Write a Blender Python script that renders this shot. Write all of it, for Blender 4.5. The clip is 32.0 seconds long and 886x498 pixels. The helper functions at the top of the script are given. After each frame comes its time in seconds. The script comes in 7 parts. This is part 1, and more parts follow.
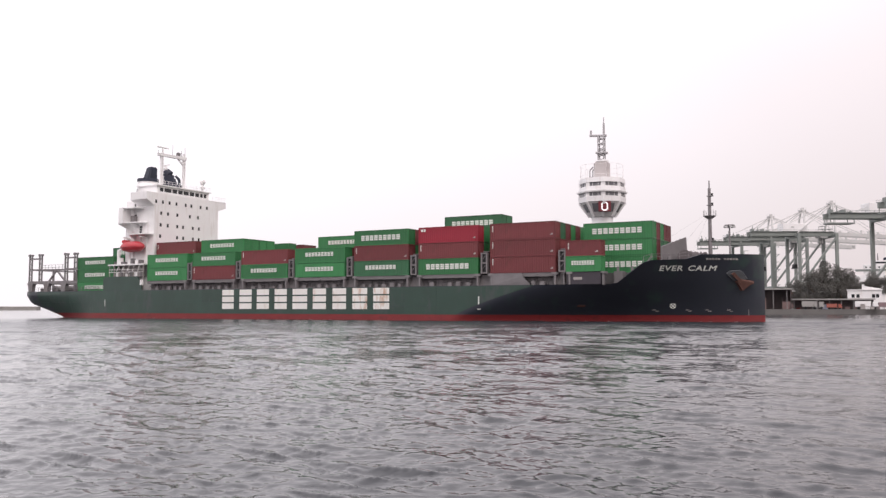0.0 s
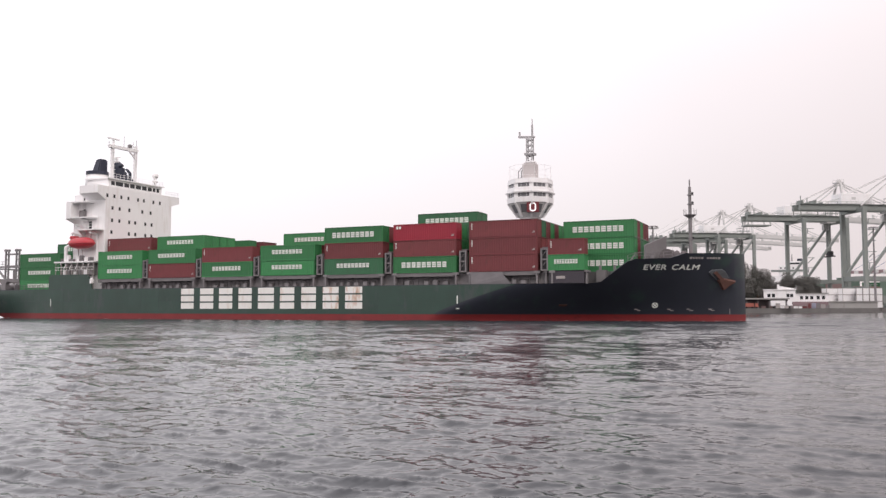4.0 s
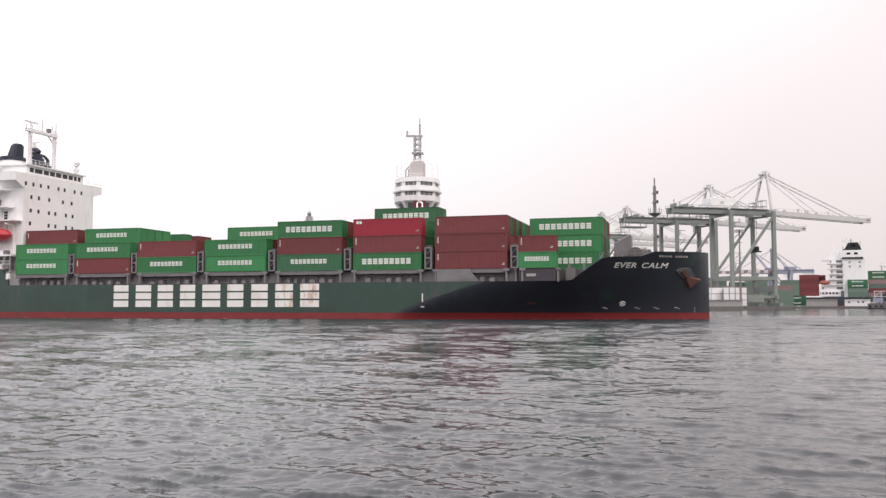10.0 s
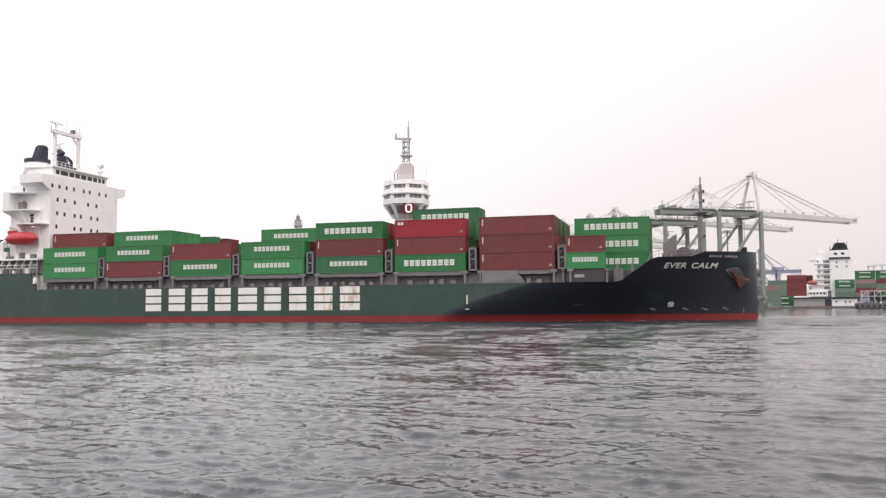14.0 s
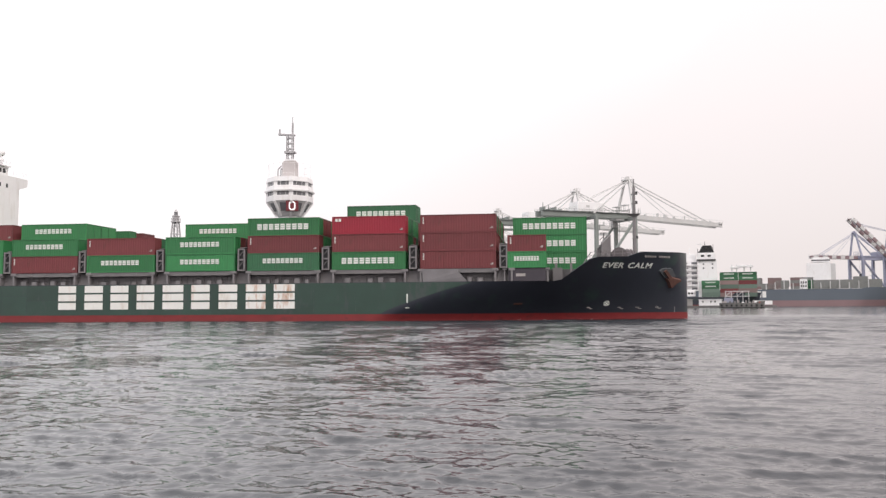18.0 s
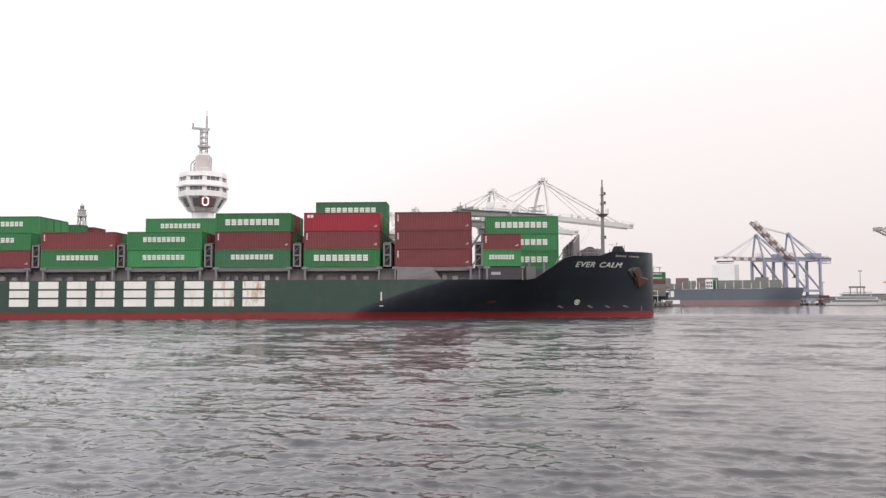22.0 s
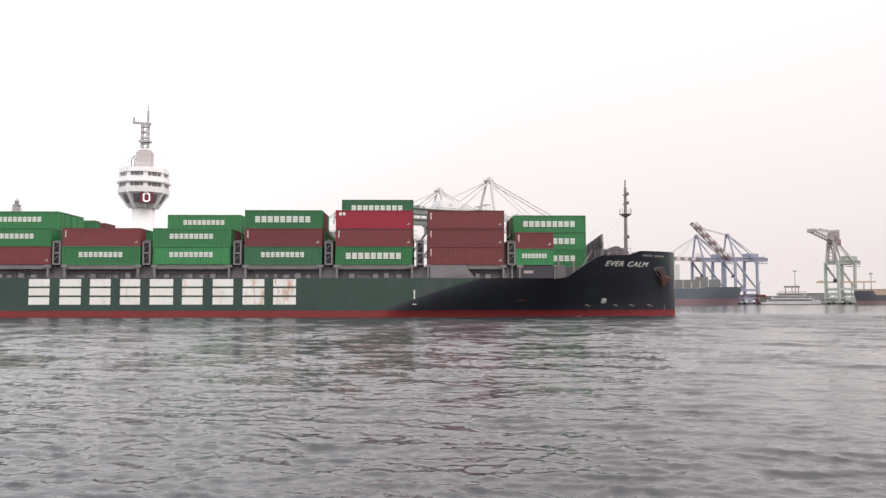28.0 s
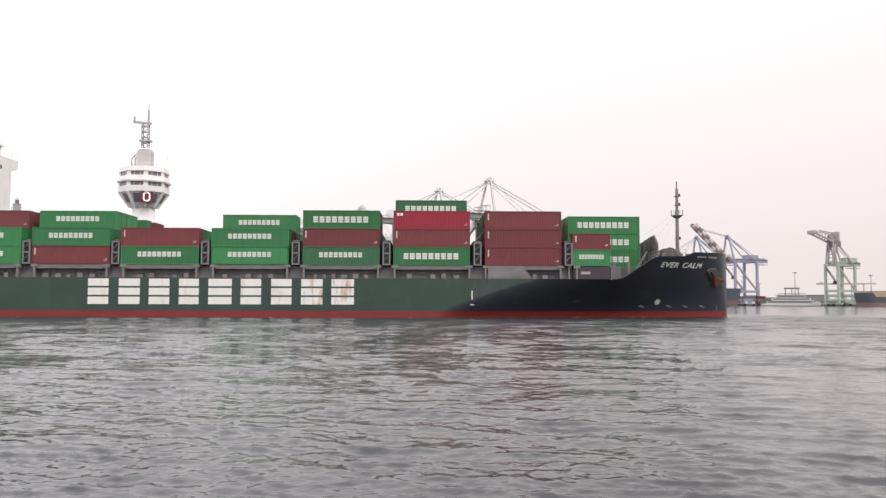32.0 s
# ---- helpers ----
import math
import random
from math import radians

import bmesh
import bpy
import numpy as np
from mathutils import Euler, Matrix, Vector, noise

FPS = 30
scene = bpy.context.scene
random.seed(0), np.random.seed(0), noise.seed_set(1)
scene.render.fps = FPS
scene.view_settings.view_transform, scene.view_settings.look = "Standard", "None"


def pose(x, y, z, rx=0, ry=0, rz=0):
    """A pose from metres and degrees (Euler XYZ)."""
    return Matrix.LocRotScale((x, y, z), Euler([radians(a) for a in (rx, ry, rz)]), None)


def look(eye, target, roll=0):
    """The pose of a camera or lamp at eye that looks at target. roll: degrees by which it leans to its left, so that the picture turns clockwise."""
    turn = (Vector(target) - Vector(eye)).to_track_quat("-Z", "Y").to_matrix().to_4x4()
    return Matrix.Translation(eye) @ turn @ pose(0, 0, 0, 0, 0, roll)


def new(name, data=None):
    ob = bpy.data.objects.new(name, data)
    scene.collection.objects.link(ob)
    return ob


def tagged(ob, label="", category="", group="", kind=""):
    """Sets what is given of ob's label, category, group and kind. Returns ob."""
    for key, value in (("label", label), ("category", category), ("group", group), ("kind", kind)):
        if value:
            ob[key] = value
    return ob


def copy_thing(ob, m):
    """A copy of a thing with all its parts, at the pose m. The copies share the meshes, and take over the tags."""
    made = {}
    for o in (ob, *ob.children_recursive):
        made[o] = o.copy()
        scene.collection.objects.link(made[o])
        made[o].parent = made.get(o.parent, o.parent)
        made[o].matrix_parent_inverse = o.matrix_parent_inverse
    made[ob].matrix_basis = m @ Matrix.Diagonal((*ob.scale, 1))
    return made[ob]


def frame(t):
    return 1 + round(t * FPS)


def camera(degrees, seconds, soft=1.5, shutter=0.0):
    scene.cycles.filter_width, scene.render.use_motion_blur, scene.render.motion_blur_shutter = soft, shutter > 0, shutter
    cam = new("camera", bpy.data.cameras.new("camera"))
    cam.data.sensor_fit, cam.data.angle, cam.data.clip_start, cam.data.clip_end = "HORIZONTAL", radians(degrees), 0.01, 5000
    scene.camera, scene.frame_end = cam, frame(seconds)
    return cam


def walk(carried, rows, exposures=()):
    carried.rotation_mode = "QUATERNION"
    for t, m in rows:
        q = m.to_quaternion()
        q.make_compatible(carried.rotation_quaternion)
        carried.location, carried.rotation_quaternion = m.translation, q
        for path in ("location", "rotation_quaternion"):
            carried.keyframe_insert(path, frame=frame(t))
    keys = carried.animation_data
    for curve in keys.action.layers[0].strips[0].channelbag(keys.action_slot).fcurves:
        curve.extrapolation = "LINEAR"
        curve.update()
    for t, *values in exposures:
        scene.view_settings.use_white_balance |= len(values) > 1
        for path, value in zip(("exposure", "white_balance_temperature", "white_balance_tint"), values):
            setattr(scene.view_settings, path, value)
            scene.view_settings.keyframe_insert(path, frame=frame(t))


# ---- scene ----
EYE = 2.36            # the eye stands still over the water and turns with the ship
cam = camera(55.36, 32.0, soft=1.4)
# seconds, yaw, pitch, roll
ROWS = [
    (0.0, 28.98, 3.96, 0.00),
    (0.5, 28.56, 3.95, 0.01),
    (1.0, 27.96, 3.93, 0.02),
    (1.5, 27.41, 3.93, 0.08),
    (2.0, 26.98, 3.94, 0.06),
    (2.5, 26.37, 3.93, -0.01),
    (3.0, 25.63, 3.91, -0.01),
    (3.5, 24.88, 3.92, -0.04),
    (5.5, 22.33, 3.89, -0.02),
    (6.0, 21.72, 3.88, -0.05),
    (6.5, 21.08, 3.88, -0.06),
    (7.0, 20.52, 3.91, -0.04),
    (7.5, 19.88, 3.91, -0.06),
    (8.0, 19.15, 3.90, -0.02),
    (8.5, 18.45, 3.88, -0.07),
    (9.0, 17.87, 3.86, -0.04),
    (9.5, 17.19, 3.82, -0.03),
    (10.0, 16.49, 3.80, -0.03),
    (10.5, 15.96, 3.81, -0.04),
    (11.0, 15.77, 3.78, -0.01),
    (11.5, 15.83, 3.82, 0.04),
    (12.0, 15.87, 3.83, 0.02),
    (12.5, 15.90, 3.89, -0.15),
    (13.0, 15.97, 3.91, -0.26),
    (13.5, 15.94, 3.96, -0.36),
    (14.0, 15.76, 3.96, -0.40),
    (14.5, 14.78, 3.96, -0.40),
    (16.5, 10.36, 4.04, -0.43),
    (17.0, 9.57, 4.02, -0.32),
    (17.5, 8.71, 3.97, -0.32),
    (18.0, 7.91, 3.85, -0.33),
    (18.5, 7.28, 3.74, -0.27),
    (19.0, 6.46, 3.63, -0.34),
    (19.5, 5.61, 3.56, -0.30),
    (20.0, 4.83, 3.60, -0.27),
    (20.5, 4.10, 3.59, -0.22),
    (21.0, 3.44, 3.61, -0.17),
    (21.5, 2.84, 3.66, -0.10),
    (22.0, 2.29, 3.72, -0.13),
    (22.5, 1.70, 3.76, -0.15),
    (23.0, 1.19, 3.83, -0.15),
    (23.5, 0.70, 3.82, -0.15),
    (24.0, 0.07, 3.76, -0.08),
    (24.5, -0.38, 3.74, -0.11),
    (25.0, -0.71, 3.73, -0.12),
    (25.5, -0.88, 3.70, -0.06),
    (27.5, -1.18, 3.62, -0.05),
    (28.0, -1.37, 3.62, -0.04),
    (28.5, -1.43, 3.59, 0.00),
    (29.0, -1.52, 3.56, -0.04),
    (29.5, -1.56, 3.53, 0.04),
    (30.0, -1.55, 3.53, 0.02),
    (30.5, -1.51, 3.51, 0.03),
    (31.0, -1.44, 3.42, 0.21),
    (31.5, -1.43, 3.42, 0.29),
    (32.0, -1.37, 3.65, 0.15),
]
walk(cam, [(t, pose(0, 0, EYE, 90 + pitch, 0, yaw) @ pose(0, 0, 0, 0, 0, roll)) for t, yaw, pitch, roll in ROWS],
     exposures=[(0, -0.13, 6500, 14), (3, -0.14, 6500, 13), (6, -0.09, 6500, 12), (13, 0.0, 6500, 10), (22, 0.08, 6500, 9), (32, 0.10, 6500, 9)])
# seconds, metres that the ship has sailed along its own axis
SHIP_ROWS = [(0, -0.00), (4, 9.40), (8, 18.78), (12, 28.22), (16, 37.52), (20, 46.74), (24, 55.98), (28, 65.17), (32, 74.31)]
SHIP_X, SHIP_Y, DRIFT = -105.0, 146.73, 0.0079

# ---- world and light ----
world = bpy.data.worlds.new("sky")
scene.world = world
world.use_nodes = True
wt = world.node_tree
wt.nodes.clear()


def wnode(kind, **values):
    n = wt.nodes.new(kind)
    for k, v in values.items():
        n.inputs[k].default_value = v
    return n


SUN_AZ, SUN_EL = 138.0, 42.0
BRIGHT_AZ = -88.0      # where the cloud deck is thinnest
sky = wt.nodes.new("ShaderNodeTexSky")
sky.sky_type, sky.sun_disc = "NISHITA", False
sky.sun_elevation, sky.sun_rotation = radians(SUN_EL), radians(SUN_AZ)
sky.dust_density, sky.air_density = 5.0, 1.0
bg_sky = wnode("ShaderNodeBackground", Strength=0.10)
wt.links.new(sky.outputs[0], bg_sky.inputs["Color"])
# the cloud deck: white where it is thinnest, faintly rosy and greyer away from it and towards the horizon
coord = wt.nodes.new("ShaderNodeTexCoord")
side = wt.nodes.new("ShaderNodeVectorMath")
side.operation = "DOT_PRODUCT"
sa, ba = radians(SUN_AZ), radians(BRIGHT_AZ)
side.inputs[1].default_value = (0.75 * math.sin(ba), 0.75 * math.cos(ba), 0.66)
wt.links.new(coord.outputs["Generated"], side.inputs[0])
cloud = wt.nodes.new("ShaderNodeValToRGB")
cloud.color_ramp.elements[0].position, cloud.color_ramp.elements[0].color = 0.0, (0.878, 0.795, 0.784, 1)
cloud.color_ramp.elements[1].position, cloud.color_ramp.elements[1].color = 1.0, (1.31, 1.27, 1.29, 1)
mid = cloud.color_ramp.elements.new(0.55)
mid.color = (0.975, 0.888, 0.882, 1)
shift = wt.nodes.new("ShaderNodeMath")
shift.operation = "MULTIPLY_ADD"
shift.inputs[1].default_value, shift.inputs[2].default_value = 0.75, 0.35
wt.links.new(side.outputs["Value"], shift.inputs[0])
soft_noise = wnode("ShaderNodeTexNoise", Scale=1.6, Detail=3.0, Roughness=0.5)
wt.links.new(coord.outputs["Generated"], soft_noise.inputs["Vector"])
stir = wt.nodes.new("ShaderNodeMath")
stir.operation = "MULTIPLY_ADD"
stir.inputs[1].default_value = 0.22
wt.links.new(soft_noise.outputs["Fac"], stir.inputs[0])
wt.links.new(shift.outputs[0], stir.inputs[2])
wt.links.new(stir.outputs[0], cloud.inputs[0])
bg_cloud = wnode("ShaderNodeBackground", Strength=1.0)
wt.links.new(cloud.outputs[0], bg_cloud.inputs["Color"])
apart = wt.nodes.new("ShaderNodeSeparateXYZ")
wt.links.new(coord.outputs["Generated"], apart.inputs[0])
zenith = wt.nodes.new("ShaderNodeMapRange")
zenith.inputs["From Min"].default_value, zenith.inputs["From Max"].default_value = 0.05, 0.9
zenith.inputs["To Min"].default_value, zenith.inputs["To Max"].default_value = 1.0, 1.65
wt.links.new(apart.outputs["Z"], zenith.inputs["Value"])
wt.links.new(zenith.outputs[0], bg_cloud.inputs["Strength"])
mixed = wnode("ShaderNodeMixShader", Fac=0.88)
wt.links.new(bg_sky.outputs[0], mixed.inputs[1])
wt.links.new(bg_cloud.outputs[0], mixed.inputs[2])
out = wt.nodes.new("ShaderNodeOutputWorld")
wt.links.new(mixed.outputs[0], out.inputs["Surface"])

sun = new("sun", bpy.data.lights.new("sun", "SUN"))
sun.data.energy, sun.data.angle, sun.data.color = 1.1, radians(30), (1.0, 0.96, 0.92)
ce = math.cos(radians(SUN_EL))
sun.matrix_world = look((300 * ce * math.sin(sa), 300 * ce * math.cos(sa), 300 * math.sin(radians(SUN_EL))), (0, 0, 0))


# ---- materials ----
def material(name, color, rough=0.5, metal=0.0, vary=0.15, scale=0.6, grain=0.06, grain_scale=9.0, bump=0.0, bump_scale=6.0,
             stain=None, stain_amount=0.0, stain_scale=0.35, streak=1.0, per_object=0.0, gloss=0.5):
    """Painted or weathered surface: broad patches, fine grain, streaky stains and a fine relief."""
    m = bpy.data.materials.new(name)
    m.use_nodes = True
    nt = m.node_tree
    b = nt.nodes["Principled BSDF"]
    b.inputs["Roughness"].default_value, b.inputs["Metallic"].default_value = rough, metal
    b.inputs["Specular IOR Level"].default_value = gloss
    tc = nt.nodes.new("ShaderNodeTexCoord")

    def noise_tex(sc, detail, stretch=1.0):
        mp = nt.nodes.new("ShaderNodeMapping")
        mp.inputs["Scale"].default_value = (1, 1, 1 / stretch)
        nt.links.new(tc.outputs["Object"], mp.inputs["Vector"])
        n = nt.nodes.new("ShaderNodeTexNoise")
        n.inputs["Scale"].default_value, n.inputs["Detail"].default_value = sc, detail
        nt.links.new(mp.outputs[0], n.inputs["Vector"])
        return n.outputs["Fac"]

    def math_node(op, a, bb, c=None):
        n = nt.nodes.new("ShaderNodeMath")
        n.operation = op
        for i, v in enumerate((a, bb, c)):
            if v is None:
                continue
            if isinstance(v, (int, float)):
                n.inputs[i].default_value = v
            else:
                nt.links.new(v, n.inputs[i])
        return n.outputs[0]

    broad, fine = noise_tex(scale, 4.0), noise_tex(grain_scale, 3.0)
    value = math_node("MULTIPLY_ADD", broad, 2 * vary, 1 - vary)
    value = math_node("MULTIPLY_ADD", fine, 2 * grain, math_node("SUBTRACT", value, grain))
    if per_object:
        info = nt.nodes.new("ShaderNodeObjectInfo")
        value = math_node("MULTIPLY_ADD", info.outputs["Random"], 2 * per_object, math_node("SUBTRACT", value, per_object))
    tint = nt.nodes.new("ShaderNodeVectorMath")
    tint.operation = "SCALE"
    tint.inputs[0].default_value = color
    nt.links.new(value, tint.inputs["Scale"])
    last = tint.outputs[0]
    if stain:
        mask = math_node("MULTIPLY", noise_tex(stain_scale, 6.0, streak), noise_tex(stain_scale * 4.3, 4.0, streak))
        ramp = nt.nodes.new("ShaderNodeMapRange")
        ramp.inputs["From Min"].default_value, ramp.inputs["From Max"].default_value = 0.28, 0.42
        ramp.inputs["To Max"].default_value = stain_amount
        nt.links.new(mask, ramp.inputs["Value"])
        mix = nt.nodes.new("ShaderNodeMix")
        mix.data_type = "RGBA"
        nt.links.new(ramp.outputs[0], mix.inputs["Factor"])
        nt.links.new(last, mix.inputs["A"])
        mix.inputs["B"].default_value = (*stain, 1)
        last = mix.outputs["Result"]
    nt.links.new(last, b.inputs["Base Color"])
    nt.links.new(math_node("MULTIPLY_ADD", fine, 0.16, rough - 0.08), b.inputs["Roughness"])
    if bump:
        bn = nt.nodes.new("ShaderNodeBump")
        bn.inputs["Strength"].default_value, bn.inputs["Distance"].default_value = 1.0, bump
        nt.links.new(noise_tex(bump_scale, 3.0), bn.inputs["Height"])
        nt.links.new(bn.outputs[0], b.inputs["Normal"])
    return m


# hull green set to the dark tone of the shaded bow flare
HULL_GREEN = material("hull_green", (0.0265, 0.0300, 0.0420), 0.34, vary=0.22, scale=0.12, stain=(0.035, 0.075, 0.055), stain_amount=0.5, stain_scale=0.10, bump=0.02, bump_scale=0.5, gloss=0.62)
HULL_RED = material("boot_red", (0.20, 0.022, 0.024), 0.5, vary=0.25, scale=0.3, stain=(0.09, 0.02, 0.02), stain_amount=0.6, stain_scale=0.3, streak=0.5)
# deck grey darkened by the shade under the forward containers, for the hatch there
DECK_SHADED = material("deck_shaded", (0.10, 0.095, 0.098), 0.7, vary=0.25, scale=0.6)
DECK_GREY = material("deck_grey", (0.172, 0.162, 0.167), 0.7, vary=0.25, scale=0.5)
STEEL_GREY = material("steel_grey", (0.20, 0.188, 0.194), 0.6, vary=0.2, scale=0.7, stain=(0.12, 0.07, 0.05), stain_amount=0.4, stain_scale=0.8, streak=3)
STORE_DARK = material("store_dark", (0.05, 0.043, 0.054), 0.6, vary=0.25, scale=0.6)
CANVAS = material("canvas", (0.195, 0.184, 0.192), 0.85, vary=0.2, scale=0.5, bump=0.05, bump_scale=1.2)
DARK = material("dark_opening", (0.012, 0.013, 0.015), 0.5, vary=0.1)
WHITE = material("white_paint", (0.84, 0.83, 0.835), 0.45, vary=0.06, scale=0.3, stain=(0.55, 0.49, 0.44), stain_amount=0.25, stain_scale=0.4, streak=6)
LETTER = material("letter_white", (0.78, 0.77, 0.74), 0.5, vary=0.06, stain=(0.5, 0.38, 0.28), stain_amount=0.3, stain_scale=0.45, streak=4)
LETTER_RUST = material("rusty_letter_white", (0.78, 0.77, 0.74), 0.5, vary=0.06, stain=(0.45, 0.20, 0.08), stain_amount=0.75, stain_scale=0.5, streak=4)
LETTER_BOX = material("container_letter_white", (0.72, 0.74, 0.70), 0.5, vary=0.1)
GREEN_BOX = material("container_green", (0.03, 0.175, 0.058), 0.5, vary=0.12, scale=0.5, per_object=0.28, stain=(0.03, 0.11, 0.05), stain_amount=0.35, stain_scale=0.4, streak=3)
TEAL_BOX = material("container_dull_green", (0.03, 0.12, 0.055), 0.55, vary=0.15, scale=0.5, per_object=0.25, stain=(0.05, 0.07, 0.05), stain_amount=0.4, stain_scale=0.4, streak=3)
BROWN_BOX = material("container_brown", (0.155, 0.032, 0.036), 0.55, vary=0.13, scale=0.5, per_object=0.2, stain=(0.09, 0.03, 0.025), stain_amount=0.4, stain_scale=0.5, streak=3)
RED_BOX = material("container_red", (0.28, 0.014, 0.032), 0.5, vary=0.1, scale=0.5)
NAVY = material("funnel_navy", (0.02, 0.025, 0.045), 0.5, vary=0.2)
GLASS_DARK = material("dark_window", (0.02, 0.022, 0.025), 0.12, vary=0.05)
ORANGE_BOAT = material("lifeboat_red", (0.47, 0.042, 0.055), 0.4, vary=0.1)
RUST = material("rust", (0.105, 0.048, 0.037), 0.8, vary=0.35, scale=1.5)
GREY_BOX = material("container_grey", (0.36, 0.33, 0.32), 0.6, vary=0.15, per_object=0.2)
OCHRE = material("ochre_paint", (0.55, 0.42, 0.30), 0.6, vary=0.15)
# crane green and blue are paled, with some distance haze in the colour
CRANE_GREEN = material("crane_green", (0.228, 0.25, 0.236), 0.55, vary=0.12, scale=0.2)
CRANE_PALE = material("crane_pale", (0.58, 0.575, 0.57), 0.55, vary=0.12, scale=0.2)
CRANE_BLUE = material("crane_blue", (0.30, 0.31, 0.40), 0.55, vary=0.12, scale=0.2)
CRANE_RED = material("crane_red", (0.24, 0.165, 0.175), 0.55, vary=0.12, scale=0.2)
BOOM_GREY = material("boom_grey", (0.38, 0.345, 0.345), 0.6, vary=0.2, scale=0.3)
CRANE_MINT = material("crane_mint", (0.39, 0.43, 0.39), 0.55, vary=0.12, scale=0.2)
CONCRETE = material("concrete", (0.33, 0.32, 0.31), 0.85, vary=0.2, scale=0.15, stain=(0.15, 0.14, 0.13), stain_amount=0.6, stain_scale=0.2, streak=2)
QUAY_DARK = material("quay_wall", (0.15, 0.145, 0.14), 0.85, vary=0.3, scale=0.2)
ASPHALT = material("asphalt", (0.10, 0.10, 0.10), 0.9, vary=0.2, scale=0.05)
TRUNK = material("bark", (0.12, 0.09, 0.07), 0.9, vary=0.3)
# leaf tone greyed and lightened: haze over the quay is in the colour
LEAF = material("foliage", (0.12, 0.116, 0.106), 0.7, vary=0.25, scale=0.35, grain=0.15, grain_scale=1.7)
SIGN_RED = material("sign_red", (0.14, 0.012, 0.02), 0.5)
# far hull and containers: distance haze is painted into these four pale colours
HAZED_GREEN = material("hazed_hull_green", (0.11, 0.13, 0.155), 0.5, vary=0.12, scale=0.05)
HAZED_BROWN = material("hazed_container_brown", (0.22, 0.15, 0.145), 0.6, vary=0.15, per_object=0.2)
HAZED_TEAL = material("hazed_container_green", (0.13, 0.185, 0.15), 0.6, vary=0.15, per_object=0.2)
HAZED_GREY = material("hazed_container_grey", (0.23, 0.235, 0.225), 0.6, vary=0.15, per_object=0.2)
GLASS_PALE = material("grey_window", (0.16, 0.16, 0.17), 0.2, vary=0.25, scale=1.5)
DULL_ORANGE = material("dull_orange", (0.33, 0.10, 0.075), 0.55, vary=0.15)
# the same hull paint in its lit tone, for the upright side; also repaint squares
LIT_GREEN = material("lit_repaint_green", (0.016, 0.046, 0.033), 0.4, vary=0.4, scale=0.22, per_object=0.09, bump=0.02, bump_scale=0.5, gloss=0.7, stain=(0.042, 0.054, 0.054), stain_amount=0.8, stain_scale=0.3, streak=3)
TOWER_STEEL = material("tower_steel", (0.42, 0.41, 0.42), 0.6, vary=0.25, scale=0.8)
TOWER_CAB = material("tower_cab", (0.50, 0.46, 0.455), 0.6, vary=0.12, scale=0.4)
SHED_DARK = material("dark_shed_cladding", (0.13, 0.108, 0.11), 0.8, vary=0.3, scale=0.25)
# grey of the far sheds and ferry, lightened with haze in the colour
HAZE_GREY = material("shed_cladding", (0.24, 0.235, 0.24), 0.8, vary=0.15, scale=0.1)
FOAM = material("foam", (0.5, 0.5, 0.5), 0.8, vary=0.2, scale=3)
# far ships' dark hull and red boot topping, both paled by painted haze
HAZED_NAVY = material("hazed_navy", (0.085, 0.085, 0.105), 0.55, vary=0.2, scale=0.1)
HAZED_RED = material("hazed_antifouling_red", (0.24, 0.155, 0.16), 0.6, vary=0.2, scale=0.05)


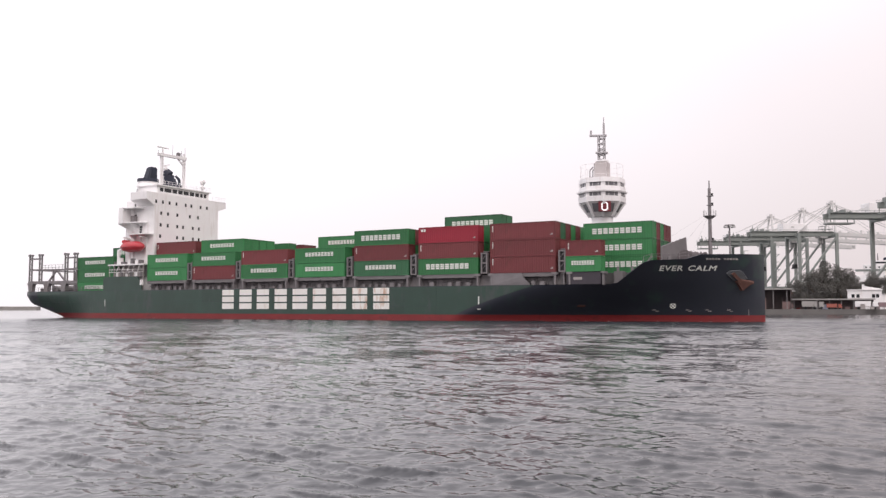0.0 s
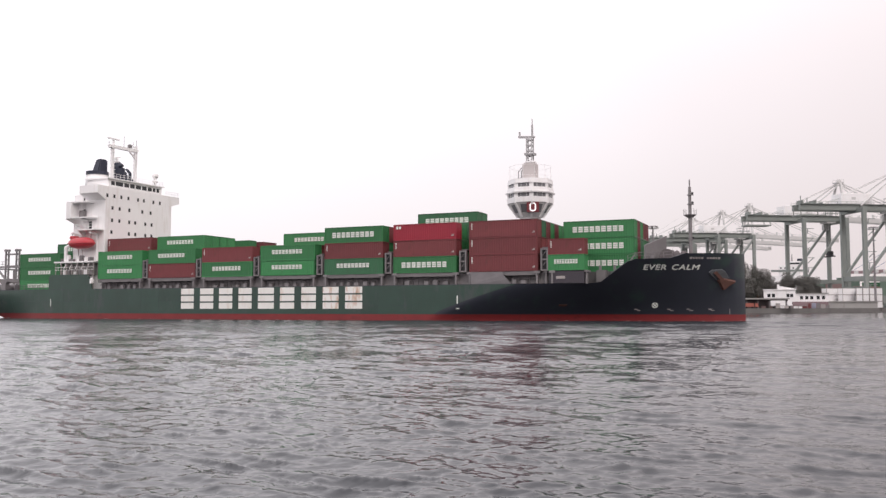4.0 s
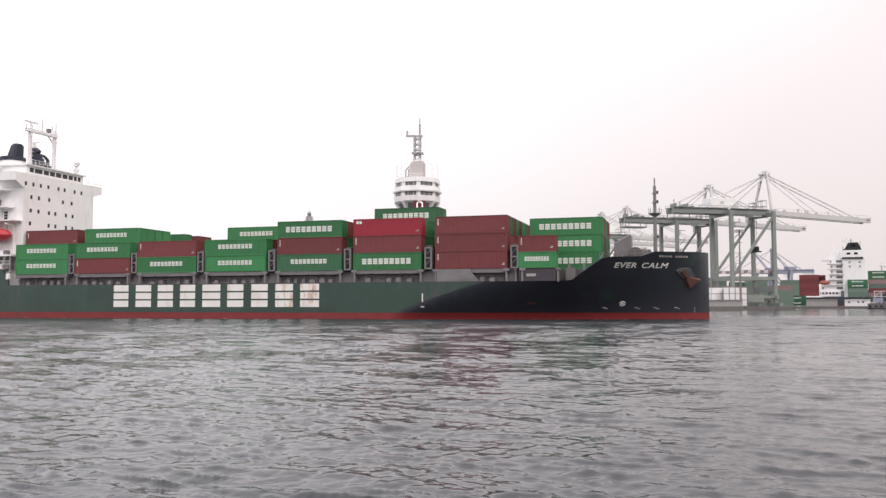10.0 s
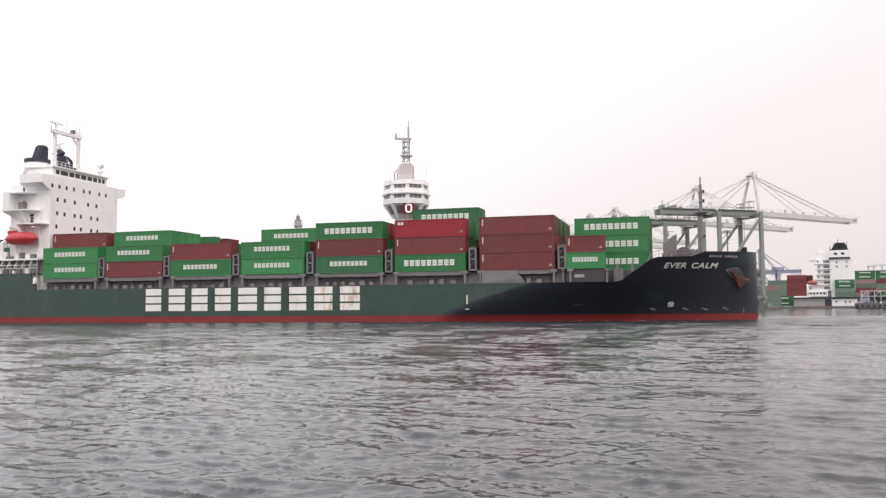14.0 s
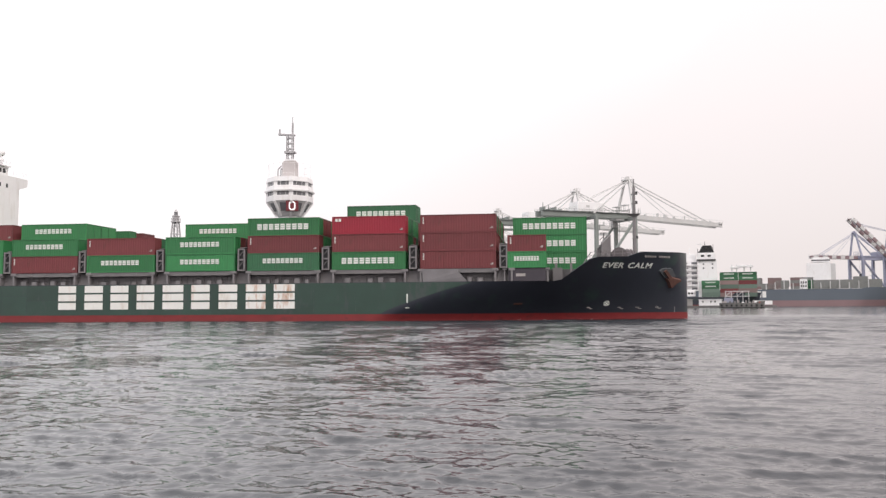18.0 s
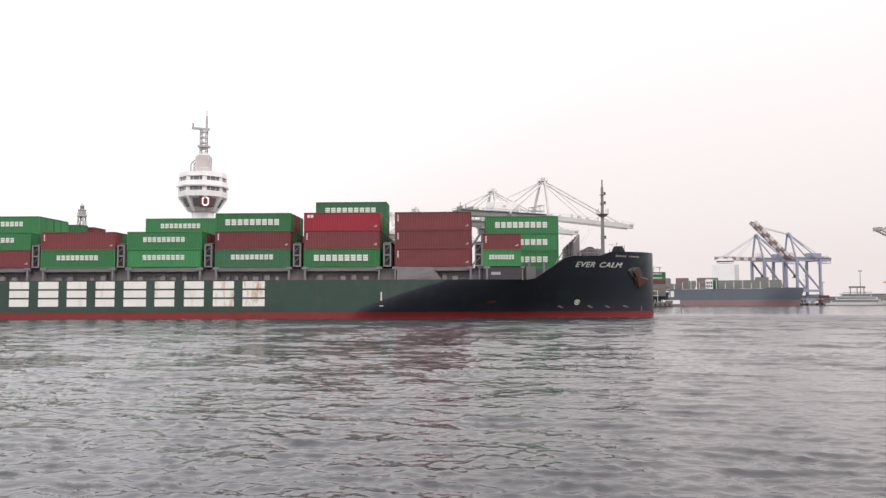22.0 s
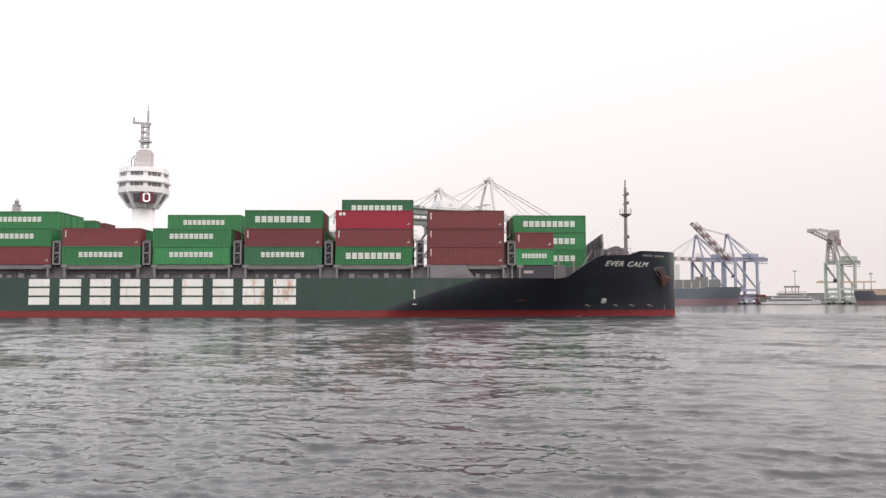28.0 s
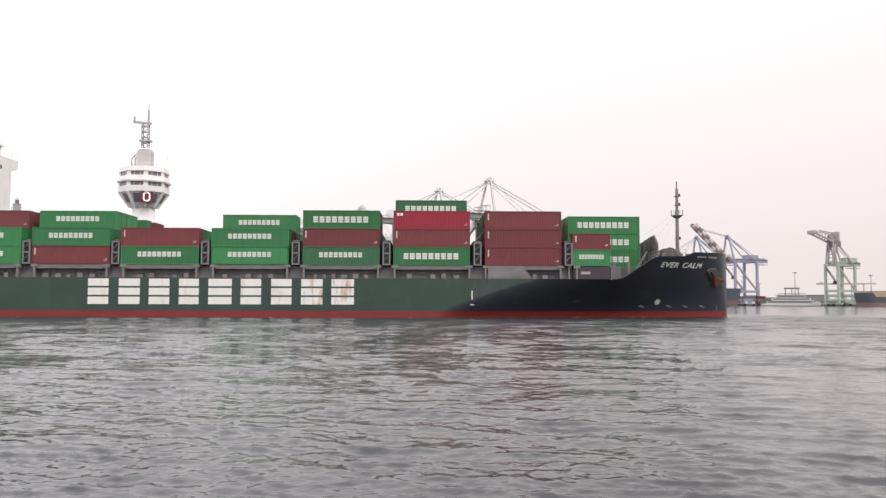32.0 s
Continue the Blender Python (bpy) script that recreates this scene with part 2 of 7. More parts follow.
def water_material():
    m = bpy.data.materials.new("harbour_water")
    m.use_nodes = True
    nt = m.node_tree
    b = nt.nodes["Principled BSDF"]
    b.inputs["Base Color"].default_value = (0.033, 0.0355, 0.041, 1)
    b.inputs["IOR"].default_value = 1.34
    tc = nt.nodes.new("ShaderNodeTexCoord")
    # finely ruffled close to the shore and again along the ship and beyond it
    away = nt.nodes.new("ShaderNodeVectorMath")
    away.operation = "LENGTH"
    nt.links.new(tc.outputs["Object"], away.inputs[0])
    ruffle = nt.nodes.new("ShaderNodeMapRange")
    for nm, v in (("From Min", 40.0), ("From Max", 110.0), ("To Min", 0.52), ("To Max", 0.6)):
        ruffle.inputs[nm].default_value = v
    nt.links.new(away.outputs["Value"], ruffle.inputs["Value"])
    lee = nt.nodes.new("ShaderNodeMapRange")
    for nm, v in (("From Min", 60.0), ("From Max", 170.0), ("To Min", 1.0), ("To Max", 2.7)):
        lee.inputs[nm].default_value = v
    nt.links.new(away.outputs["Value"], lee.inputs["Value"])
    # ripples too fine and far to see singly
    blur = nt.nodes.new("ShaderNodeMapRange")
    for nm, v in (("From Min", 45.0), ("From Max", 195.0), ("To Min", 0.06), ("To Max", 0.36)):
        blur.inputs[nm].default_value = v
    nt.links.new(away.outputs["Value"], blur.inputs["Value"])
    # the open basin behind the ship lies calmer
    basin = nt.nodes.new("ShaderNodeMapRange")
    for nm, v in (("From Min", 130.0), ("From Max", 210.0), ("To Min", 1.0), ("To Max", 0.25)):
        basin.inputs[nm].default_value = v
    nt.links.new(away.outputs["Value"], basin.inputs["Value"])
    matt = nt.nodes.new("ShaderNodeMath")
    matt.operation = "MULTIPLY"
    nt.links.new(blur.outputs[0], matt.inputs[0])
    nt.links.new(basin.outputs[0], matt.inputs[1])
    nt.links.new(matt.outputs[0], b.inputs["Roughness"])
    settled = nt.nodes.new("ShaderNodeMath")
    settled.operation = "MULTIPLY"
    nt.links.new(lee.outputs[0], settled.inputs[0])
    nt.links.new(basin.outputs[0], settled.inputs[1])
    both = nt.nodes.new("ShaderNodeMath")
    both.operation = "MULTIPLY"
    nt.links.new(ruffle.outputs[0], both.inputs[0])
    nt.links.new(settled.outputs[0], both.inputs[1])
    last = None
    for sc, dist, stretch, turn in ((1.6, 0.052, 1.4, -12), (4.6, 0.032, 1.2, 30), (13.0, 0.007, 1.2, -25)):
        mp = nt.nodes.new("ShaderNodeMapping")
        mp.inputs["Scale"].default_value, mp.inputs["Rotation"].default_value = (1 / stretch, 1, 1), (0, 0, radians(turn))
        nt.links.new(tc.outputs["Object"], mp.inputs["Vector"])
        n = nt.nodes.new("ShaderNodeTexNoise")
        n.inputs["Scale"].default_value, n.inputs["Detail"].default_value, n.inputs["Distortion"].default_value = sc, 1.5, 0.2
        nt.links.new(mp.outputs[0], n.inputs["Vector"])
        bn = nt.nodes.new("ShaderNodeBump")
        bn.inputs["Strength"].default_value = 1.0
        deep = nt.nodes.new("ShaderNodeMath")
        deep.operation = "MULTIPLY"
        deep.inputs[1].default_value = dist
        nt.links.new(both.outputs[0], deep.inputs[0])
        nt.links.new(deep.outputs[0], bn.inputs["Distance"])
        nt.links.new(n.outputs["Fac"], bn.inputs["Height"])
        if last:
            nt.links.new(last, bn.inputs["Normal"])
        last = bn.outputs[0]
    nt.links.new(last, b.inputs["Normal"])
    return m


WATER = water_material()


# ---- mesh helpers ----
def mesh_of(name, bm, mat, smooth=False):
    me = bpy.data.meshes.new(name)
    bm.to_mesh(me)
    bm.free()
    me.materials.append(mat)
    if smooth:
        me.polygons.foreach_set("use_smooth", [True] * len(me.polygons))
    return me


def part(name, bm, mat, parent, label="", smooth=False):
    """Links a bmesh (or a finished mesh) as one mesh object under a thing or part."""
    me = bm if isinstance(bm, bpy.types.Mesh) else mesh_of(name, bm, mat, smooth)
    ob = new(name, me)
    ob.parent = parent
    if label:
        tagged(ob, label)
    return ob


def thing(name, m, label, category, group="", kind="", bm=None, mat=None, smooth=False):
    ob = new(name, mesh_of(name, bm, mat, smooth) if bm else None)
    ob.matrix_basis = m
    return tagged(ob, label, category, group, kind)


def box(bm, x0, x1, y0, y1, z0, z1):
    v = [bm.verts.new(p) for p in ((x0, y0, z0), (x1, y0, z0), (x1, y1, z0), (x0, y1, z0), (x0, y0, z1), (x1, y0, z1), (x1, y1, z1), (x0, y1, z1))]
    for f in ((0, 3, 2, 1), (4, 5, 6, 7), (0, 1, 5, 4), (1, 2, 6, 5), (2, 3, 7, 6), (3, 0, 4, 7)):
        bm.faces.new([v[i] for i in f])
    return v


def bevel_box(bm, x0, x1, y0, y1, z0, z1, w=0.05):
    n = bmesh.new()
    box(n, x0, x1, y0, y1, z0, z1)
    bmesh.ops.bevel(n, geom=n.edges[:], offset=w, segments=2, affect="EDGES")
    me = bpy.data.meshes.new("tmp")
    n.to_mesh(me)
    n.free()
    bm.from_mesh(me)
    bpy.data.meshes.remove(me)


def tube(bm, a, b, r, n=6, r2=None):
    """A round bar from a to b."""
    a, b = Vector(a), Vector(b)
    d = (b - a).normalized()
    u = d.orthogonal().normalized()
    w = d.cross(u)
    rings = []
    for p, rr in ((a, r), (b, r if r2 is None else r2)):
        rings.append([bm.verts.new(p + rr * (math.cos(2 * math.pi * i / n) * u + math.sin(2 * math.pi * i / n) * w)) for i in range(n)])
    for i in range(n):
        j = (i + 1) % n
        bm.faces.new((rings[0][i], rings[0][j], rings[1][j], rings[1][i]))
    bm.faces.new(rings[0][::-1])
    bm.faces.new(rings[1])


def beam(bm, a, b, w, h=None):
    """A square bar from a to b."""
    a, b = Vector(a), Vector(b)
    d = (b - a).normalized()
    up = Vector((0, 0, 1)) if abs(d.z) < 0.95 else Vector((0, 1, 0))
    u = d.cross(up).normalized()
    k = u.cross(d).normalized()
    h = h or w
    rings = [[bm.verts.new(p + su * w / 2 * u + sk * h / 2 * k) for su, sk in ((-1, -1), (1, -1), (1, 1), (-1, 1))] for p in (a, b)]
    for i in range(4):
        j = (i + 1) % 4
        bm.faces.new((rings[0][i], rings[0][j], rings[1][j], rings[1][i]))
    bm.faces.new(rings[0][::-1])
    bm.faces.new(rings[1])


def made(fn, *args, **kw):
    bm = bmesh.new()
    fn(bm, *args, **kw)
    return bm


def around(az, d, z=0.0):
    """The place at that azimuth (degrees from the y axis, clockwise) and distance from the eye."""
    return Vector((d * math.sin(radians(az)), d * math.cos(radians(az)), z))


def height(el, d):
    return EYE + d * math.tan(radians(el))


# ---- water ----
WAVE_STEEP = 0.0042


def build_water():
    """One sheet to the horizon; near the eye it carries real wavelets, short-crested and sharp."""
    rows, r = [], 0.4
    while r < 7:
        rows.append(r)
        r *= 1.12
    while r < 205:
        rows.append(r)
        r += min(0.0062 * r, 0.24)
    while r < 4600:
        rows.append(r)
        r *= 1.06
    cols = np.radians(np.concatenate([np.linspace(-180, -68, 22)[:-1], np.linspace(-68, 38, 860)[:-1], np.linspace(38, 180, 26)]))
    rr, aa = np.meshgrid(np.array(rows), cols, indexing="ij")
    x0, y0 = rr * np.sin(aa), rr * np.cos(aa)
    x, y, z = x0.copy(), y0.copy(), np.zeros_like(x0)
    rng = np.random.default_rng(5)
    fade = np.clip((204 - rr) / 72, 0, 1) * np.clip(rr / 6, 0, 1)
    gust = 0.75 + 0.35 * np.sin(x0 * 0.11 + 1.3 * np.sin(y0 * 0.07)) * np.sin(y0 * 0.16 + 0.9 * np.sin(x0 * 0.05 + 2))
    calm = 1 - 0.35 * np.clip((rr - 32) / 50, 0, 1)      # the shortest ripples die out towards the fairway

    def kept(length, cx, cy):
        """Waves too short for the sheet's mesh fade out with distance."""
        along = np.abs(cx * np.sin(aa) + cy * np.cos(aa)) + 1e-3
        over = np.abs(cx * np.cos(aa) - cy * np.sin(aa)) + 1e-3
        return np.clip((length / along / np.minimum(0.0062 * rr, 0.24) - 1.6) / 2.2, 0, 1) * np.clip((length / over / (0.00216 * rr) - 2.0) / 2.5, 0, 1)

    for i in range(70):
        length = 0.24 * (1.0 / 0.24) ** (rng.random() ** 1.25) if i < 58 else rng.uniform(1.6, 4.5)
        ang = radians(90) + rng.uniform(-1.25, 1.25)
        k = 2 * math.pi / length
        amp = (WAVE_STEEP * (1.2 if length < 0.55 else 0.8) if i < 58 else WAVE_STEEP * 0.35) * length
        cx, cy = math.cos(ang), math.sin(ang)
        ph = k * (x0 * cx + y0 * cy) + rng.random() * 6.28 + 0.5 * np.sin(k * 0.21 * (x0 * cy - y0 * cx) + rng.random() * 6)
        a = amp * kept(length, cx, cy) * fade * (gust * calm if length < 1.5 else 1.0)
        z += a * np.cos(ph)
        x -= 0.85 * a * cx * np.sin(ph)
        y -= 0.85 * a * cy * np.sin(ph)
    # crisp meandering crests, leaning towards the shore
    for length, amp in ((5.2, 0.062), (3.4, 0.062), (2.0, 0.056), (1.1, 0.038), (0.6, 0.0225), (0.36, 0.014), (0.22, 0.0066)):
        field, power = np.zeros_like(x0), np.zeros_like(x0)
        for i in range(9):
            ln = length * 2 * rng.uniform(0.75, 1.3)
            ang = radians(90) + rng.uniform(-0.68, 0.68)
            k = 2 * math.pi / ln
            field += np.cos(k * (x0 * math.cos(ang) + y0 * math.sin(ang)) + rng.random() * 6.28) * 0.47
            ln2 = length * rng.uniform(4, 9)
            ang = rng.uniform(0, math.pi)
            power += np.cos(2 * math.pi / ln2 * (x0 * math.cos(ang) + y0 * math.sin(ang)) + rng.random() * 6.28) * 0.47
        a = amp * kept(length * 0.62, 0.25, 0.97) * fade * (np.clip((rr - 45) / 50, 0, 1) if length > 5 else np.clip((rr - 22) / 45, 0, 1) if length > 3 else np.clip((rr - 6) / 34, 0.15, 1) if length > 1.5 else np.clip((rr - 4) / 26, 0.15, 1) if length > 1 else calm) * np.clip(0.55 + 0.65 * power, 0.05, 1.6)
        z -= a * (np.sqrt(field ** 2 + 0.012) - 0.75)
        y -= 1.3 * a * np.exp(-(field / 0.33) ** 2)
    nr, nc = x.shape
    verts = np.stack([x, y, z], -1).reshape(-1, 3)
    i = np.arange(nr - 1)[:, None] * nc + np.arange(nc - 1)[None, :]
    quads = np.stack([i, i + nc, i + nc + 1, i + 1], -1).reshape(-1, 4)
    me = bpy.data.meshes.new("water")
    me.vertices.add(len(verts))
    me.vertices.foreach_set("co", verts.ravel().astype(np.float32))
    me.loops.add(quads.size)
    me.loops.foreach_set("vertex_index", quads.ravel().astype(np.int32))
    me.polygons.add(len(quads))
    me.polygons.foreach_set("loop_start", np.arange(0, quads.size, 4, dtype=np.int32))
    me.polygons.foreach_set("loop_total", np.full(len(quads), 4, dtype=np.int32))
    me.update(calc_edges=True)
    me.polygons.foreach_set("use_smooth", [True] * len(me.polygons))
    me.materials.append(WATER)
    ob = new("water", me)
    return tagged(ob, "grey rippled harbour water under an overcast sky", "water", kind="structure")


water = build_water()
MOVING = []          # everything that sails with the ship
SHIP_BASE = Vector((SHIP_X, SHIP_Y, 0))


def aboard(ob):
    MOVING.append((ob, ob.matrix_basis.copy()))
    return ob


# ---- the ship ----
ship = thing("container_ship", Matrix.Translation(SHIP_BASE), "dark green container ship with red boot topping, sailing past", "ship")
HB = 13.7


def deck_z(x):
    return float(np.interp(x, [-91, 61.8, 63.0, 67.6, 68.8, 73.6, 75.8, 84.2], [6.25, 6.2, 6.4, 9.6, 9.95, 10.1, 10.85, 11.0]))


def keel_z(x):
    return float(np.interp(x, [-88.4, -88.0, -87.3, -86, -82.1, -76, -70], [5.2, 4.4, 3.7, 3.0, 1.9, 0.0, -1.6]))


def half_breadth(x, z):
    """Fine entry at the waterline, full and flared at the deck."""
    if x > 0:
        xs = 33.0 + 2.3 * max(0.0, min(z, 7.0))
        u = max(0.0, (x - xs) / (84.0 - xs))
        u = u * u / (u + 0.07) if u > 0 else 0.0
        low = HB * (1 - u ** 0.86)
        u = max(0.0, (x - 46.0) / 39.5)
        high = HB * (1 - u ** 3.6)
        zd = float(np.interp(x, [30, 46, 62, 70, 78, 84], [5.4, 6.0, 7.0, 9.8, 10.9, 11.0]))
        hb = low + (high - low) * min(1.06, (max(z, 0) / zd)) ** 1.6
        if x > 81.5:
            hb *= math.sqrt(max(0.0, 1 - ((x - 81.5) / 2.5) ** 2))
        return max(0.05, min(hb, HB))
    v = max(0.0, (-62 - x) / 27)
    low = max(0.0, 1 - max(z, 0) / 5.5)
    corner = math.sqrt(max(0.0, 1 - max(0.0, (-85.5 - x) / 3.2) ** 2 * 0.6))
    return HB * (1 - 0.06 * v * v) * (1 - 0.40 * v * low ** 1.5) * (0.8 + 0.2 * corner)


def hull_strip(z_low, z_high, n, x_list):
    """Both sides of the hull between two heights (functions of x), closed at stem and stern."""
    bm = bmesh.new()
    for sgn in (-1, 1):
        grid = []
        for x in x_list:
            a, b = z_low(x), z_high(x)
            col = []
            for i in range(n + 1):
                z = a + (b - a) * i / n
                col.append(bm.verts.new((x, sgn * half_breadth(x, z), z)))
            grid.append(col)
        for c0, c1 in zip(grid, grid[1:]):
            for i in range(n):
                q = (c0[i], c1[i], c1[i + 1], c0[i + 1])
                if (q[3].co - q[0].co).length < 1e-4 and (q[2].co - q[1].co).length < 1e-4:
                    continue
                bm.faces.new(q if sgn < 0 else q[::-1])
    bmesh.ops.remove_doubles(bm, verts=bm.verts[:], dist=1e-3)
    return bm


XS = sorted(set(list(np.linspace(-88.4, -62, 24)) + list(np.linspace(-62, 10, 20)) + list(np.linspace(10, 84, 62)) + [61.8, 63.0, 67.6, 68.8, 73.6, 75.8, 82.5, 83.3, 83.7]))
part("hull_side", hull_strip(lambda x: max(1.08, keel_z(x)), deck_z, 16, XS), HULL_GREEN, ship, "weathered dark green hull plating", True)
part("boot_topping", hull_strip(lambda x: min(1.08, max(-1.5, keel_z(x))), lambda x: 1.08, 4, XS), HULL_RED, ship, "red boot topping at the waterline", True)


def transom():
    bm = bmesh.new()
    zs = np.linspace(keel_z(-88.4), 6.25, 8)
    l = [bm.verts.new((-88.4, -half_breadth(-88.4, z), z)) for z in zs]
    r = [bm.verts.new((-88.4, half_breadth(-88.4, z), z)) for z in zs]
    for i in range(7):
        bm.faces.new((l[i], l[i + 1], r[i + 1], r[i]))
    # the counter under the stern
    xs = [x for x in XS if x <= -70]
    lo = [(bm.verts.new((x, -half_breadth(x, keel_z(x)), keel_z(x))), bm.verts.new((x, half_breadth(x, keel_z(x)), keel_z(x)))) for x in xs]
    for a, b in zip(lo, lo[1:]):
        bm.faces.new((a[0], a[1], b[1], b[0]))
    return bm


part("transom", transom(), HULL_GREEN, ship)


def deck_plate():
    bm = bmesh.new()
    cols = [(bm.verts.new((x, -max(0.02, half_breadth(x, z) - 0.12), z)), bm.verts.new((x, max(0.02, half_breadth(x, z) - 0.12), z))) for x, z in ((x, deck_z(x) - (0.06 if x < 62 else 1.0)) for x in XS)]
    for a, b in zip(cols, cols[1:]):
        bm.faces.new((a[0], b[0], b[1], a[1]))
    return bm


part("deck", deck_plate(), DECK_GREY, ship, "grey steel main deck")
for sgn in (-1, 1):
    bm = bmesh.new()
    prof = [(-58.6, 6.2), (-45.9, 6.2), (-46.0, 7.6), (-46.7, 8.3), (-47.3, 9.35), (-58.0, 9.4), (-58.6, 8.9)]
    ring = [[bm.verts.new((x, sgn * (HB + 0.02 - d), z)) for x, z in prof] for d in (0, 0.25)]
    bm.faces.new(ring[0] if sgn < 0 else ring[0][::-1])
    bm.faces.new(ring[1][::-1] if sgn < 0 else ring[1])
    for i in range(len(prof)):
        j = (i + 1) % len(prof)
        bm.faces.new((ring[0][i], ring[1][i], ring[1][j], ring[0][j]) if sgn < 0 else (ring[0][j], ring[1][j], ring[1][i], ring[0][i]))
    part("bulwark", bm, LIT_GREEN, ship)


def on_hull(x, z, lift=0.06, sgn=-1):
    """A place just proud of the hull's side and the outward normal there."""
    p = Vector((x, sgn * half_breadth(x, z), z))
    e = 0.3
    dx = Vector((x + e, sgn * half_breadth(x + e, z), z)) - p
    dz = Vector((x, sgn * half_breadth(x, z + e), z + e)) - p
    n = dx.cross(dz).normalized() * (1 if sgn < 0 else -1)
    return p + n * lift, n


def hull_patch(x0, x1, z0, z1, lift=0.06, n=3, slant=0.0):
    """A thin plate that follows the hull's side."""
    bm = bmesh.new()
    k = [[(on_hull(x0 + (x1 - x0) * i / n + slant * (j / n), z0 + (z1 - z0) * j / n, l)[0]) for i in range(n + 1) for j in range(n + 1)] for l in (0.0, lift)]
    f = [bm.verts.new(p) for p in k[1]]
    b = [bm.verts.new(p) for p in k[0]]
    at = lambda i, j: i * (n + 1) + j
    for i in range(n):
        for j in range(n):
            bm.faces.new((f[at(i, j)], f[at(i + 1, j)], f[at(i + 1, j + 1)], f[at(i, j + 1)]))
    rim = [at(i, 0) for i in range(n + 1)] + [at(n, j) for j in range(1, n + 1)] + [at(i, n) for i in range(n - 1, -1, -1)] + [at(0, j) for j in range(n - 1, 0, -1)]
    for a, c in zip(rim, rim[1:] + rim[:1]):
        bm.faces.new((b[a], b[c], f[c], f[a]))
    return bm


# nine plain white blocks along the side, each of three broad bars, some streaked with rust
def barred_block(x0, x1, z0, z1, y):
    h = z1 - z0
    bm = bmesh.new()
    for c, d in ((0, 0.29), (0.36, 0.64), (0.71, 1)):
        box(bm, x0, x1, y - 0.04, y + 0.02, z0 + c * h, z0 + d * h)
    return bm


for k, (a, b) in enumerate(((155, 194), (209, 249), (262, 301), (315, 353), (367, 411), (424, 463), (478, 517), (531, 572), (585, 628))):
    x0, x1 = -21.79 + (a - 155) * 0.08839, -21.79 + (b - 155) * 0.08839
    part("block_mark", barred_block(x0 + 0.1, x1 - 0.15, 2.05, 6.05, -HB), LETTER_RUST if k in (5, 7, 8) else LETTER, ship, "white painted block with rust runs" if k in (5, 7, 8) else "white painted block")

# ---- deck cargo structure ----
BAYS = [("Z", -44.6), ("A", -30.75), ("B", -16.85), ("C", -2.72), ("D", 11.65), ("E", 26.0), ("F", 40.6), ("G", 55.1)]
TIER0, TIER = 8.32, 2.896
L40, W, L20 = 12.19, 2.438, 6.06


def hatch(x0, x1):
    bm = bmesh.new()
    box(bm, x0, x1, -12.2, 12.2, 6.1, 7.55)
    for y in (-12.2, 12.2):
        s = -0.16 if y < 0 else 0.16
        k = x0 + 0.4
        while k < x1:
            box(bm, k, k + 0.12, min(y, y + s), max(y, y + s), 6.2, 7.5)
            k += 1.0
        box(bm, x0, x1, min(y, y + 2 * s), max(y, y + 2 * s), 7.0, 7.12)
    box(bm, x0 + 0.1, x1 - 0.1, -13.3, 13.3, 7.62, 8.28)
    for k in range(5):
        a = x0 + 0.9 + k * (x1 - x0 - 1.8) / 4
        box(bm, a - 0.25, a + 0.25, -13.36, -13.3, 7.7, 8.2)
    return bm


def hatch_boxes(x0, seed):
    rng = random.Random(seed)
    k = x0 + 1.5 + rng.random()
    while k < x0 + 10.5:
        w = 0.5 + 0.5 * rng.random()
        part("deck_locker", made(bevel_box, k, k + w, -13.1, -12.45, 6.15, 6.7 + 0.3 * rng.random(), 0.04), DECK_GREY if rng.random() < 0.35 else STEEL_GREY, ship)
        k += w + 0.7 + rng.choice((0.2, 0.4, 2.2))


def lashing_bridge():
    """Cross-deck lashing bridge in a gap between bays; origin at the gap's middle, deck height."""
    e = new("lashing_bridge")
    for y in (-13.0, 13.0):
        for x in (-1.45, 1.15):
            bm = bmesh.new()
            box(bm, x, x + 0.3, y - 0.45, y + 0.45, 0, 1.75)
            box(bm, x - 0.35, x + 0.65, y - 0.5, y + 0.5, 1.7, 2.1)
            part("pedestal", bm, STEEL_GREY, e)
        bm = bmesh.new()
        for x in (-0.62, 0.40):
            box(bm, x, x + 0.22, y - 0.45, y + 0.45, 2.1, 5.8)
        for z in (2.1, 3.85, 5.55):
            box(bm, -0.40, 0.40, y - 0.4, y + 0.4, z, z + 0.24)
        part("post", bm, STEEL_GREY, e)
        part("end_plate", made(box, -1.4, 1.4, y * 0.94 - 0.08, y * 0.94 + 0.08, 0, 1.9), STEEL_GREY, e)
        # added dark plate that stands for the shade in the post's open slots
        part("slot_back", made(box, -0.40, 0.40, y - 0.1, y + 0.1, 2.34, 5.55), DARK, e)
        for z in (2.9, 4.6):
            part("lashing_rod", made(tube, (-0.3, y * 1.03, z), (0.3, y * 1.03, z + 0.7), 0.05), STEEL_GREY, e)
    bm = bmesh.new()
    for z in (2.15, 5.95):
        box(bm, -0.6, 0.6, -12.5, 12.5, z, z + 0.12)
    for y in np.arange(-10.0, 10.1, 2.5):
        box(bm, -0.55, -0.35, y - 0.1, y + 0.1, 0, 6.0)
        box(bm, 0.35, 0.55, y - 0.1, y + 0.1, 0, 6.0)
    part("walkway", bm, STEEL_GREY, e)
    return e


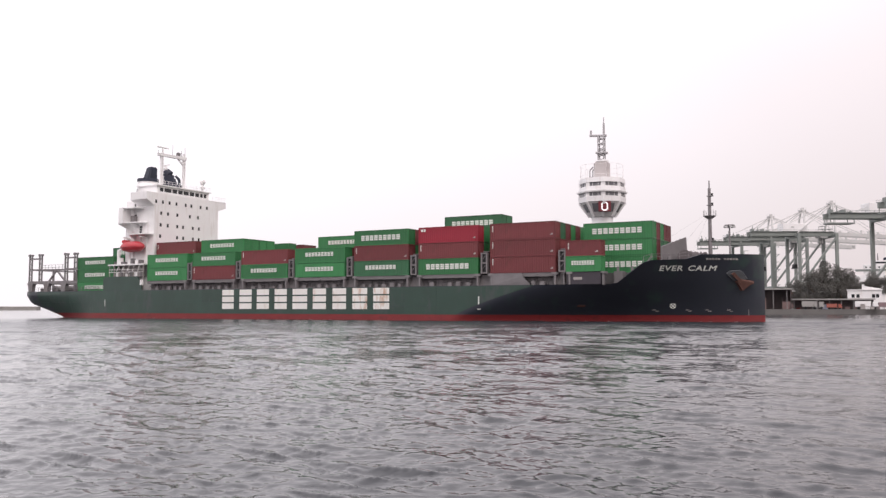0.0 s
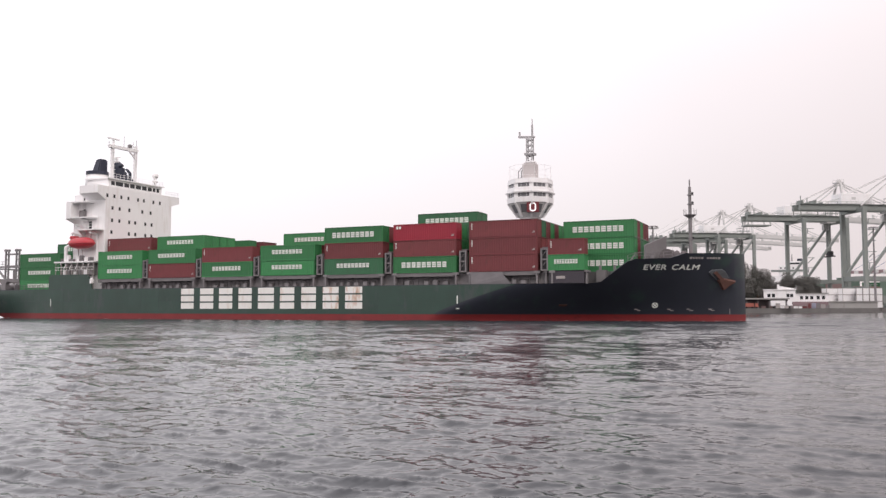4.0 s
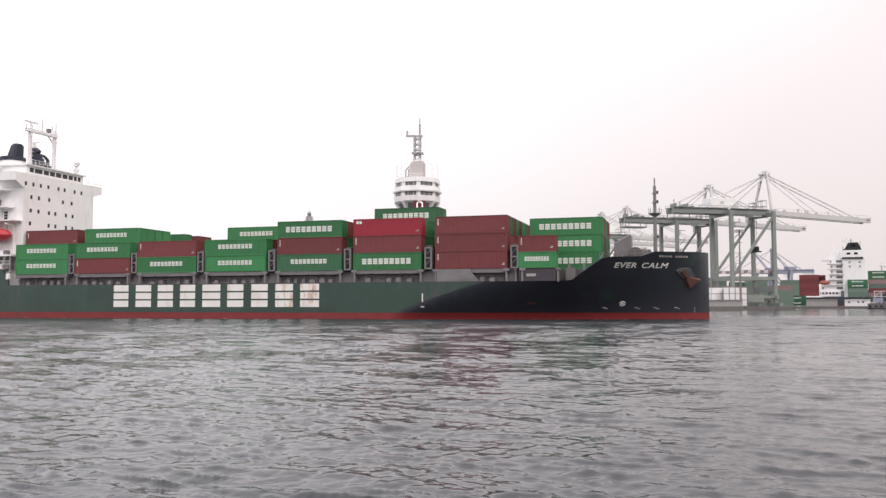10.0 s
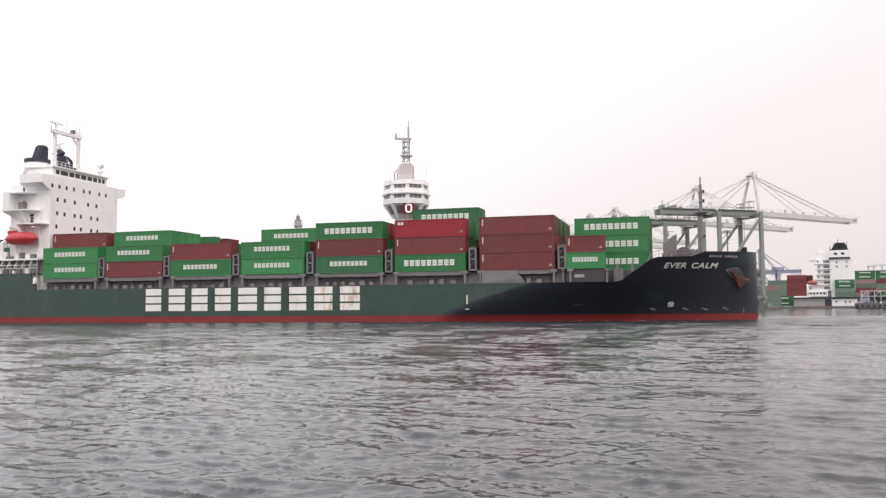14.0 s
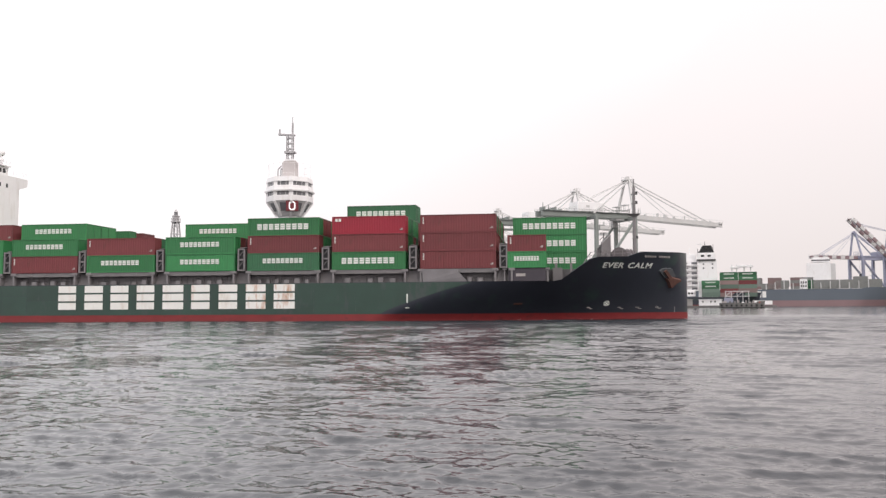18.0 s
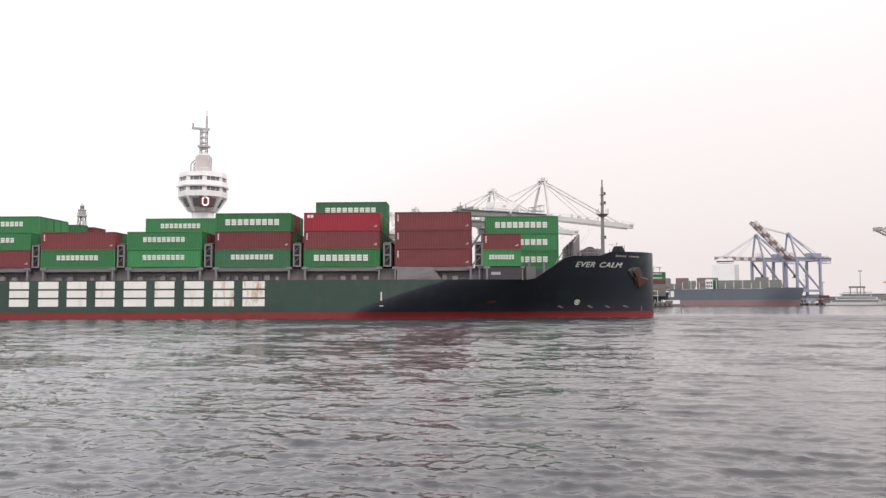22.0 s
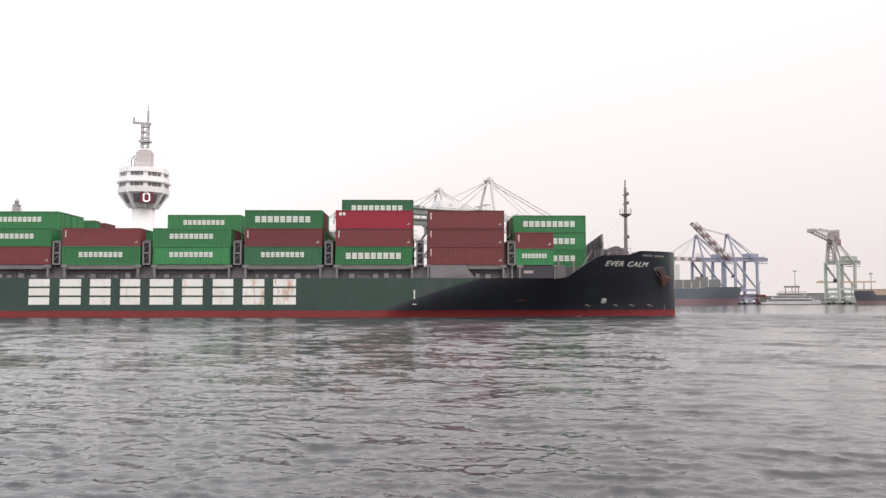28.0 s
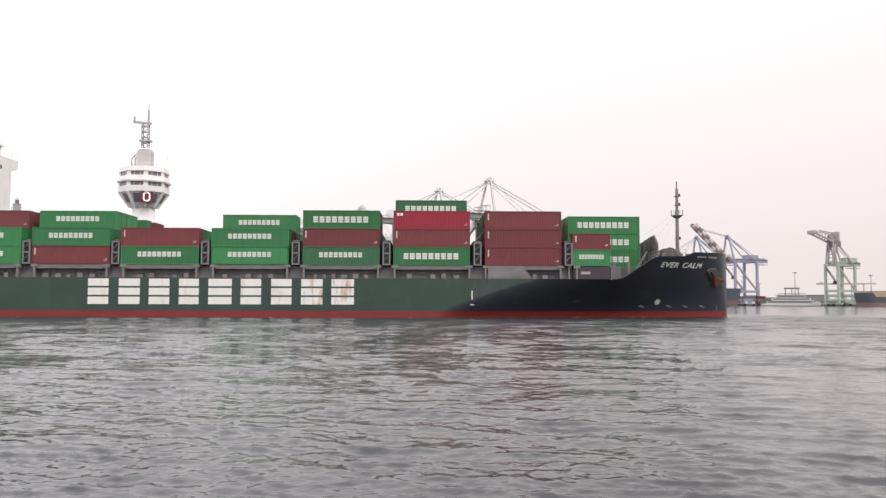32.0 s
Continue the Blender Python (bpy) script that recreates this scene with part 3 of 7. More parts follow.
for i, (nm, x) in enumerate(BAYS[:-1]):
    part("hatch_cover", hatch(x - 0.1, x + L40 + 0.1), DECK_GREY, ship, "grey hatch coaming and cover")
    hatch_boxes(x, i)
bm = bmesh.new()
sheet = [(41.0, 8.25), (41.0, 6.2), (48.2, 6.2), (47.6, 6.9), (46.9, 7.7), (46.6, 8.25)]
rings = [[bm.verts.new((x, y + 0.12 * math.sin(2.1 * x), z)) for x, z in sheet] for y in (-13.6, -13.5)]
bm.faces.new(rings[0])
bm.faces.new(rings[1][::-1])
for i in range(len(sheet)):
    j = (i + 1) % len(sheet)
    bm.faces.new((rings[0][j], rings[0][i], rings[1][i], rings[1][j]))
part("canvas_cover", bm, CANVAS, ship, "grey canvas sheet hung over the hatch coaming")
part("forward_hatch", made(bevel_box, 54.9, 67.4, -7.5, 7.8, 6.1, 8.25, 0.08), DECK_SHADED, ship)
part("deck_store", made(bevel_box, 54.7, 60.6, -13.25, -10.85, 6.16, 8.28, 0.06), STORE_DARK, ship, "dark purple-grey deck store under the containers")
part("store_mark", made(box, 55.9, 57.4, -13.3, -13.2, 6.95, 7.4), GREY_BOX, ship)
for x in (53.95, 60.75):
    bm = bmesh.new()
    box(bm, x, x + 0.25, -13.0, -12.3, 6.1, 8.0)
    box(bm, x - 0.2, x + 0.45, -13.2, -11.4, 8.0, 8.3)
    part("stool", bm, STEEL_GREY, ship)
for x in (62.2, 64.6):
    part("rail_stanchion", made(beam, (x, -9.0, 6.1), (x, -9.0, 9.2), 0.35), STEEL_GREY, ship)
part("side_house", made(bevel_box, 61.6, 63.2, -9.6, -7.6, 6.1, 8.4, 0.08), DECK_GREY, ship)
lash = lashing_bridge()
lash.parent = ship
gaps = [a[1] + L40 + (b[1] - a[1] - L40) / 2 for a, b in zip(BAYS, BAYS[1:])]
lash.location = (gaps[0], 0, 6.2)
for g in gaps[1:]:
    o = copy_thing(lash, Matrix.Translation((g, 0, 6.2)))


# ---- containers ----
def corrugated(bm, a, b, up, depth, n):
    """A corrugated wall from a to b (both at its foot), height up, waves of that depth towards its inner side."""
    a, b = Vector(a), Vector(b)
    d = b - a
    nrm = Vector((-d.y, d.x, 0)).normalized()
    pts = []
    for i in range(n):
        for f, k in ((0.0, 0), (0.36, 0), (0.5, 1), (0.86, 1)):
            pts.append(a + d * ((i + f) / n) + nrm * depth * k)
    pts.append(b)
    lo = [bm.verts.new(p) for p in pts]
    hi = [bm.verts.new(p + Vector((0, 0, up))) for p in pts]
    for i in range(len(pts) - 1):
        bm.faces.new((lo[i], lo[i + 1], hi[i + 1], hi[i]))


def container_meshes(length, h):
    bm = bmesh.new()
    e = 0.05
    waves = int(length / 0.42)
    corrugated(bm, (e, e, 0.15), (length - e, e, 0.15), h - 0.28, 0.03, waves)
    corrugated(bm, (length - e, W - e, 0.15), (e, W - e, 0.15), h - 0.28, 0.03, waves)
    corrugated(bm, (length - e, e, 0.15), (length - e, W - e, 0.15), h - 0.28, 0.03, 8)
    v = [bm.verts.new(p) for p in ((e, e, h - 0.05), (length - e, e, h - 0.05), (length - e, W - e, h - 0.05), (e, W - e, h - 0.05))]
    bm.faces.new(v)
    body = bm
    bm = bmesh.new()
    for x in (0, length - 0.16):
        for y in (0, W - 0.16):
            box(bm, x, x + 0.16, y, y + 0.16, 0, h)
    for y in (0, W - 0.1):
        box(bm, 0.16, length - 0.16, y, y + 0.1, 0, 0.16)
        box(bm, 0.16, length - 0.16, y, y + 0.08, h - 0.12, h)
    for x in (0, length - 0.1):
        box(bm, x, x + 0.1, 0.16, W - 0.16, 0, 0.15)
        box(bm, x, x + 0.1, 0.16, W - 0.16, h - 0.13, h)
    rails = bm
    bm = bmesh.new()
    for y in (0.14, W / 2 + 0.01):
        box(bm, 0.02, 0.08, y, y + W / 2 - 0.15, 0.16, h - 0.14)
        for k in (0.25, 0.75):
            yy = y + (W / 2 - 0.15) * k
            box(bm, -0.01, 0.03, yy - 0.025, yy + 0.025, 0.1, h - 0.1)
    return body, rails, bm


def lettering(length, h, where, big=False):
    """Nine plain blocks of three white bars along the side; where: 0 to 1, the middle along the length."""
    bm = bmesh.new()
    wide = length * (0.73 if big else 0.57) if length > 8 else length * 0.66
    za, zb = (0.33, 0.66) if big else (0.42, 0.69)
    x = length * where - wide / 2
    step = wide / 9
    for i in range(9):
        x0, w, z0, t = x + i * step, step * 0.78, h * za, h * (zb - za)
        for c, d in ((0, 0.29), (0.36, 0.64), (0.71, 1)):
            box(bm, x0, x0 + w, -0.018, 0.004, z0 + c * t, z0 + d * t)
    return bm


def small_marks(length, h):
    bm = bmesh.new()
    for i in range(5):
        box(bm, 0.42, 0.62, -0.012, 0.004, h - 0.55 - i * 0.22, h - 0.41 - i * 0.22)
    return bm


def corner_mark(length, h):
    bm = bmesh.new()
    v = [bm.verts.new((x, -0.012, z)) for x, z in ((length - 0.95, 0.55), (length - 0.45, 0.55), (length - 0.45, 0.86), (length - 0.7, 0.86), (length - 0.7, 0.68), (length - 0.95, 0.68))]
    bm.faces.new(v)
    return bm


def badge(length, h):
    """A plain white patch high on the wall beside the door end."""
    bm = bmesh.new()
    for x in (0.55, 1.1):
        box(bm, x, x + 0.42, -0.012, 0.004, h - 0.82, h - 0.36)
    return bm


MESH = {}
for key, ln in (("40", L40), ("20", L20)):
    h = 2.88 if key == "40" else 2.58
    for colour, mat in (("green", GREEN_BOX), ("teal", TEAL_BOX), ("brown", BROWN_BOX), ("red", RED_BOX)):
        b, r, d = container_meshes(ln, h)
        MESH[key, colour] = (mesh_of("container_walls", b, mat), mesh_of("container_frame", r, mat), mesh_of("container_doors", d, mat))
    MESH[key, "text"] = mesh_of("lettering", lettering(ln, h, 0.5), LETTER_BOX)
    MESH[key, "big"] = mesh_of("lettering", lettering(ln, h, 0.5, True), LETTER_BOX)
    MESH[key, "corner"] = mesh_of("corner_mark", corner_mark(ln, h), GREY_BOX)
    MESH[key, "badge"] = mesh_of("badge", badge(ln, h), LETTER_BOX)
    MESH[key, "marks"] = mesh_of("small_marks", small_marks(ln, h), LETTER_BOX)
WORDS = {"green": "bright green", "teal": "dull green", "brown": "brown-red", "red": "bright red"}


INNER = []          # containers deep in the stacks, too many to count


def container(x, row, z, colour, text=False, size="40", big=False):
    y = -13.4 + row * 2.5
    if row > 5 and x > -60:
        INNER.append((x, y, z, colour))
        return None
    ob = new("shipping_container", MESH[size, colour][0])
    ob.matrix_basis = Matrix.Translation(SHIP_BASE + Vector((x, y, z)))
    where = "in a stack on the ship's deck"
    tagged(ob, f"{WORDS[colour]} {'forty' if size == '40' else 'twenty'}-foot steel container {where}", "container", "deck containers")
    for k, nm in ((1, "frame"), (2, "door_end")):
        o = new(nm, MESH[size, colour][k])
        o.parent = ob
    if text:
        o = new("lettering", MESH[size, "big" if big else "text"])
        o.parent = ob
    elif row < 1.5:
        for k in ("badge" if colour == "red" else "marks", "corner"):
            o = new("marking", MESH[size, k])
            o.parent = ob
    return aboard(ob)


rng = random.Random(3)
FRONT = {  # colours at the ship's side, from the hatch up
    "Z": "gg", "A": "bg", "B": "gb", "C": "gg", "D": "tbg", "E": "gbr", "F": "bbb"}
NAMES = {"g": "green", "t": "teal", "b": "brown", "r": "red"}
TALL = {"Z": {1: 3, 2: 3, 3: 3}, "A": {1: 3, 2: 3, 3: 3, 4: 3, 7: 3, 9: 3, 10: 3}, "B": {}, "C": {3: 3, 4: 3}, "D": {1: 3, 2: 3, 3: 3}, "E": {1: 3, 2: 3, 3: 3, 4: 4, 5: 4}, "F": {k: 3 for k in range(1, 8)}}
for nm, x in BAYS[:-1]:
    for row in range(11):
        high = len(FRONT[nm]) if row == 0 else TALL[nm].get(row, 2)
        for t in range(high):
            if row == 0:
                c = NAMES[FRONT[nm][t]]
            elif (nm, row, t) in {("A", 1, 2), ("C", 4, 2), ("E", 4, 3), ("C", 3, 2), ("A", 2, 2), ("A", 3, 2), ("A", 4, 2), ("A", 7, 2)}:
                c = "green" if nm != "E" else "teal"
            elif nm in "ZA" and t == 2:
                c = "brown"
            else:
                c = rng.choice(("green", "teal", "brown", "brown", "green"))
            container(x, row, TIER0 + t * TIER, c, text=c in ("green", "teal") and (row == 0 or (t == high - 1 and t > 1)),
                      big=(nm, row, t) in {("D", 0, 2), ("E", 0, 0), ("E", 4, 3)})
for row in range(3, 8):
    for t in range(3):
        c = "green" if row == 3 else ("brown" if row == 4 else rng.choice(("green", "brown", "teal")))
        container(55.1, row, TIER0 + t * TIER, c, text=row == 3, big=True)
container(54.6, 0, TIER0, "green", True, "20")
container(54.6, 0, TIER0 + 2.6, "brown", False, "20")
for row in range(0, 11):
    for t in range(3):
        container(-68.0, row, 5.5 + t * TIER, rng.choice(("green", "teal")) if row else "green", text=row == 0)
for row in (4, 5, 6):
    container(-68.0, row, 5.5 + 3 * TIER, "teal", text=row == 4)

# ---- superstructure ----
SX0, SX1 = -51.5, -45.2


def superstructure():
    part("accommodation_block", made(bevel_box, SX0, SX1, -11.2, 9.1, 6.1, 27.0, 0.12), WHITE, ship, "white accommodation block")
    part("engine_casing", made(bevel_box, -55.2, SX0, -7.6, 7.4, 6.1, 28.9, 0.15), WHITE, ship)
    bm = bmesh.new()
    prof = [(-13.5, 26.9), (-13.5, 28.6), (11.6, 28.6), (11.6, 27.1), (9.1, 26.3), (-11.2, 25.6)]
    rings = [[bm.verts.new((x, y, z)) for y, z in prof] for x in (-50.5, SX1 + 0.02)]
    bm.faces.new(rings[0][::-1])
    bm.faces.new(rings[1])
    for i in range(len(prof)):
        j = (i + 1) % len(prof)
        bm.faces.new((rings[0][i], rings[0][j], rings[1][j], rings[1][i]))
    bmesh.ops.recalc_face_normals(bm, faces=bm.faces[:])
    part("bridge_wing", bm, WHITE, ship)
    part("wheelhouse", made(bevel_box, SX0 - 0.6, SX1 - 0.6, -10.0, 6.4, 28.5, 30.5, 0.1), WHITE, ship)
    part("roof", made(box, SX0 - 0.9, SX1 - 0.2, -10.4, 6.8, 30.4, 30.65), WHITE, ship)
    for y0, y1 in ((-9.2, -8.2), (-7.85, -5.8), (-5.4, -4.0), (-3.65, -2.3), (-1.95, -0.4), (0.0, 1.4), (1.8, 3.0), (3.4, 4.2), (4.6, 5.4)):
        part("wheelhouse_window", made(box, SX1 - 0.66, SX1 - 0.56, y0, y1, 29.1, 30.0), GLASS_DARK, ship)
    # rows of small windows in the front wall
    for z, ys in ((26.6, (-10.8, -8.8, -6.8, -4.7, -1.8, 0.0, 3.0, 5.1)), (24.0, (-9.25, -7.2, -4.35, -0.4, 2.2)), (21.3, (-9.3, -7.2, -4.3, -2.5, 0.6, 2.6)), (18.7, (-9.4, -4.3, -2.4, 0.7, 2.6))):
        for y in ys:
            w = part("window", made(box, SX1 - 0.03, SX1 + 0.05, y - 0.22, y + 0.22, z - 0.36, z + 0.3), GLASS_DARK, ship)
            part("rim", made(box, SX1 - 0.03, SX1 + 0.035, y - 0.29, y + 0.29, z - 0.43, z + 0.37), STEEL_GREY, w)
    # horizontal plate seams on the front wall
    for z in (25.3, 22.7, 20.0, 17.4):
        part("deck_seam", made(box, SX1 - 0.02, SX1 + 0.025, -11.15, 9.05, z, z + 0.06), WHITE, ship)
    # platforms and shelters on the near side
    for z0, xa, xb in ((25.0, -53.6, -48.4), (21.6, -53.4, -47.4), (18.9, -51.4, -45.4)):
        bm = bmesh.new()
        box(bm, xa, xb, -13.5, -11.2, z0, z0 + 0.22)
        v = [bm.verts.new(p) for p in ((xa + 0.3, -11.2, z0 - 1.5), (xa + 0.3, -13.2, z0), (xa + 0.5, -11.2, z0 - 1.5), (xa + 0.5, -13.2, z0), (xa + 0.3, -11.2, z0), (xa + 0.5, -11.2, z0))]
        for f in ((0, 1, 4), (2, 5, 3), (0, 2, 3, 1)):
            bm.faces.new([v[i] for i in f])
        part("side_deck", bm, WHITE, ship)
        bm = bmesh.new()
        for k in np.arange(xa, xb, 1.2):
            beam(bm, (k, -13.4, z0 + 0.2), (k, -13.4, z0 + 1.3), 0.06)
        for zz in (0.75, 1.3):
            beam(bm, (xa, -13.4, z0 + zz), (xb, -13.4, z0 + zz), 0.06)
        if z0 < 20:
            part("railing", bm, WHITE, ship)
        else:
            bm.free()
        part("side_door", made(box, xa + 1.6, xa + 2.4, -11.26, -11.18, z0 + 0.25, z0 + 2.1), GLASS_DARK, ship)
    part("side_casing", made(bevel_box, -54.4, SX0 + 0.02, -11.3, -7.5, 12.3, 27.0, 0.1), WHITE, ship)
    part("side_shelter", made(bevel_box, -54.3, -52.7, -13.6, -11.2, 21.5, 25.3, 0.1), WHITE, ship)
    part("shelter_locker", made(bevel_box, -51.9, -50.6, -12.2, -11.2, 21.8, 23.4, 0.08), STEEL_GREY, ship)
    bm = bmesh.new()
    v = [bm.verts.new(p) for p in ((-54.3, -13.6, 21.5), (-50.2, -13.6, 21.5), (-50.2, -11.2, 21.5), (-54.3, -11.2, 21.5), (-51.4, -11.2, 19.4), (-50.4, -11.2, 19.4))]
    for f in ((0, 1, 5, 4), (1, 2, 5), (3, 0, 4)):
        bm.faces.new([v[i] for i in f])
    part("shelter_bracket", bm, WHITE, ship)
    # boat deck with its clutter
    part("boat_deck", made(box, -57.4, -45.6, -13.55, -11.2, 11.95, 12.25), WHITE, ship)
    bm = bmesh.new()
    for x in np.linspace(-57.0, -46.0, 8):
        beam(bm, (x, -13.3, 6.2), (x, -13.3, 12.0), 0.2)
    part("boat_deck_post", bm, GREY_BOX, ship)
    part("side_passage", made(box, -57.0, -46.0, -11.5, -11.3, 9.3, 11.9), GREY_BOX, ship)
    for x in (-56.0, -53.2, -50.4, -47.6):
        part("passage_door", made(box, x, x + 0.8, -11.56, -11.5, 9.5, 11.4), STEEL_GREY, ship)
    for x in np.arange(-56.4, -46.4, 1.7):
        part("deck_stay", made(beam, (x, -13.3, 10.6), (x + 0.8, -13.3, 12.0), 0.12), WHITE, ship)
    rr = random.Random(7)
    for i in range(7):
        x = -56.6 + i * 1.5 + rr.random() * 0.4
        hgt = 0.6 + 0.7 * rr.random()
        part("deck_fitting", made(bevel_box, x, x + 0.5 + 0.4 * rr.random(), -13.2, -12.4, 9.4, 9.4 + hgt, 0.06), WHITE if i % 2 else STEEL_GREY, ship)
    for x, w, h, rad in ((-56.3, 0.9, 0.8, 0), (-54.0, 0, 1.5, 0.45), (-52.9, 1.2, 0.6, 0), (-51.2, 0, 1.1, 0.4), (-50.0, 0.8, 1.3, 0), (-48.8, 0, 0.9, 0.5), (-47.4, 0.9, 0.9, 0)):
        bm = bmesh.new()
        if rad:
            tube(bm, (x, -12.6, 12.2), (x, -12.6, 12.2 + h), rad, 10)
        else:
            bevel_box(bm, x - w / 2, x + w / 2, -13.2, -12.3, 12.2, 12.2 + h, 0.08)
        part("deck_fitting", bm, WHITE if rad else DECK_GREY, ship)
    for z in (10.4, 11.0):
        part("boat_deck_rail", made(beam, (-57.2, -13.4, z), (-46.0, -13.4, z), 0.08), WHITE, ship)
    part("crane_pedestal", made(tube, (-55.2, -12.4, 12.2), (-55.2, -12.4, 15.6), 0.38, 12), WHITE, ship)
    part("store_crane", made(beam, (-55.2, -12.4, 15.4), (-55.2, -8.0, 17.6), 0.5), WHITE, ship)
    part("liferaft_canister", made(bevel_box, -46.7, -45.8, -13.75, -13.15, 7.2, 8.6, 0.2), WHITE, ship, "white liferaft canister")
    # funnel
    bm = bmesh.new()
    tube(bm, (-52.0, -7.2, 28.5), (-52.0, -7.2, 32.0), 2.7, 16, 2.3)
    part("funnel_casing", bm, WHITE, ship, smooth=True)
    part("funnel_cap", made(tube, (-52.0, -7.2, 31.9), (-52.0, -7.2, 32.6), 2.45, 16), NAVY, ship, "dark navy funnel band")
    bm = bmesh.new()
    r = [[bm.verts.new((x, y, z)) for x, y in ((a, c), (b, c), (b, d), (a, d))] for z, a, b, c, d in ((32.4, -53.2, -50.9, -8.0, -5.2), (35.6, -52.6, -50.9, -7.3, -5.2))]
    for i in range(4):
        j = (i + 1) % 4
        bm.faces.new((r[0][i], r[0][j], r[1][j], r[1][i]))
    bm.faces.new(r[1])
    bmesh.ops.bevel(bm, geom=bm.edges[:], offset=0.3, segments=3, affect="EDGES")
    part("funnel_top", bm, NAVY, ship, "dark navy funnel top")
    for y, top, rad in ((-1.3, 35.3, 1.25), (0.3, 34.0, 0.7), (2.0, 34.6, 0.35)):
        bm = bmesh.new()
        tube(bm, (-51.5, y, 30.0), (-51.5, y, top - 1.0), rad, 10)
        tube(bm, (-51.5, y, top - 1.0), (-52.3, y - 0.4, top), rad, 10, rad * 0.8)
        part("exhaust_pipe", bm, NAVY, ship)
    part("exhaust_house", made(bevel_box, -53.5, -50.3, -2.8, 2.4, 30.4, 32.2, 0.2), NAVY, ship)
    # radar mast: a portal of two legs and a cross beam
    for y, top in ((-5.9, 38.4), (1.0, 39.6)):
        bm = bmesh.new()
        beam(bm, (-49, y, 30.5), (-49, y, top), 0.55)
        for z in np.arange(31.2, 37.6, 0.8):
            beam(bm, (-49.2, y - 0.55, z), (-49.2, y + 0.55, z), 0.14)
            beam(bm, (-48.6, y - 0.45, z + 0.4), (-48.6, y + 0.45, z + 0.4), 0.1)
        part("mast_leg", bm, WHITE, ship)
    part("mast_beam", made(beam, (-49, -7.0, 38.4), (-49, 1.5, 38.5), 0.9, 0.65), WHITE, ship)
    part("mast_bracket", made(beam, (-49, 1.0, 36.6), (-49, -1.0, 38.2), 0.3), WHITE, ship)
    bm = bmesh.new()
    beam(bm, (-48.8, -7.6, 40.1), (-48.8, -4.2, 40.1), 0.4, 0.3)
    tube(bm, (-48.8, -5.9, 38.6), (-48.8, -5.9, 40.0), 0.25, 8)
    part("radar_scanner", bm, WHITE, ship)
    bm = bmesh.new()
    beam(bm, (-48.8, -6.0, 35.7), (-48.8, -3.7, 36.3), 0.4, 0.3)
    tube(bm, (-48.8, -4.8, 35.2), (-48.8, -4.8, 35.9), 0.3, 8)
    beam(bm, (-49, -5.9, 35.0), (-49, -4.2, 35.2), 0.35)
    part("radar_scanner", bm, WHITE, ship)
    part("mast_flag_box", made(bevel_box, -49.4, -48.6, -1.2, -0.4, 38.9, 39.7, 0.08), STEEL_GREY, ship)
    for y, top in ((-7.0, 39.4), (-2.6, 41.4), (0.2, 40.4), (1.3, 41.2)):
        part("aerial", made(tube, (-49, y, 38.4), (-49, y, top), 0.06), STEEL_GREY, ship)
    bm = bmesh.new()
    tube(bm, (-46.2, 4.5, 30.6), (-46.2, 4.5, 32.4), 0.3, 8)
    beam(bm, (-46.2, 3.8, 31.6), (-46.2, 5.2, 31.6), 0.4)
    bmesh.ops.create_uvsphere(bm, u_segments=12, v_segments=8, radius=0.75, matrix=Matrix.Translation((-46.2, 4.5, 33.0)))
    part("satellite_dome", bm, WHITE, ship, smooth=True)
    bm = bmesh.new()
    for y in np.arange(6.8, 11.6, 1.0):
        beam(bm, (SX1 + 0.2, y, 28.6), (SX1 + 0.2, y, 29.6), 0.06)
    for z in (29.1, 29.6):
        beam(bm, (SX1 + 0.2, 6.6, z), (SX1 + 0.2, 11.5, z), 0.06)
    part("railing", bm, WHITE, ship)
    bm = bmesh.new()
    for y in np.arange(-10.2, 6.8, 1.1):
        beam(bm, (SX1 - 0.3, y, 30.6), (SX1 - 0.3, y, 31.6), 0.06)
    for z in (31.1, 31.6):
        beam(bm, (SX1 - 0.3, -10.2, z), (SX1 - 0.3, 6.7, z), 0.06)
    part("railing", bm, WHITE, ship)


superstructure()


def lifeboat():
    ob = thing("lifeboat", Matrix.Translation(SHIP_BASE + Vector((-50.1, -12.9, 14.9))), "red enclosed lifeboat hung in white davits by the bridge", "lifeboat")
    bm = bmesh.new()
    bmesh.ops.create_uvsphere(bm, u_segments=20, v_segments=12, radius=1.0)
    for v in bm.verts:
        v.co = Vector((3.6 * math.copysign(abs(v.co.x) ** 0.75, v.co.x), 1.4 * v.co.y, (1.2 if v.co.z < 0 else 1.3) * v.co.z + 1.25))
    part("canopy_hull", bm, ORANGE_BOAT, ob, smooth=True)
    part("cockpit", made(bevel_box, -2.9, -1.4, -0.7, 0.7, 2.1, 2.85, 0.15), ORANGE_BOAT, ob)
    bm = bmesh.new()
    for k in range(24):
        a, b = k * math.pi / 12, (k + 1) * math.pi / 12
        f = lambda t: (3.66 * math.copysign(abs(math.cos(t)) ** 0.75, math.cos(t)), 1.45 * math.sin(t), 1.2)
        beam(bm, f(a), f(b), 0.14)
    part("fender_strip", bm, ORANGE_BOAT, ob)
    for x in (-2.7, 2.7):
        bm = bmesh.new()
        beam(bm, (x, 1.7, -2.7), (x, 1.5, 3.2), 0.4)
        beam(bm, (x, 1.5, 3.2), (x, -0.4, 3.5), 0.35)
        part("davit", bm, WHITE, ob)
        part("fall", made(tube, (x, 0, 3.4), (x, 0, 2.0), 0.06), STEEL_GREY, ob)
    aboard(ob)


lifeboat()


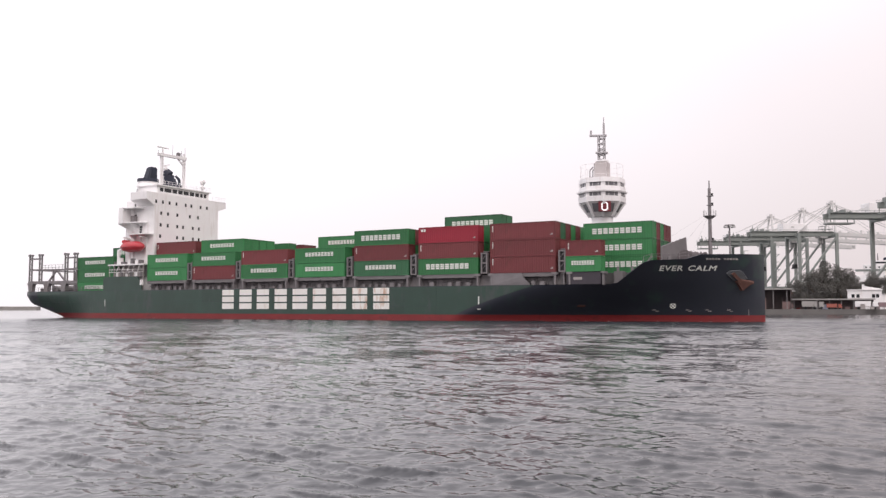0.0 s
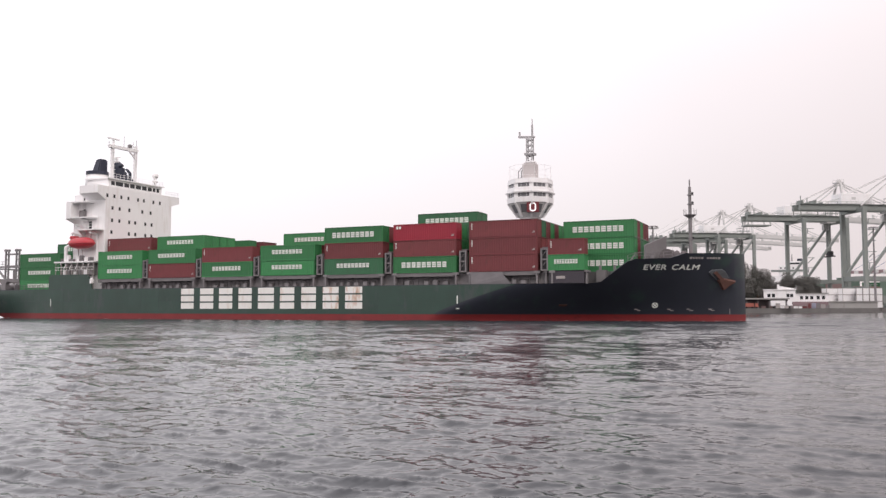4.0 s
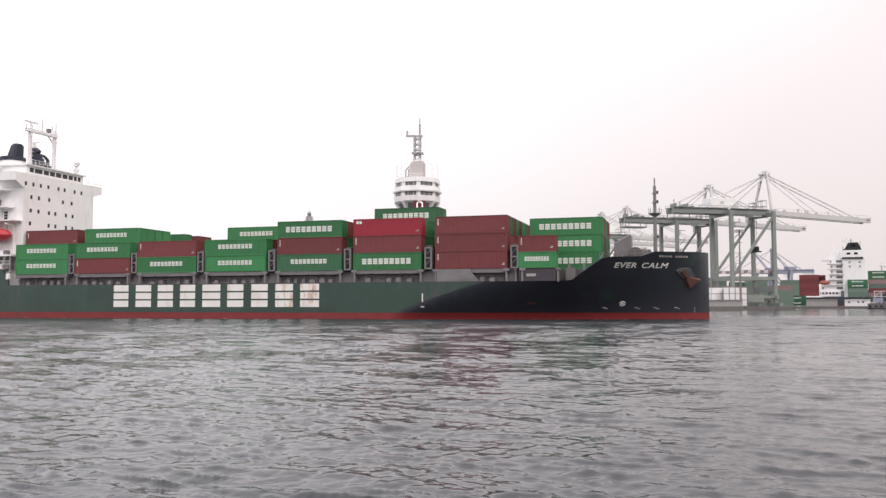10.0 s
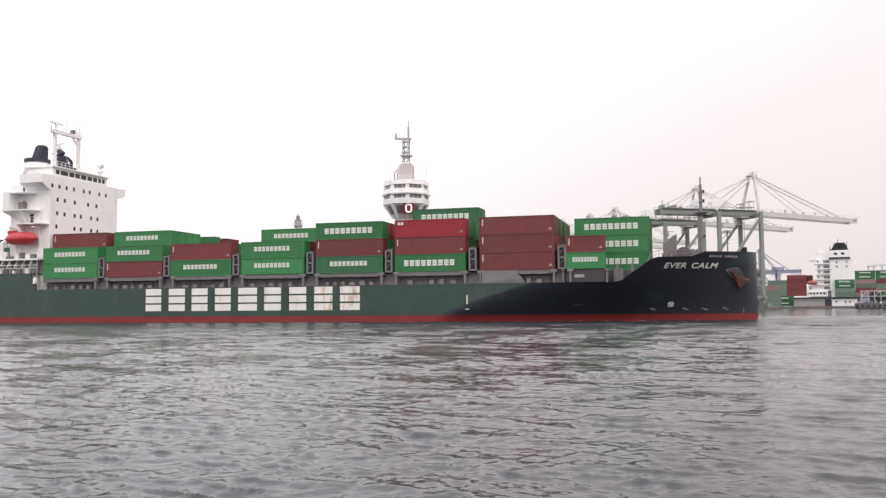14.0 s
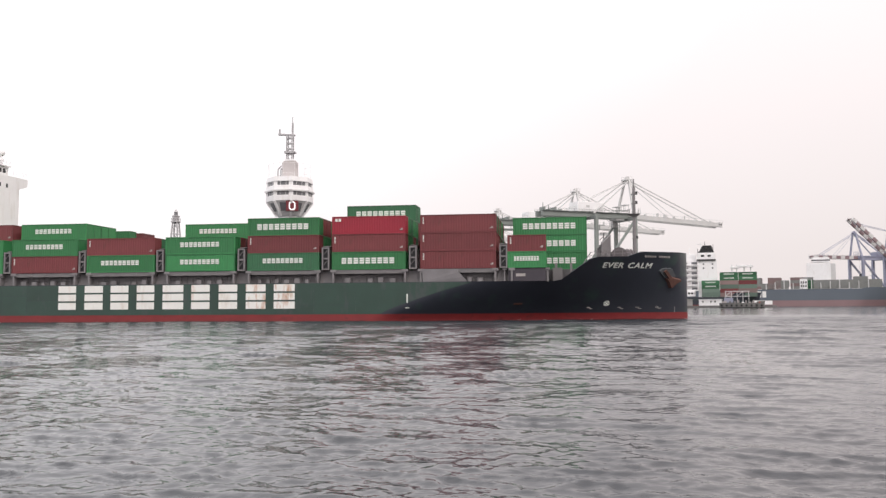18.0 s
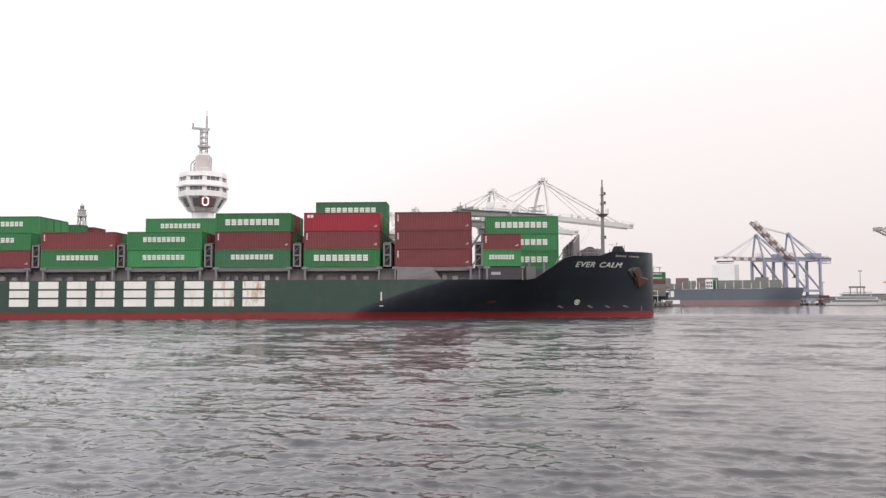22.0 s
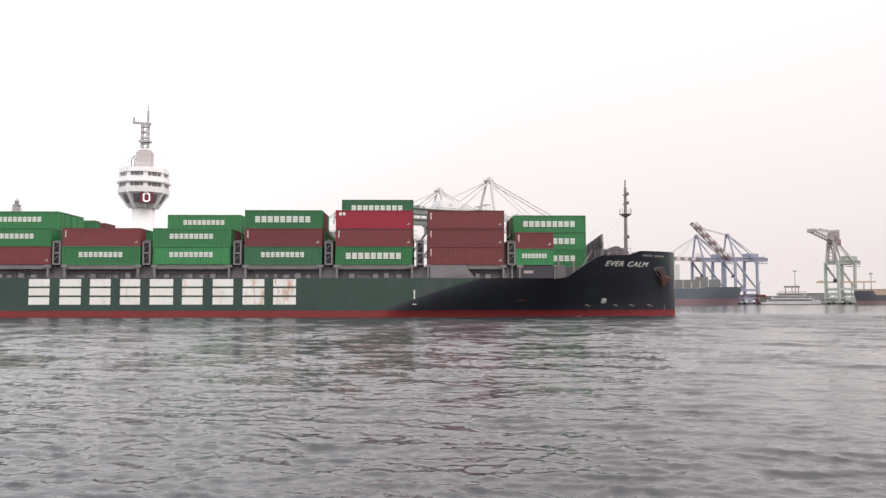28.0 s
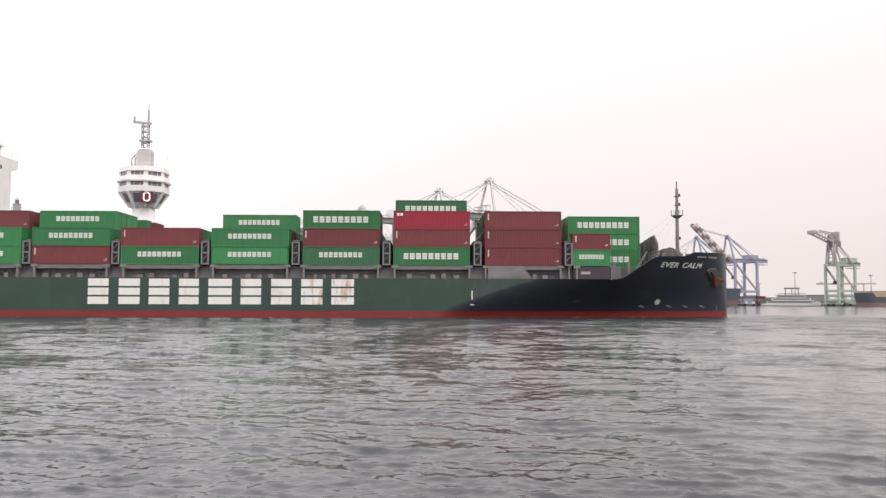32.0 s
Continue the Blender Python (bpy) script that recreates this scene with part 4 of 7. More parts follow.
def stern_frames():
    for y in (-12.9, 12.5):
        for x in (-86.2, -82.4, -72.8, -69.4):
            bm = bmesh.new()
            beam(bm, (x - 0.45, y, 8.4), (x - 0.45, y, 15.5), 0.3)
            beam(bm, (x + 0.45, y, 8.4), (x + 0.45, y, 15.3), 0.3)
            for z in np.arange(9.2, 15.3, 1.3):
                beam(bm, (x - 0.45, y, z), (x + 0.45, y, z), 0.16)
            beam(bm, (x - 0.8, y, 15.2), (x + 0.8, y, 15.2), 0.45)
            part("guide_post", bm, STEEL_GREY, ship, "grey container guide post over the stern")
        for a, b in ((-86.2, -82.4), (-72.8, -69.4)):
            for z in (11.6, 14.3):
                part("guide_rung", made(beam, (a, y, z), (b, y, z), 0.35), STEEL_GREY, ship)
        part("upper_rail", made(beam, (-86.2, y, 11.6), (-68.4, y, 11.4), 0.4), STEEL_GREY, ship)
        part("lower_rail", made(beam, (-86.6, y, 8.45), (-68.4, y, 8.4), 0.7), STEEL_GREY, ship)
        part("diagonal", made(beam, (-79.2, y, 8.6), (-76.3, y, 11.4), 0.35), STEEL_GREY, ship)
        part("diagonal", made(beam, (-76.3, y, 11.4), (-73.0, y, 8.6), 0.35), STEEL_GREY, ship)
        bm = bmesh.new()
        for k in np.arange(-82, -73, 1.3):
            beam(bm, (k, y, 11.6), (k, y, 12.7), 0.07)
        beam(bm, (-82, y, 12.7), (-73, y, 12.7), 0.07)
        beam(bm, (-82, y, 12.1), (-73, y, 12.1), 0.07)
        part("railing", bm, STEEL_GREY, ship)
        for x in (-85.6, -79.6, -73.2):
            bm = bmesh.new()
            r = [[bm.verts.new((x + a * k, y + b * 0.5, z)) for a, b in ((-1, -1), (1, -1), (1, 1), (-1, 1))] for z, k in ((6.2, 0.6), (7.6, 0.75), (8.3, 1.3))]
            for p, q in zip(r, r[1:]):
                for i in range(4):
                    j = (i + 1) % 4
                    bm.faces.new((p[i], p[j], q[j], q[i]))
            bm.faces.new(r[2])
            part("pedestal", bm, STEEL_GREY, ship)
    for x in (-86.2, -72.8):
        part("cross_girder", made(beam, (x, -12.9, 8.5), (x, 12.5, 8.5), 0.7), STEEL_GREY, ship)
        for y in (-6.5, -0.2, 6.1):
            part("inner_post", made(beam, (x, y, 6.2), (x, y, 11.6), 0.4), STEEL_GREY, ship)
        part("cross_rail", made(beam, (x, -12.9, 11.6), (x, 12.5, 11.6), 0.35), STEEL_GREY, ship)
    bm = bmesh.new()
    for x in np.arange(-87.4, -59, 1.5):
        beam(bm, (x, -half_breadth(x, 6.2) + 0.2, 6.2), (x, -half_breadth(x, 6.2) + 0.2, 7.2), 0.07)
    for z in (6.7, 7.2):
        for x in np.arange(-87.4, -60.5, 1.5):
            beam(bm, (x, -half_breadth(x, 6.2) + 0.2, z), (x + 1.5, -half_breadth(x + 1.5, 6.2) + 0.2, z), 0.06)
    part("stern_railing", bm, STEEL_GREY, ship)
    for x in (-84, -79.5, -76, -70):
        for d in (0, 1.1):
            part("bollard", made(tube, (x + d, -11.2, 6.1), (x + d, -11.2, 7.1), 0.35, 10), STEEL_GREY, ship)
        part("mooring_winch", made(tube, (x + 2, -9.2, 7.0), (x + 2, -7.0, 7.0), 0.8, 12), STEEL_GREY, ship)


stern_frames()


TARP = material("brown_cover", (0.115, 0.10, 0.105), 0.85, vary=0.3, scale=1.5)


def forecastle():
    # breakwater in front of the stacks
    for sgn in (-1, 1):
        bm = bmesh.new()
        prof = [(69.6, sgn * 9.0, 9.0), (71.5, 0, 9.0), (71.5, 0, 14.4), (69.6, sgn * 9.0, 12.3)]
        v = [bm.verts.new(p) for p in prof] + [bm.verts.new((p[0] - 0.2, p[1], p[2])) for p in prof]
        for f in ((0, 1, 2, 3), (7, 6, 5, 4), (0, 4, 5, 1), (1, 5, 6, 2), (2, 6, 7, 3), (3, 7, 4, 0)):
            bm.faces.new([v[i] for i in f])
        for i in range(1, 6):
            f = i / 6
            p = Vector(prof[0]).lerp(Vector(prof[1]), f)
            q = Vector(prof[3]).lerp(Vector(prof[2]), f)
            part("stiffener", made(beam, p - Vector((0.3, 0, 0)), q - Vector((0.3, 0, 0)), 0.25), STEEL_GREY, ship)
        bmesh.ops.recalc_face_normals(bm, faces=bm.faces[:])
        part("breakwater", bm, DECK_GREY, ship, "grey steel breakwater on the forecastle")
    mast = part("foremast", made(tube, (75.5, 0, 9.0), (75.5, 0, 22.6), 0.36, 10, 0.24), STEEL_GREY, ship, "grey foremast with lights and a platform")
    bm = bmesh.new()
    bmesh.ops.create_cone(bm, cap_ends=True, segments=12, radius1=0.4, radius2=1.1, depth=0.5, matrix=Matrix.Translation((75.5, 0, 17.6)))
    for a in range(8):
        c = Vector((75.5 + 1.05 * math.cos(a * 0.785), 1.05 * math.sin(a * 0.785), 17.8))
        part("platform_post", made(beam, c, c + Vector((0, 0, 1.0)), 0.06), STEEL_GREY, mast)
    part("crow_platform", bm, STEEL_GREY, mast)
    for z in (13.6, 19.6, 21.2):
        part("light_bracket", made(box, 75.1, 76.1, -0.35, 0.35, z, z + 0.12), STEEL_GREY, mast)
        part("mast_light", made(tube, (75.95, 0, z + 0.12), (75.95, 0, z + 0.5), 0.17, 8), DARK, mast)
    part("mast_tip", made(tube, (75.5, 0, 22.6), (75.5, 0, 23.9), 0.12, 6), STEEL_GREY, mast)
    for p in ((70.5, -6, 10.5), (70.5, 6, 10.5), (66.5, -3, 12.5)):
        part("stay_wire", made(tube, (75.5, 0, 18.5), p, 0.009, 4), STEEL_GREY, mast)
    for y in (-4.2, 4.2):
        bm = bmesh.new()
        tube(bm, (72.5, y - 1.4, 10.6), (72.5, y + 1.4, 10.6), 0.9, 14)
        tube(bm, (72.5, y - 1.5, 10.6), (72.5, y - 1.3, 10.6), 1.25, 14)
        tube(bm, (72.5, y + 1.3, 10.6), (72.5, y + 1.5, 10.6), 1.25, 14)
        box(bm, 71.6, 73.6, y - 1.8, y + 1.8, 8.9, 9.8)
        part("windlass", bm, TARP, ship)
    for x, y in ((69.5, -8.2), (74.2, -6.4), (78.5, -3.6), (69.5, 8.2)):
        bm = bmesh.new()
        for d in (0, 1.0):
            tube(bm, (x + d, y, 8.8), (x + d, y, 10.7), 0.3, 10)
        part("bollard", bm, STEEL_GREY, ship)
    for sgn in (-1, 1):
        bm = bmesh.new()
        pts = [Vector((x, sgn * (half_breadth(x, deck_z(x)) - 0.15), deck_z(x))) for x in np.arange(67.5, 74.3, 1.3)]
        for p in pts:
            beam(bm, p, p + Vector((0, 0, 1.0)), 0.06)
        for a, b in zip(pts, pts[1:]):
            for k in (0.5, 1.0):
                beam(bm, a + Vector((0, 0, k)), b + Vector((0, 0, k)), 0.05)
        part("railing", bm, STEEL_GREY, ship)
    # bulwark thickness round the bow
    bm = bmesh.new()
    xs = [x for x in XS if x >= 64]
    for sgn in (-1, 1):
        a = [bm.verts.new((x, sgn * half_breadth(x, deck_z(x)), deck_z(x))) for x in xs]
        b = [bm.verts.new((x - 0.15, sgn * max(0, half_breadth(x, deck_z(x)) - 0.07), deck_z(x) + 0.01)) for x in xs]
        c = [bm.verts.new((x - 0.15, sgn * max(0, half_breadth(x, deck_z(x) - 1.0) - 0.14), deck_z(x) - 1.0)) for x in xs]
        for i in range(len(xs) - 1):
            for p, q in ((a, b), (b, c)):
                f = (p[i], p[i + 1], q[i + 1], q[i])
                bm.faces.new(f if sgn < 0 else f[::-1])
    part("bow_bulwark", bm, HULL_GREEN, ship)
    # anchor pocket and anchor
    for sgn in (-1,):
        p, n = on_hull(80.35, 7.45, 0.05)
        x_ax = Vector((0, 0, 1)).cross(n).normalized()
        z_ax = n.cross(x_ax)
        m = Matrix((x_ax, z_ax, n)).transposed().to_4x4()
        m.translation = p

        def slab(corners, base, top, inset):
            """A flat casting with sloped edges."""
            bm = bmesh.new()
            cx, cy = sum(c[0] for c in corners) / len(corners), sum(c[1] for c in corners) / len(corners)
            lo = [bm.verts.new((x, y, base)) for x, y in corners]
            hi = [bm.verts.new((cx + (x - cx) * inset, cy + (y - cy) * inset, top)) for x, y in corners]
            bm.faces.new(hi)
            for i in range(len(corners)):
                j = (i + 1) % len(corners)
                bm.faces.new((lo[i], lo[j], hi[j], hi[i]))
            bmesh.ops.recalc_face_normals(bm, faces=bm.faces[:])
            return bm
        pocket = part("anchor_pocket", slab([(-1.5, 0.5), (-1.1, 1.0), (0.3, 1.1), (0.8, 0.7), (1.5, -0.5), (0.3, -0.95), (-0.4, -0.9), (-1.2, 0.0)], -0.4, 0.22, 0.85), POCKET_GREY, ship, "worn grey anchor pocket")
        pocket.matrix_basis = m @ Matrix.Diagonal((1.35, 1.0, 1.0, 1.0))
        bm = slab([(-0.35, -0.7), (0.55, -0.35), (1.2, -0.6), (2.2, -0.85), (2.3, -1.0), (1.5, -1.6), (0.8, -2.5), (0.6, -2.45), (0.2, -1.6)], 0.0, 0.6, 0.8)
        beam(bm, (-0.7, 0.6, 0.35), (0.6, -1.0, 0.45), 0.45)
        anchor = part("anchor", bm, RUST, ship, "rusty orange-brown anchor")
        anchor.matrix_basis = m @ Matrix.Diagonal((1.3, 1.0, 1.0, 1.0))


POCKET_GREY = material("worn_pocket", (0.075, 0.08, 0.088), 0.6, vary=0.3, scale=1.2)
forecastle()


def forecastle_clutter():
    """Covered winches, rope heaps and small gear behind the bulwark."""
    r = random.Random(55)
    for x, y, w, top in ((72.2, -4.6, 1.0, 11.3), (73.0, -3.4, 1.0, 11.8), (73.9, -4.4, 1.0, 11.6), (74.6, -3.2, 0.8, 11.6), (73.0, 1.0, 1.0, 11.9), (74.2, 2.0, 1.0, 11.9)):
        bm = bmesh.new()
        bmesh.ops.create_icosphere(bm, subdivisions=3, radius=1.0, matrix=Matrix.Translation((x, y, 9.0)) @ Matrix.Diagonal((w, w * 0.9, top - 9.0, 1)))
        for v in bm.verts:
            v.co += Vector((r.uniform(-1, 1), r.uniform(-1, 1), r.uniform(-1, 1))) * 0.07
        part("covered_winch", bm, TARP, ship, "winch under a brown-grey cover", True)
    for x in (66.0, 68.0):
        bm = bmesh.new()
        beam(bm, (x, -9.2, 8.2), (x + 1.8, -8.8, 10.9), 0.12)
        beam(bm, (x, -8.5, 8.2), (x + 1.8, -8.1, 10.9), 0.12)
        for k in range(6):
            p = Vector((x, -9.2, 8.2)).lerp(Vector((x + 1.8, -8.8, 10.9)), (k + 0.5) / 6)
            beam(bm, p, p + Vector((0, 0.7, 0)), 0.08)
        part("ladder", bm, STEEL_GREY, ship)


forecastle_clutter()


def bow_foam():
    """Flecks of foam where the stem and side cut the water."""
    r = random.Random(21)
    bm = bmesh.new()
    for i in range(30):
        x = 84.0 - 30 * r.random() ** 2.2 if i < 18 else r.uniform(-86, 30)
        y = -half_breadth(x, 0.1) - 0.15 - 0.9 * r.random() ** 2 - (0.03 * (84 - x) if i < 16 else 0)
        ln, wd = r.uniform(0.08, 0.32), r.uniform(0.04, 0.1)
        ring = []
        for k in range(7):
            a = k * 2 * math.pi / 7
            q = r.uniform(0.7, 1.2)
            ring.append((x + ln * q * math.cos(a), y + wd * q * math.sin(a)))
        hi = [bm.verts.new((*p, 0.03)) for p in ring]
        lo = [bm.verts.new((*p, 0.0)) for p in ring]
        bm.faces.new(hi)
        for k in range(7):
            bm.faces.new((lo[k], lo[(k + 1) % 7], hi[(k + 1) % 7], hi[k]))
    ob = new("wave_foam", mesh_of("wave_foam", bm, FOAM))
    ob.matrix_basis = Matrix.Translation(SHIP_BASE)
    tagged(ob, "thin white foam flecks along the ship's waterline", "foam", kind="stuff")
    return aboard(ob)


bow_foam()


def text_mesh(body, size, shear=0.0, extrude=0.03):
    cu = bpy.data.curves.new("lettering", "FONT")
    cu.body, cu.size, cu.shear, cu.extrude, cu.align_x = body, size, shear, extrude, "LEFT"
    cu.offset = 0.0
    cu.space_word = 1.4
    cu.space_character = 1.1 if shear else 1.0
    ob = new("tmp_text", cu)
    me = bpy.data.meshes.new_from_object(ob.evaluated_get(bpy.context.evaluated_depsgraph_get()))
    bpy.data.objects.remove(ob)
    bpy.data.curves.remove(cu)
    bm = bmesh.new()
    bm.from_mesh(me)
    bmesh.ops.triangulate(bm, faces=bm.faces[:])
    bm.to_mesh(me)
    bm.free()
    return me


def hull_name(body, x, z, size, stretch, shear):
    """Letters bent on to the flared bow."""
    one = text_mesh(body, size, shear)
    upright = [v.co.x - shear * v.co.y for v in one.vertices]
    split = min(upright) + 0.462 * (max(upright) - min(upright))
    for word in (0, 1):
        bm = bmesh.new()
        for k, (dx, dz) in enumerate(((0, 0), (0.06, 0.02))):
            n = len(bm.verts)
            bm.from_mesh(one)
            bm.verts.ensure_lookup_table()
            for v in bm.verts[n:]:
                if (v.co.x - shear * v.co.y > split) == bool(word):
                    v.co = on_hull(x + v.co.x * stretch + dx, z + v.co.y + dz, 0.05 + 0.004 * k + v.co.z)[0]
                else:
                    v.tag = True
        bmesh.ops.delete(bm, geom=[v for v in bm.verts if v.tag], context="VERTS")
        part("name_lettering", bm, LETTER_BOX, ship, "ship's name in white slanted letters")


hull_name("EVER CALM", 69.35, 8.3, 1.14, 1.26, 0.36)


def hull_marks():
    # thruster mark: white ring with a cross
    bm = bmesh.new()
    c, n = on_hull(70.3, 2.62, 0.05)
    x_ax = Vector((0, 0, 1)).cross(n).normalized()
    z_ax = n.cross(x_ax)
    for k in range(16):
        a, b = k * math.pi / 8, (k + 1) * math.pi / 8
        beam(bm, c + 0.45 * (math.cos(a) * x_ax + math.sin(a) * z_ax), c + 0.45 * (math.cos(b) * x_ax + math.sin(b) * z_ax), 0.1)
    for a in (0.785, 2.356):
        d = 0.42 * (math.cos(a) * x_ax + math.sin(a) * z_ax)
        beam(bm, c - d, c + d, 0.12)
    part("thruster_mark", bm, LETTER_BOX, ship)
    for x in (67.0, 72.1, 75.1, 78.4):
        part("tug_mark", hull_patch(x, x + 0.5, 1.9, 2.0, 0.05, 2, 0.1), GREY_BOX, ship)
        part("tug_mark", hull_patch(x + 0.4, x + 0.9, 1.7, 1.8, 0.05, 2, 0.1), GREY_BOX, ship)
    part("draft_mark", hull_patch(81.6, 81.72, 1.1, 2.0), STEEL_GREY, ship)
    part("draft_mark", hull_patch(38.4, 38.6, 2.9, 4.3), LETTER_BOX, ship)
    part("draft_mark", hull_patch(38.2, 38.8, 2.0, 2.15), LETTER_BOX, ship)
    part("draft_mark", hull_patch(-57.9, -57.75, 2.6, 4.2), LETTER_BOX, ship)
    part("rust_patch", hull_patch(55.2, 56.5, 2.45, 2.75, 0.03, 2, 0.2), RUST, ship, "faint rust patch on the bow plating")
    for x in (76.4, 78.8):
        for k in range(5):
            part("name_bar", hull_patch(x + k * 0.4, x + k * 0.4 + 0.3, 10.0, 10.27, 0.05, 1), GREY_BOX, ship, "small unreadable white lettering")


hull_marks()


def lit_repaints():
    """Repaint squares that also carry the side's lit green, and thin weld seams between the plates."""
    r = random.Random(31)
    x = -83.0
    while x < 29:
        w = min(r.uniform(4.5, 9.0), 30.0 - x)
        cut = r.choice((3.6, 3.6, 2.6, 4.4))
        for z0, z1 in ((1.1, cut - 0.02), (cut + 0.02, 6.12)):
            part("hull_plate", hull_patch(x + 0.02, x + w - 0.02, max(z0, keel_z(x) + 0.3), z1, 0.012 + 0.003 * r.random() if x > -60 else 0.03, 1 if x > -60 else 8), LIT_GREEN, ship)
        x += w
    # the painted lit tone ends forward in a slanting edge, where the flare turns dark
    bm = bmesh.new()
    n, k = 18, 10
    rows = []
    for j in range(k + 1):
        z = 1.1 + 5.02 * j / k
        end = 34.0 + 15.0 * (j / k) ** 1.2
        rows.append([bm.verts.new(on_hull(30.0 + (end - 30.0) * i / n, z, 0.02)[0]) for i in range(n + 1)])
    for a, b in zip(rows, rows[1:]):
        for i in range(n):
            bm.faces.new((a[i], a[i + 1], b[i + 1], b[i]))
    part("hull_plate", bm, LIT_GREEN, ship, smooth=True)

lit_repaints()
aboard(ship)

# ---- far shore ----
def land(name, pts, top, label, wall=QUAY_DARK):
    """A flat piece of quay: a paved top and an upright wall down into the water."""
    bm = bmesh.new()
    hi = [bm.verts.new((p[0], p[1], top)) for p in pts]
    bm.faces.new(hi)
    bmesh.ops.recalc_face_normals(bm, faces=bm.faces[:])
    if hi[0].link_faces[0].normal.z < 0:
        bmesh.ops.reverse_faces(bm, faces=bm.faces[:])
    ob = tagged(new(name, mesh_of(name, bm, ASPHALT)), label, "quay", kind="structure")
    bm = bmesh.new()
    n = len(pts)
    for i in range(n):
        a, b = Vector((*pts[i][:2], 0)), Vector((*pts[(i + 1) % n][:2], 0))
        v = [bm.verts.new(p) for p in (a + Vector((0, 0, -2)), b + Vector((0, 0, -2)), b + Vector((0, 0, top)), a + Vector((0, 0, top)))]
        bm.faces.new(v)
    bmesh.ops.recalc_face_normals(bm, faces=bm.faces[:])
    part("quay_wall", bm, wall, ob)
    return ob


A = around
land("quay_near", [A(-34, 300), A(-8, 312), A(-1.4, 340), A(3.0, 400), A(3.2, 428), A(4.9, 434), A(5.9, 470), A(5.6, 560), A(-9, 860), A(-34, 700)], 1.7, "paved container terminal quay with a dark wall")
land("quay_mid", [A(3.1, 560), A(6.7, 590), A(13.35, 590), A(13.6, 604), A(6.0, 640), A(2.0, 700)], 1.5, "low concrete pier")
land("quay_far", [A(10.5, 985), A(17.6, 974), A(19.5, 950), A(24, 926), A(28, 924), A(30, 932), A(42, 900), A(44, 1500), A(12.5, 1500)], 1.8, "distant terminal quay")
land("quay_distant", [A(-2, 1280), A(12, 1280), A(12, 1600), A(-2, 1600)], 1.8, "distant terminal quay behind the ships")
land("breakwater_far", [A(-70, 800), A(-54.6, 840), A(-54.4, 850), A(-70, 860)], 3.2, "low distant grey breakwater", CONCRETE)


def control_tower():
    d = 330
    e = thing("control_tower", Matrix.Translation(A(-18.24, d, 1.7)), "white harbour control tower with a faceted head and lattice mast", "tower")
    Z = lambda el: height(el, d) - 1.7
    n = 8

    def ring_band(z0, r0, z1, r1, turn=0.39):
        bm = bmesh.new()
        rings = [[bm.verts.new((r * math.cos(turn + k * 2 * math.pi / n), r * math.sin(turn + k * 2 * math.pi / n), z)) for k in range(n)] for z, r in ((z0, r0), (z1, r1))]
        for i in range(n):
            j = (i + 1) % n
            bm.faces.new((rings[0][i], rings[0][j], rings[1][j], rings[1][i]))
        bm.faces.new(rings[0][::-1])
        bm.faces.new(rings[1])
        return bm
    bm = bmesh.new()
    tube(bm, (0, 0, 0), (0, 0, Z(6.2)), 4.05, 28)
    part("shaft", bm, WHITE, e, "round white shaft", True)
    part("lower_cone", ring_band(Z(6.0), 4.8, Z(6.93), 8.6), CRANE_PALE, e)
    for k in range(8):
        bm = bmesh.new()
        a = 0.39 + k * 2 * math.pi / 8
        beam(bm, (4.9 * math.cos(a), 4.9 * math.sin(a), Z(6.0)), (8.75 * math.cos(a), 8.75 * math.sin(a), Z(6.93)), 0.8)
        part("rib", bm, WHITE, e)
        a += math.pi / 8
        bm = bmesh.new()
        beam(bm, (5.65 * math.cos(a), 5.65 * math.sin(a), Z(6.3)), (7.45 * math.cos(a), 7.45 * math.sin(a), Z(6.82)), 3.0, 0.3)
        part("cone_window", bm, GLASS_PALE, e)
    part("ledge", ring_band(Z(6.93), 9.0, Z(7.28), 9.1), WHITE, e)
    part("window_band", ring_band(Z(7.28), 8.6, Z(7.54), 8.6), GLASS_PALE, e)
    part("ledge", ring_band(Z(7.54), 9.55, Z(7.63), 9.7), WHITE, e)
    part("parapet", ring_band(Z(7.63), 9.2, Z(7.93), 8.95), WHITE, e)
    part("window_band", ring_band(Z(7.93), 8.45, Z(8.19), 8.45), GLASS_PALE, e)
    part("ledge", ring_band(Z(8.19), 8.95, Z(8.5), 8.7), WHITE, e)
    for zz, rr in ((7.28, 8.0), (7.93, 7.85)):
        for k in range(8):
            a = 0.39 + k * 2 * math.pi / 8
            bm = bmesh.new()
            beam(bm, (rr * math.cos(a), rr * math.sin(a), Z(zz)), (rr * math.cos(a), rr * math.sin(a), Z(zz + 0.26)), 1.5)
            part("mullion", bm, WHITE, e)
            for f in (0.33, 0.67):
                p = Vector((math.cos(a), math.sin(a), 0)).lerp(Vector((math.cos(a + math.pi / 4), math.sin(a + math.pi / 4), 0)), f) * (rr + 0.62)
                part("mullion", made(beam, p + Vector((0, 0, Z(zz))), p + Vector((0, 0, Z(zz + 0.26))), 0.1), WHITE, e)
    bm = bmesh.new()
    bevel_box(bm, -2.6, 2.8, -2.2, 2.2, Z(8.45), Z(9.66), 0.5)
    part("cab", bm, TOWER_CAB, e, "beige drum on the roof")
    part("cab_roof", made(bevel_box, -1.6, 2.2, -1.8, 1.8, Z(9.64), Z(9.78), 0.2), WHITE, e)
    bm = bmesh.new()
    for x in (-3.6, -4.8):
        beam(bm, (x, 0, Z(8.48)), (x, 0, Z(9.15)), 0.3)
    beam(bm, (-4.8, 0, Z(9.15)), (-3.4, 0, Z(9.4)), 0.3)
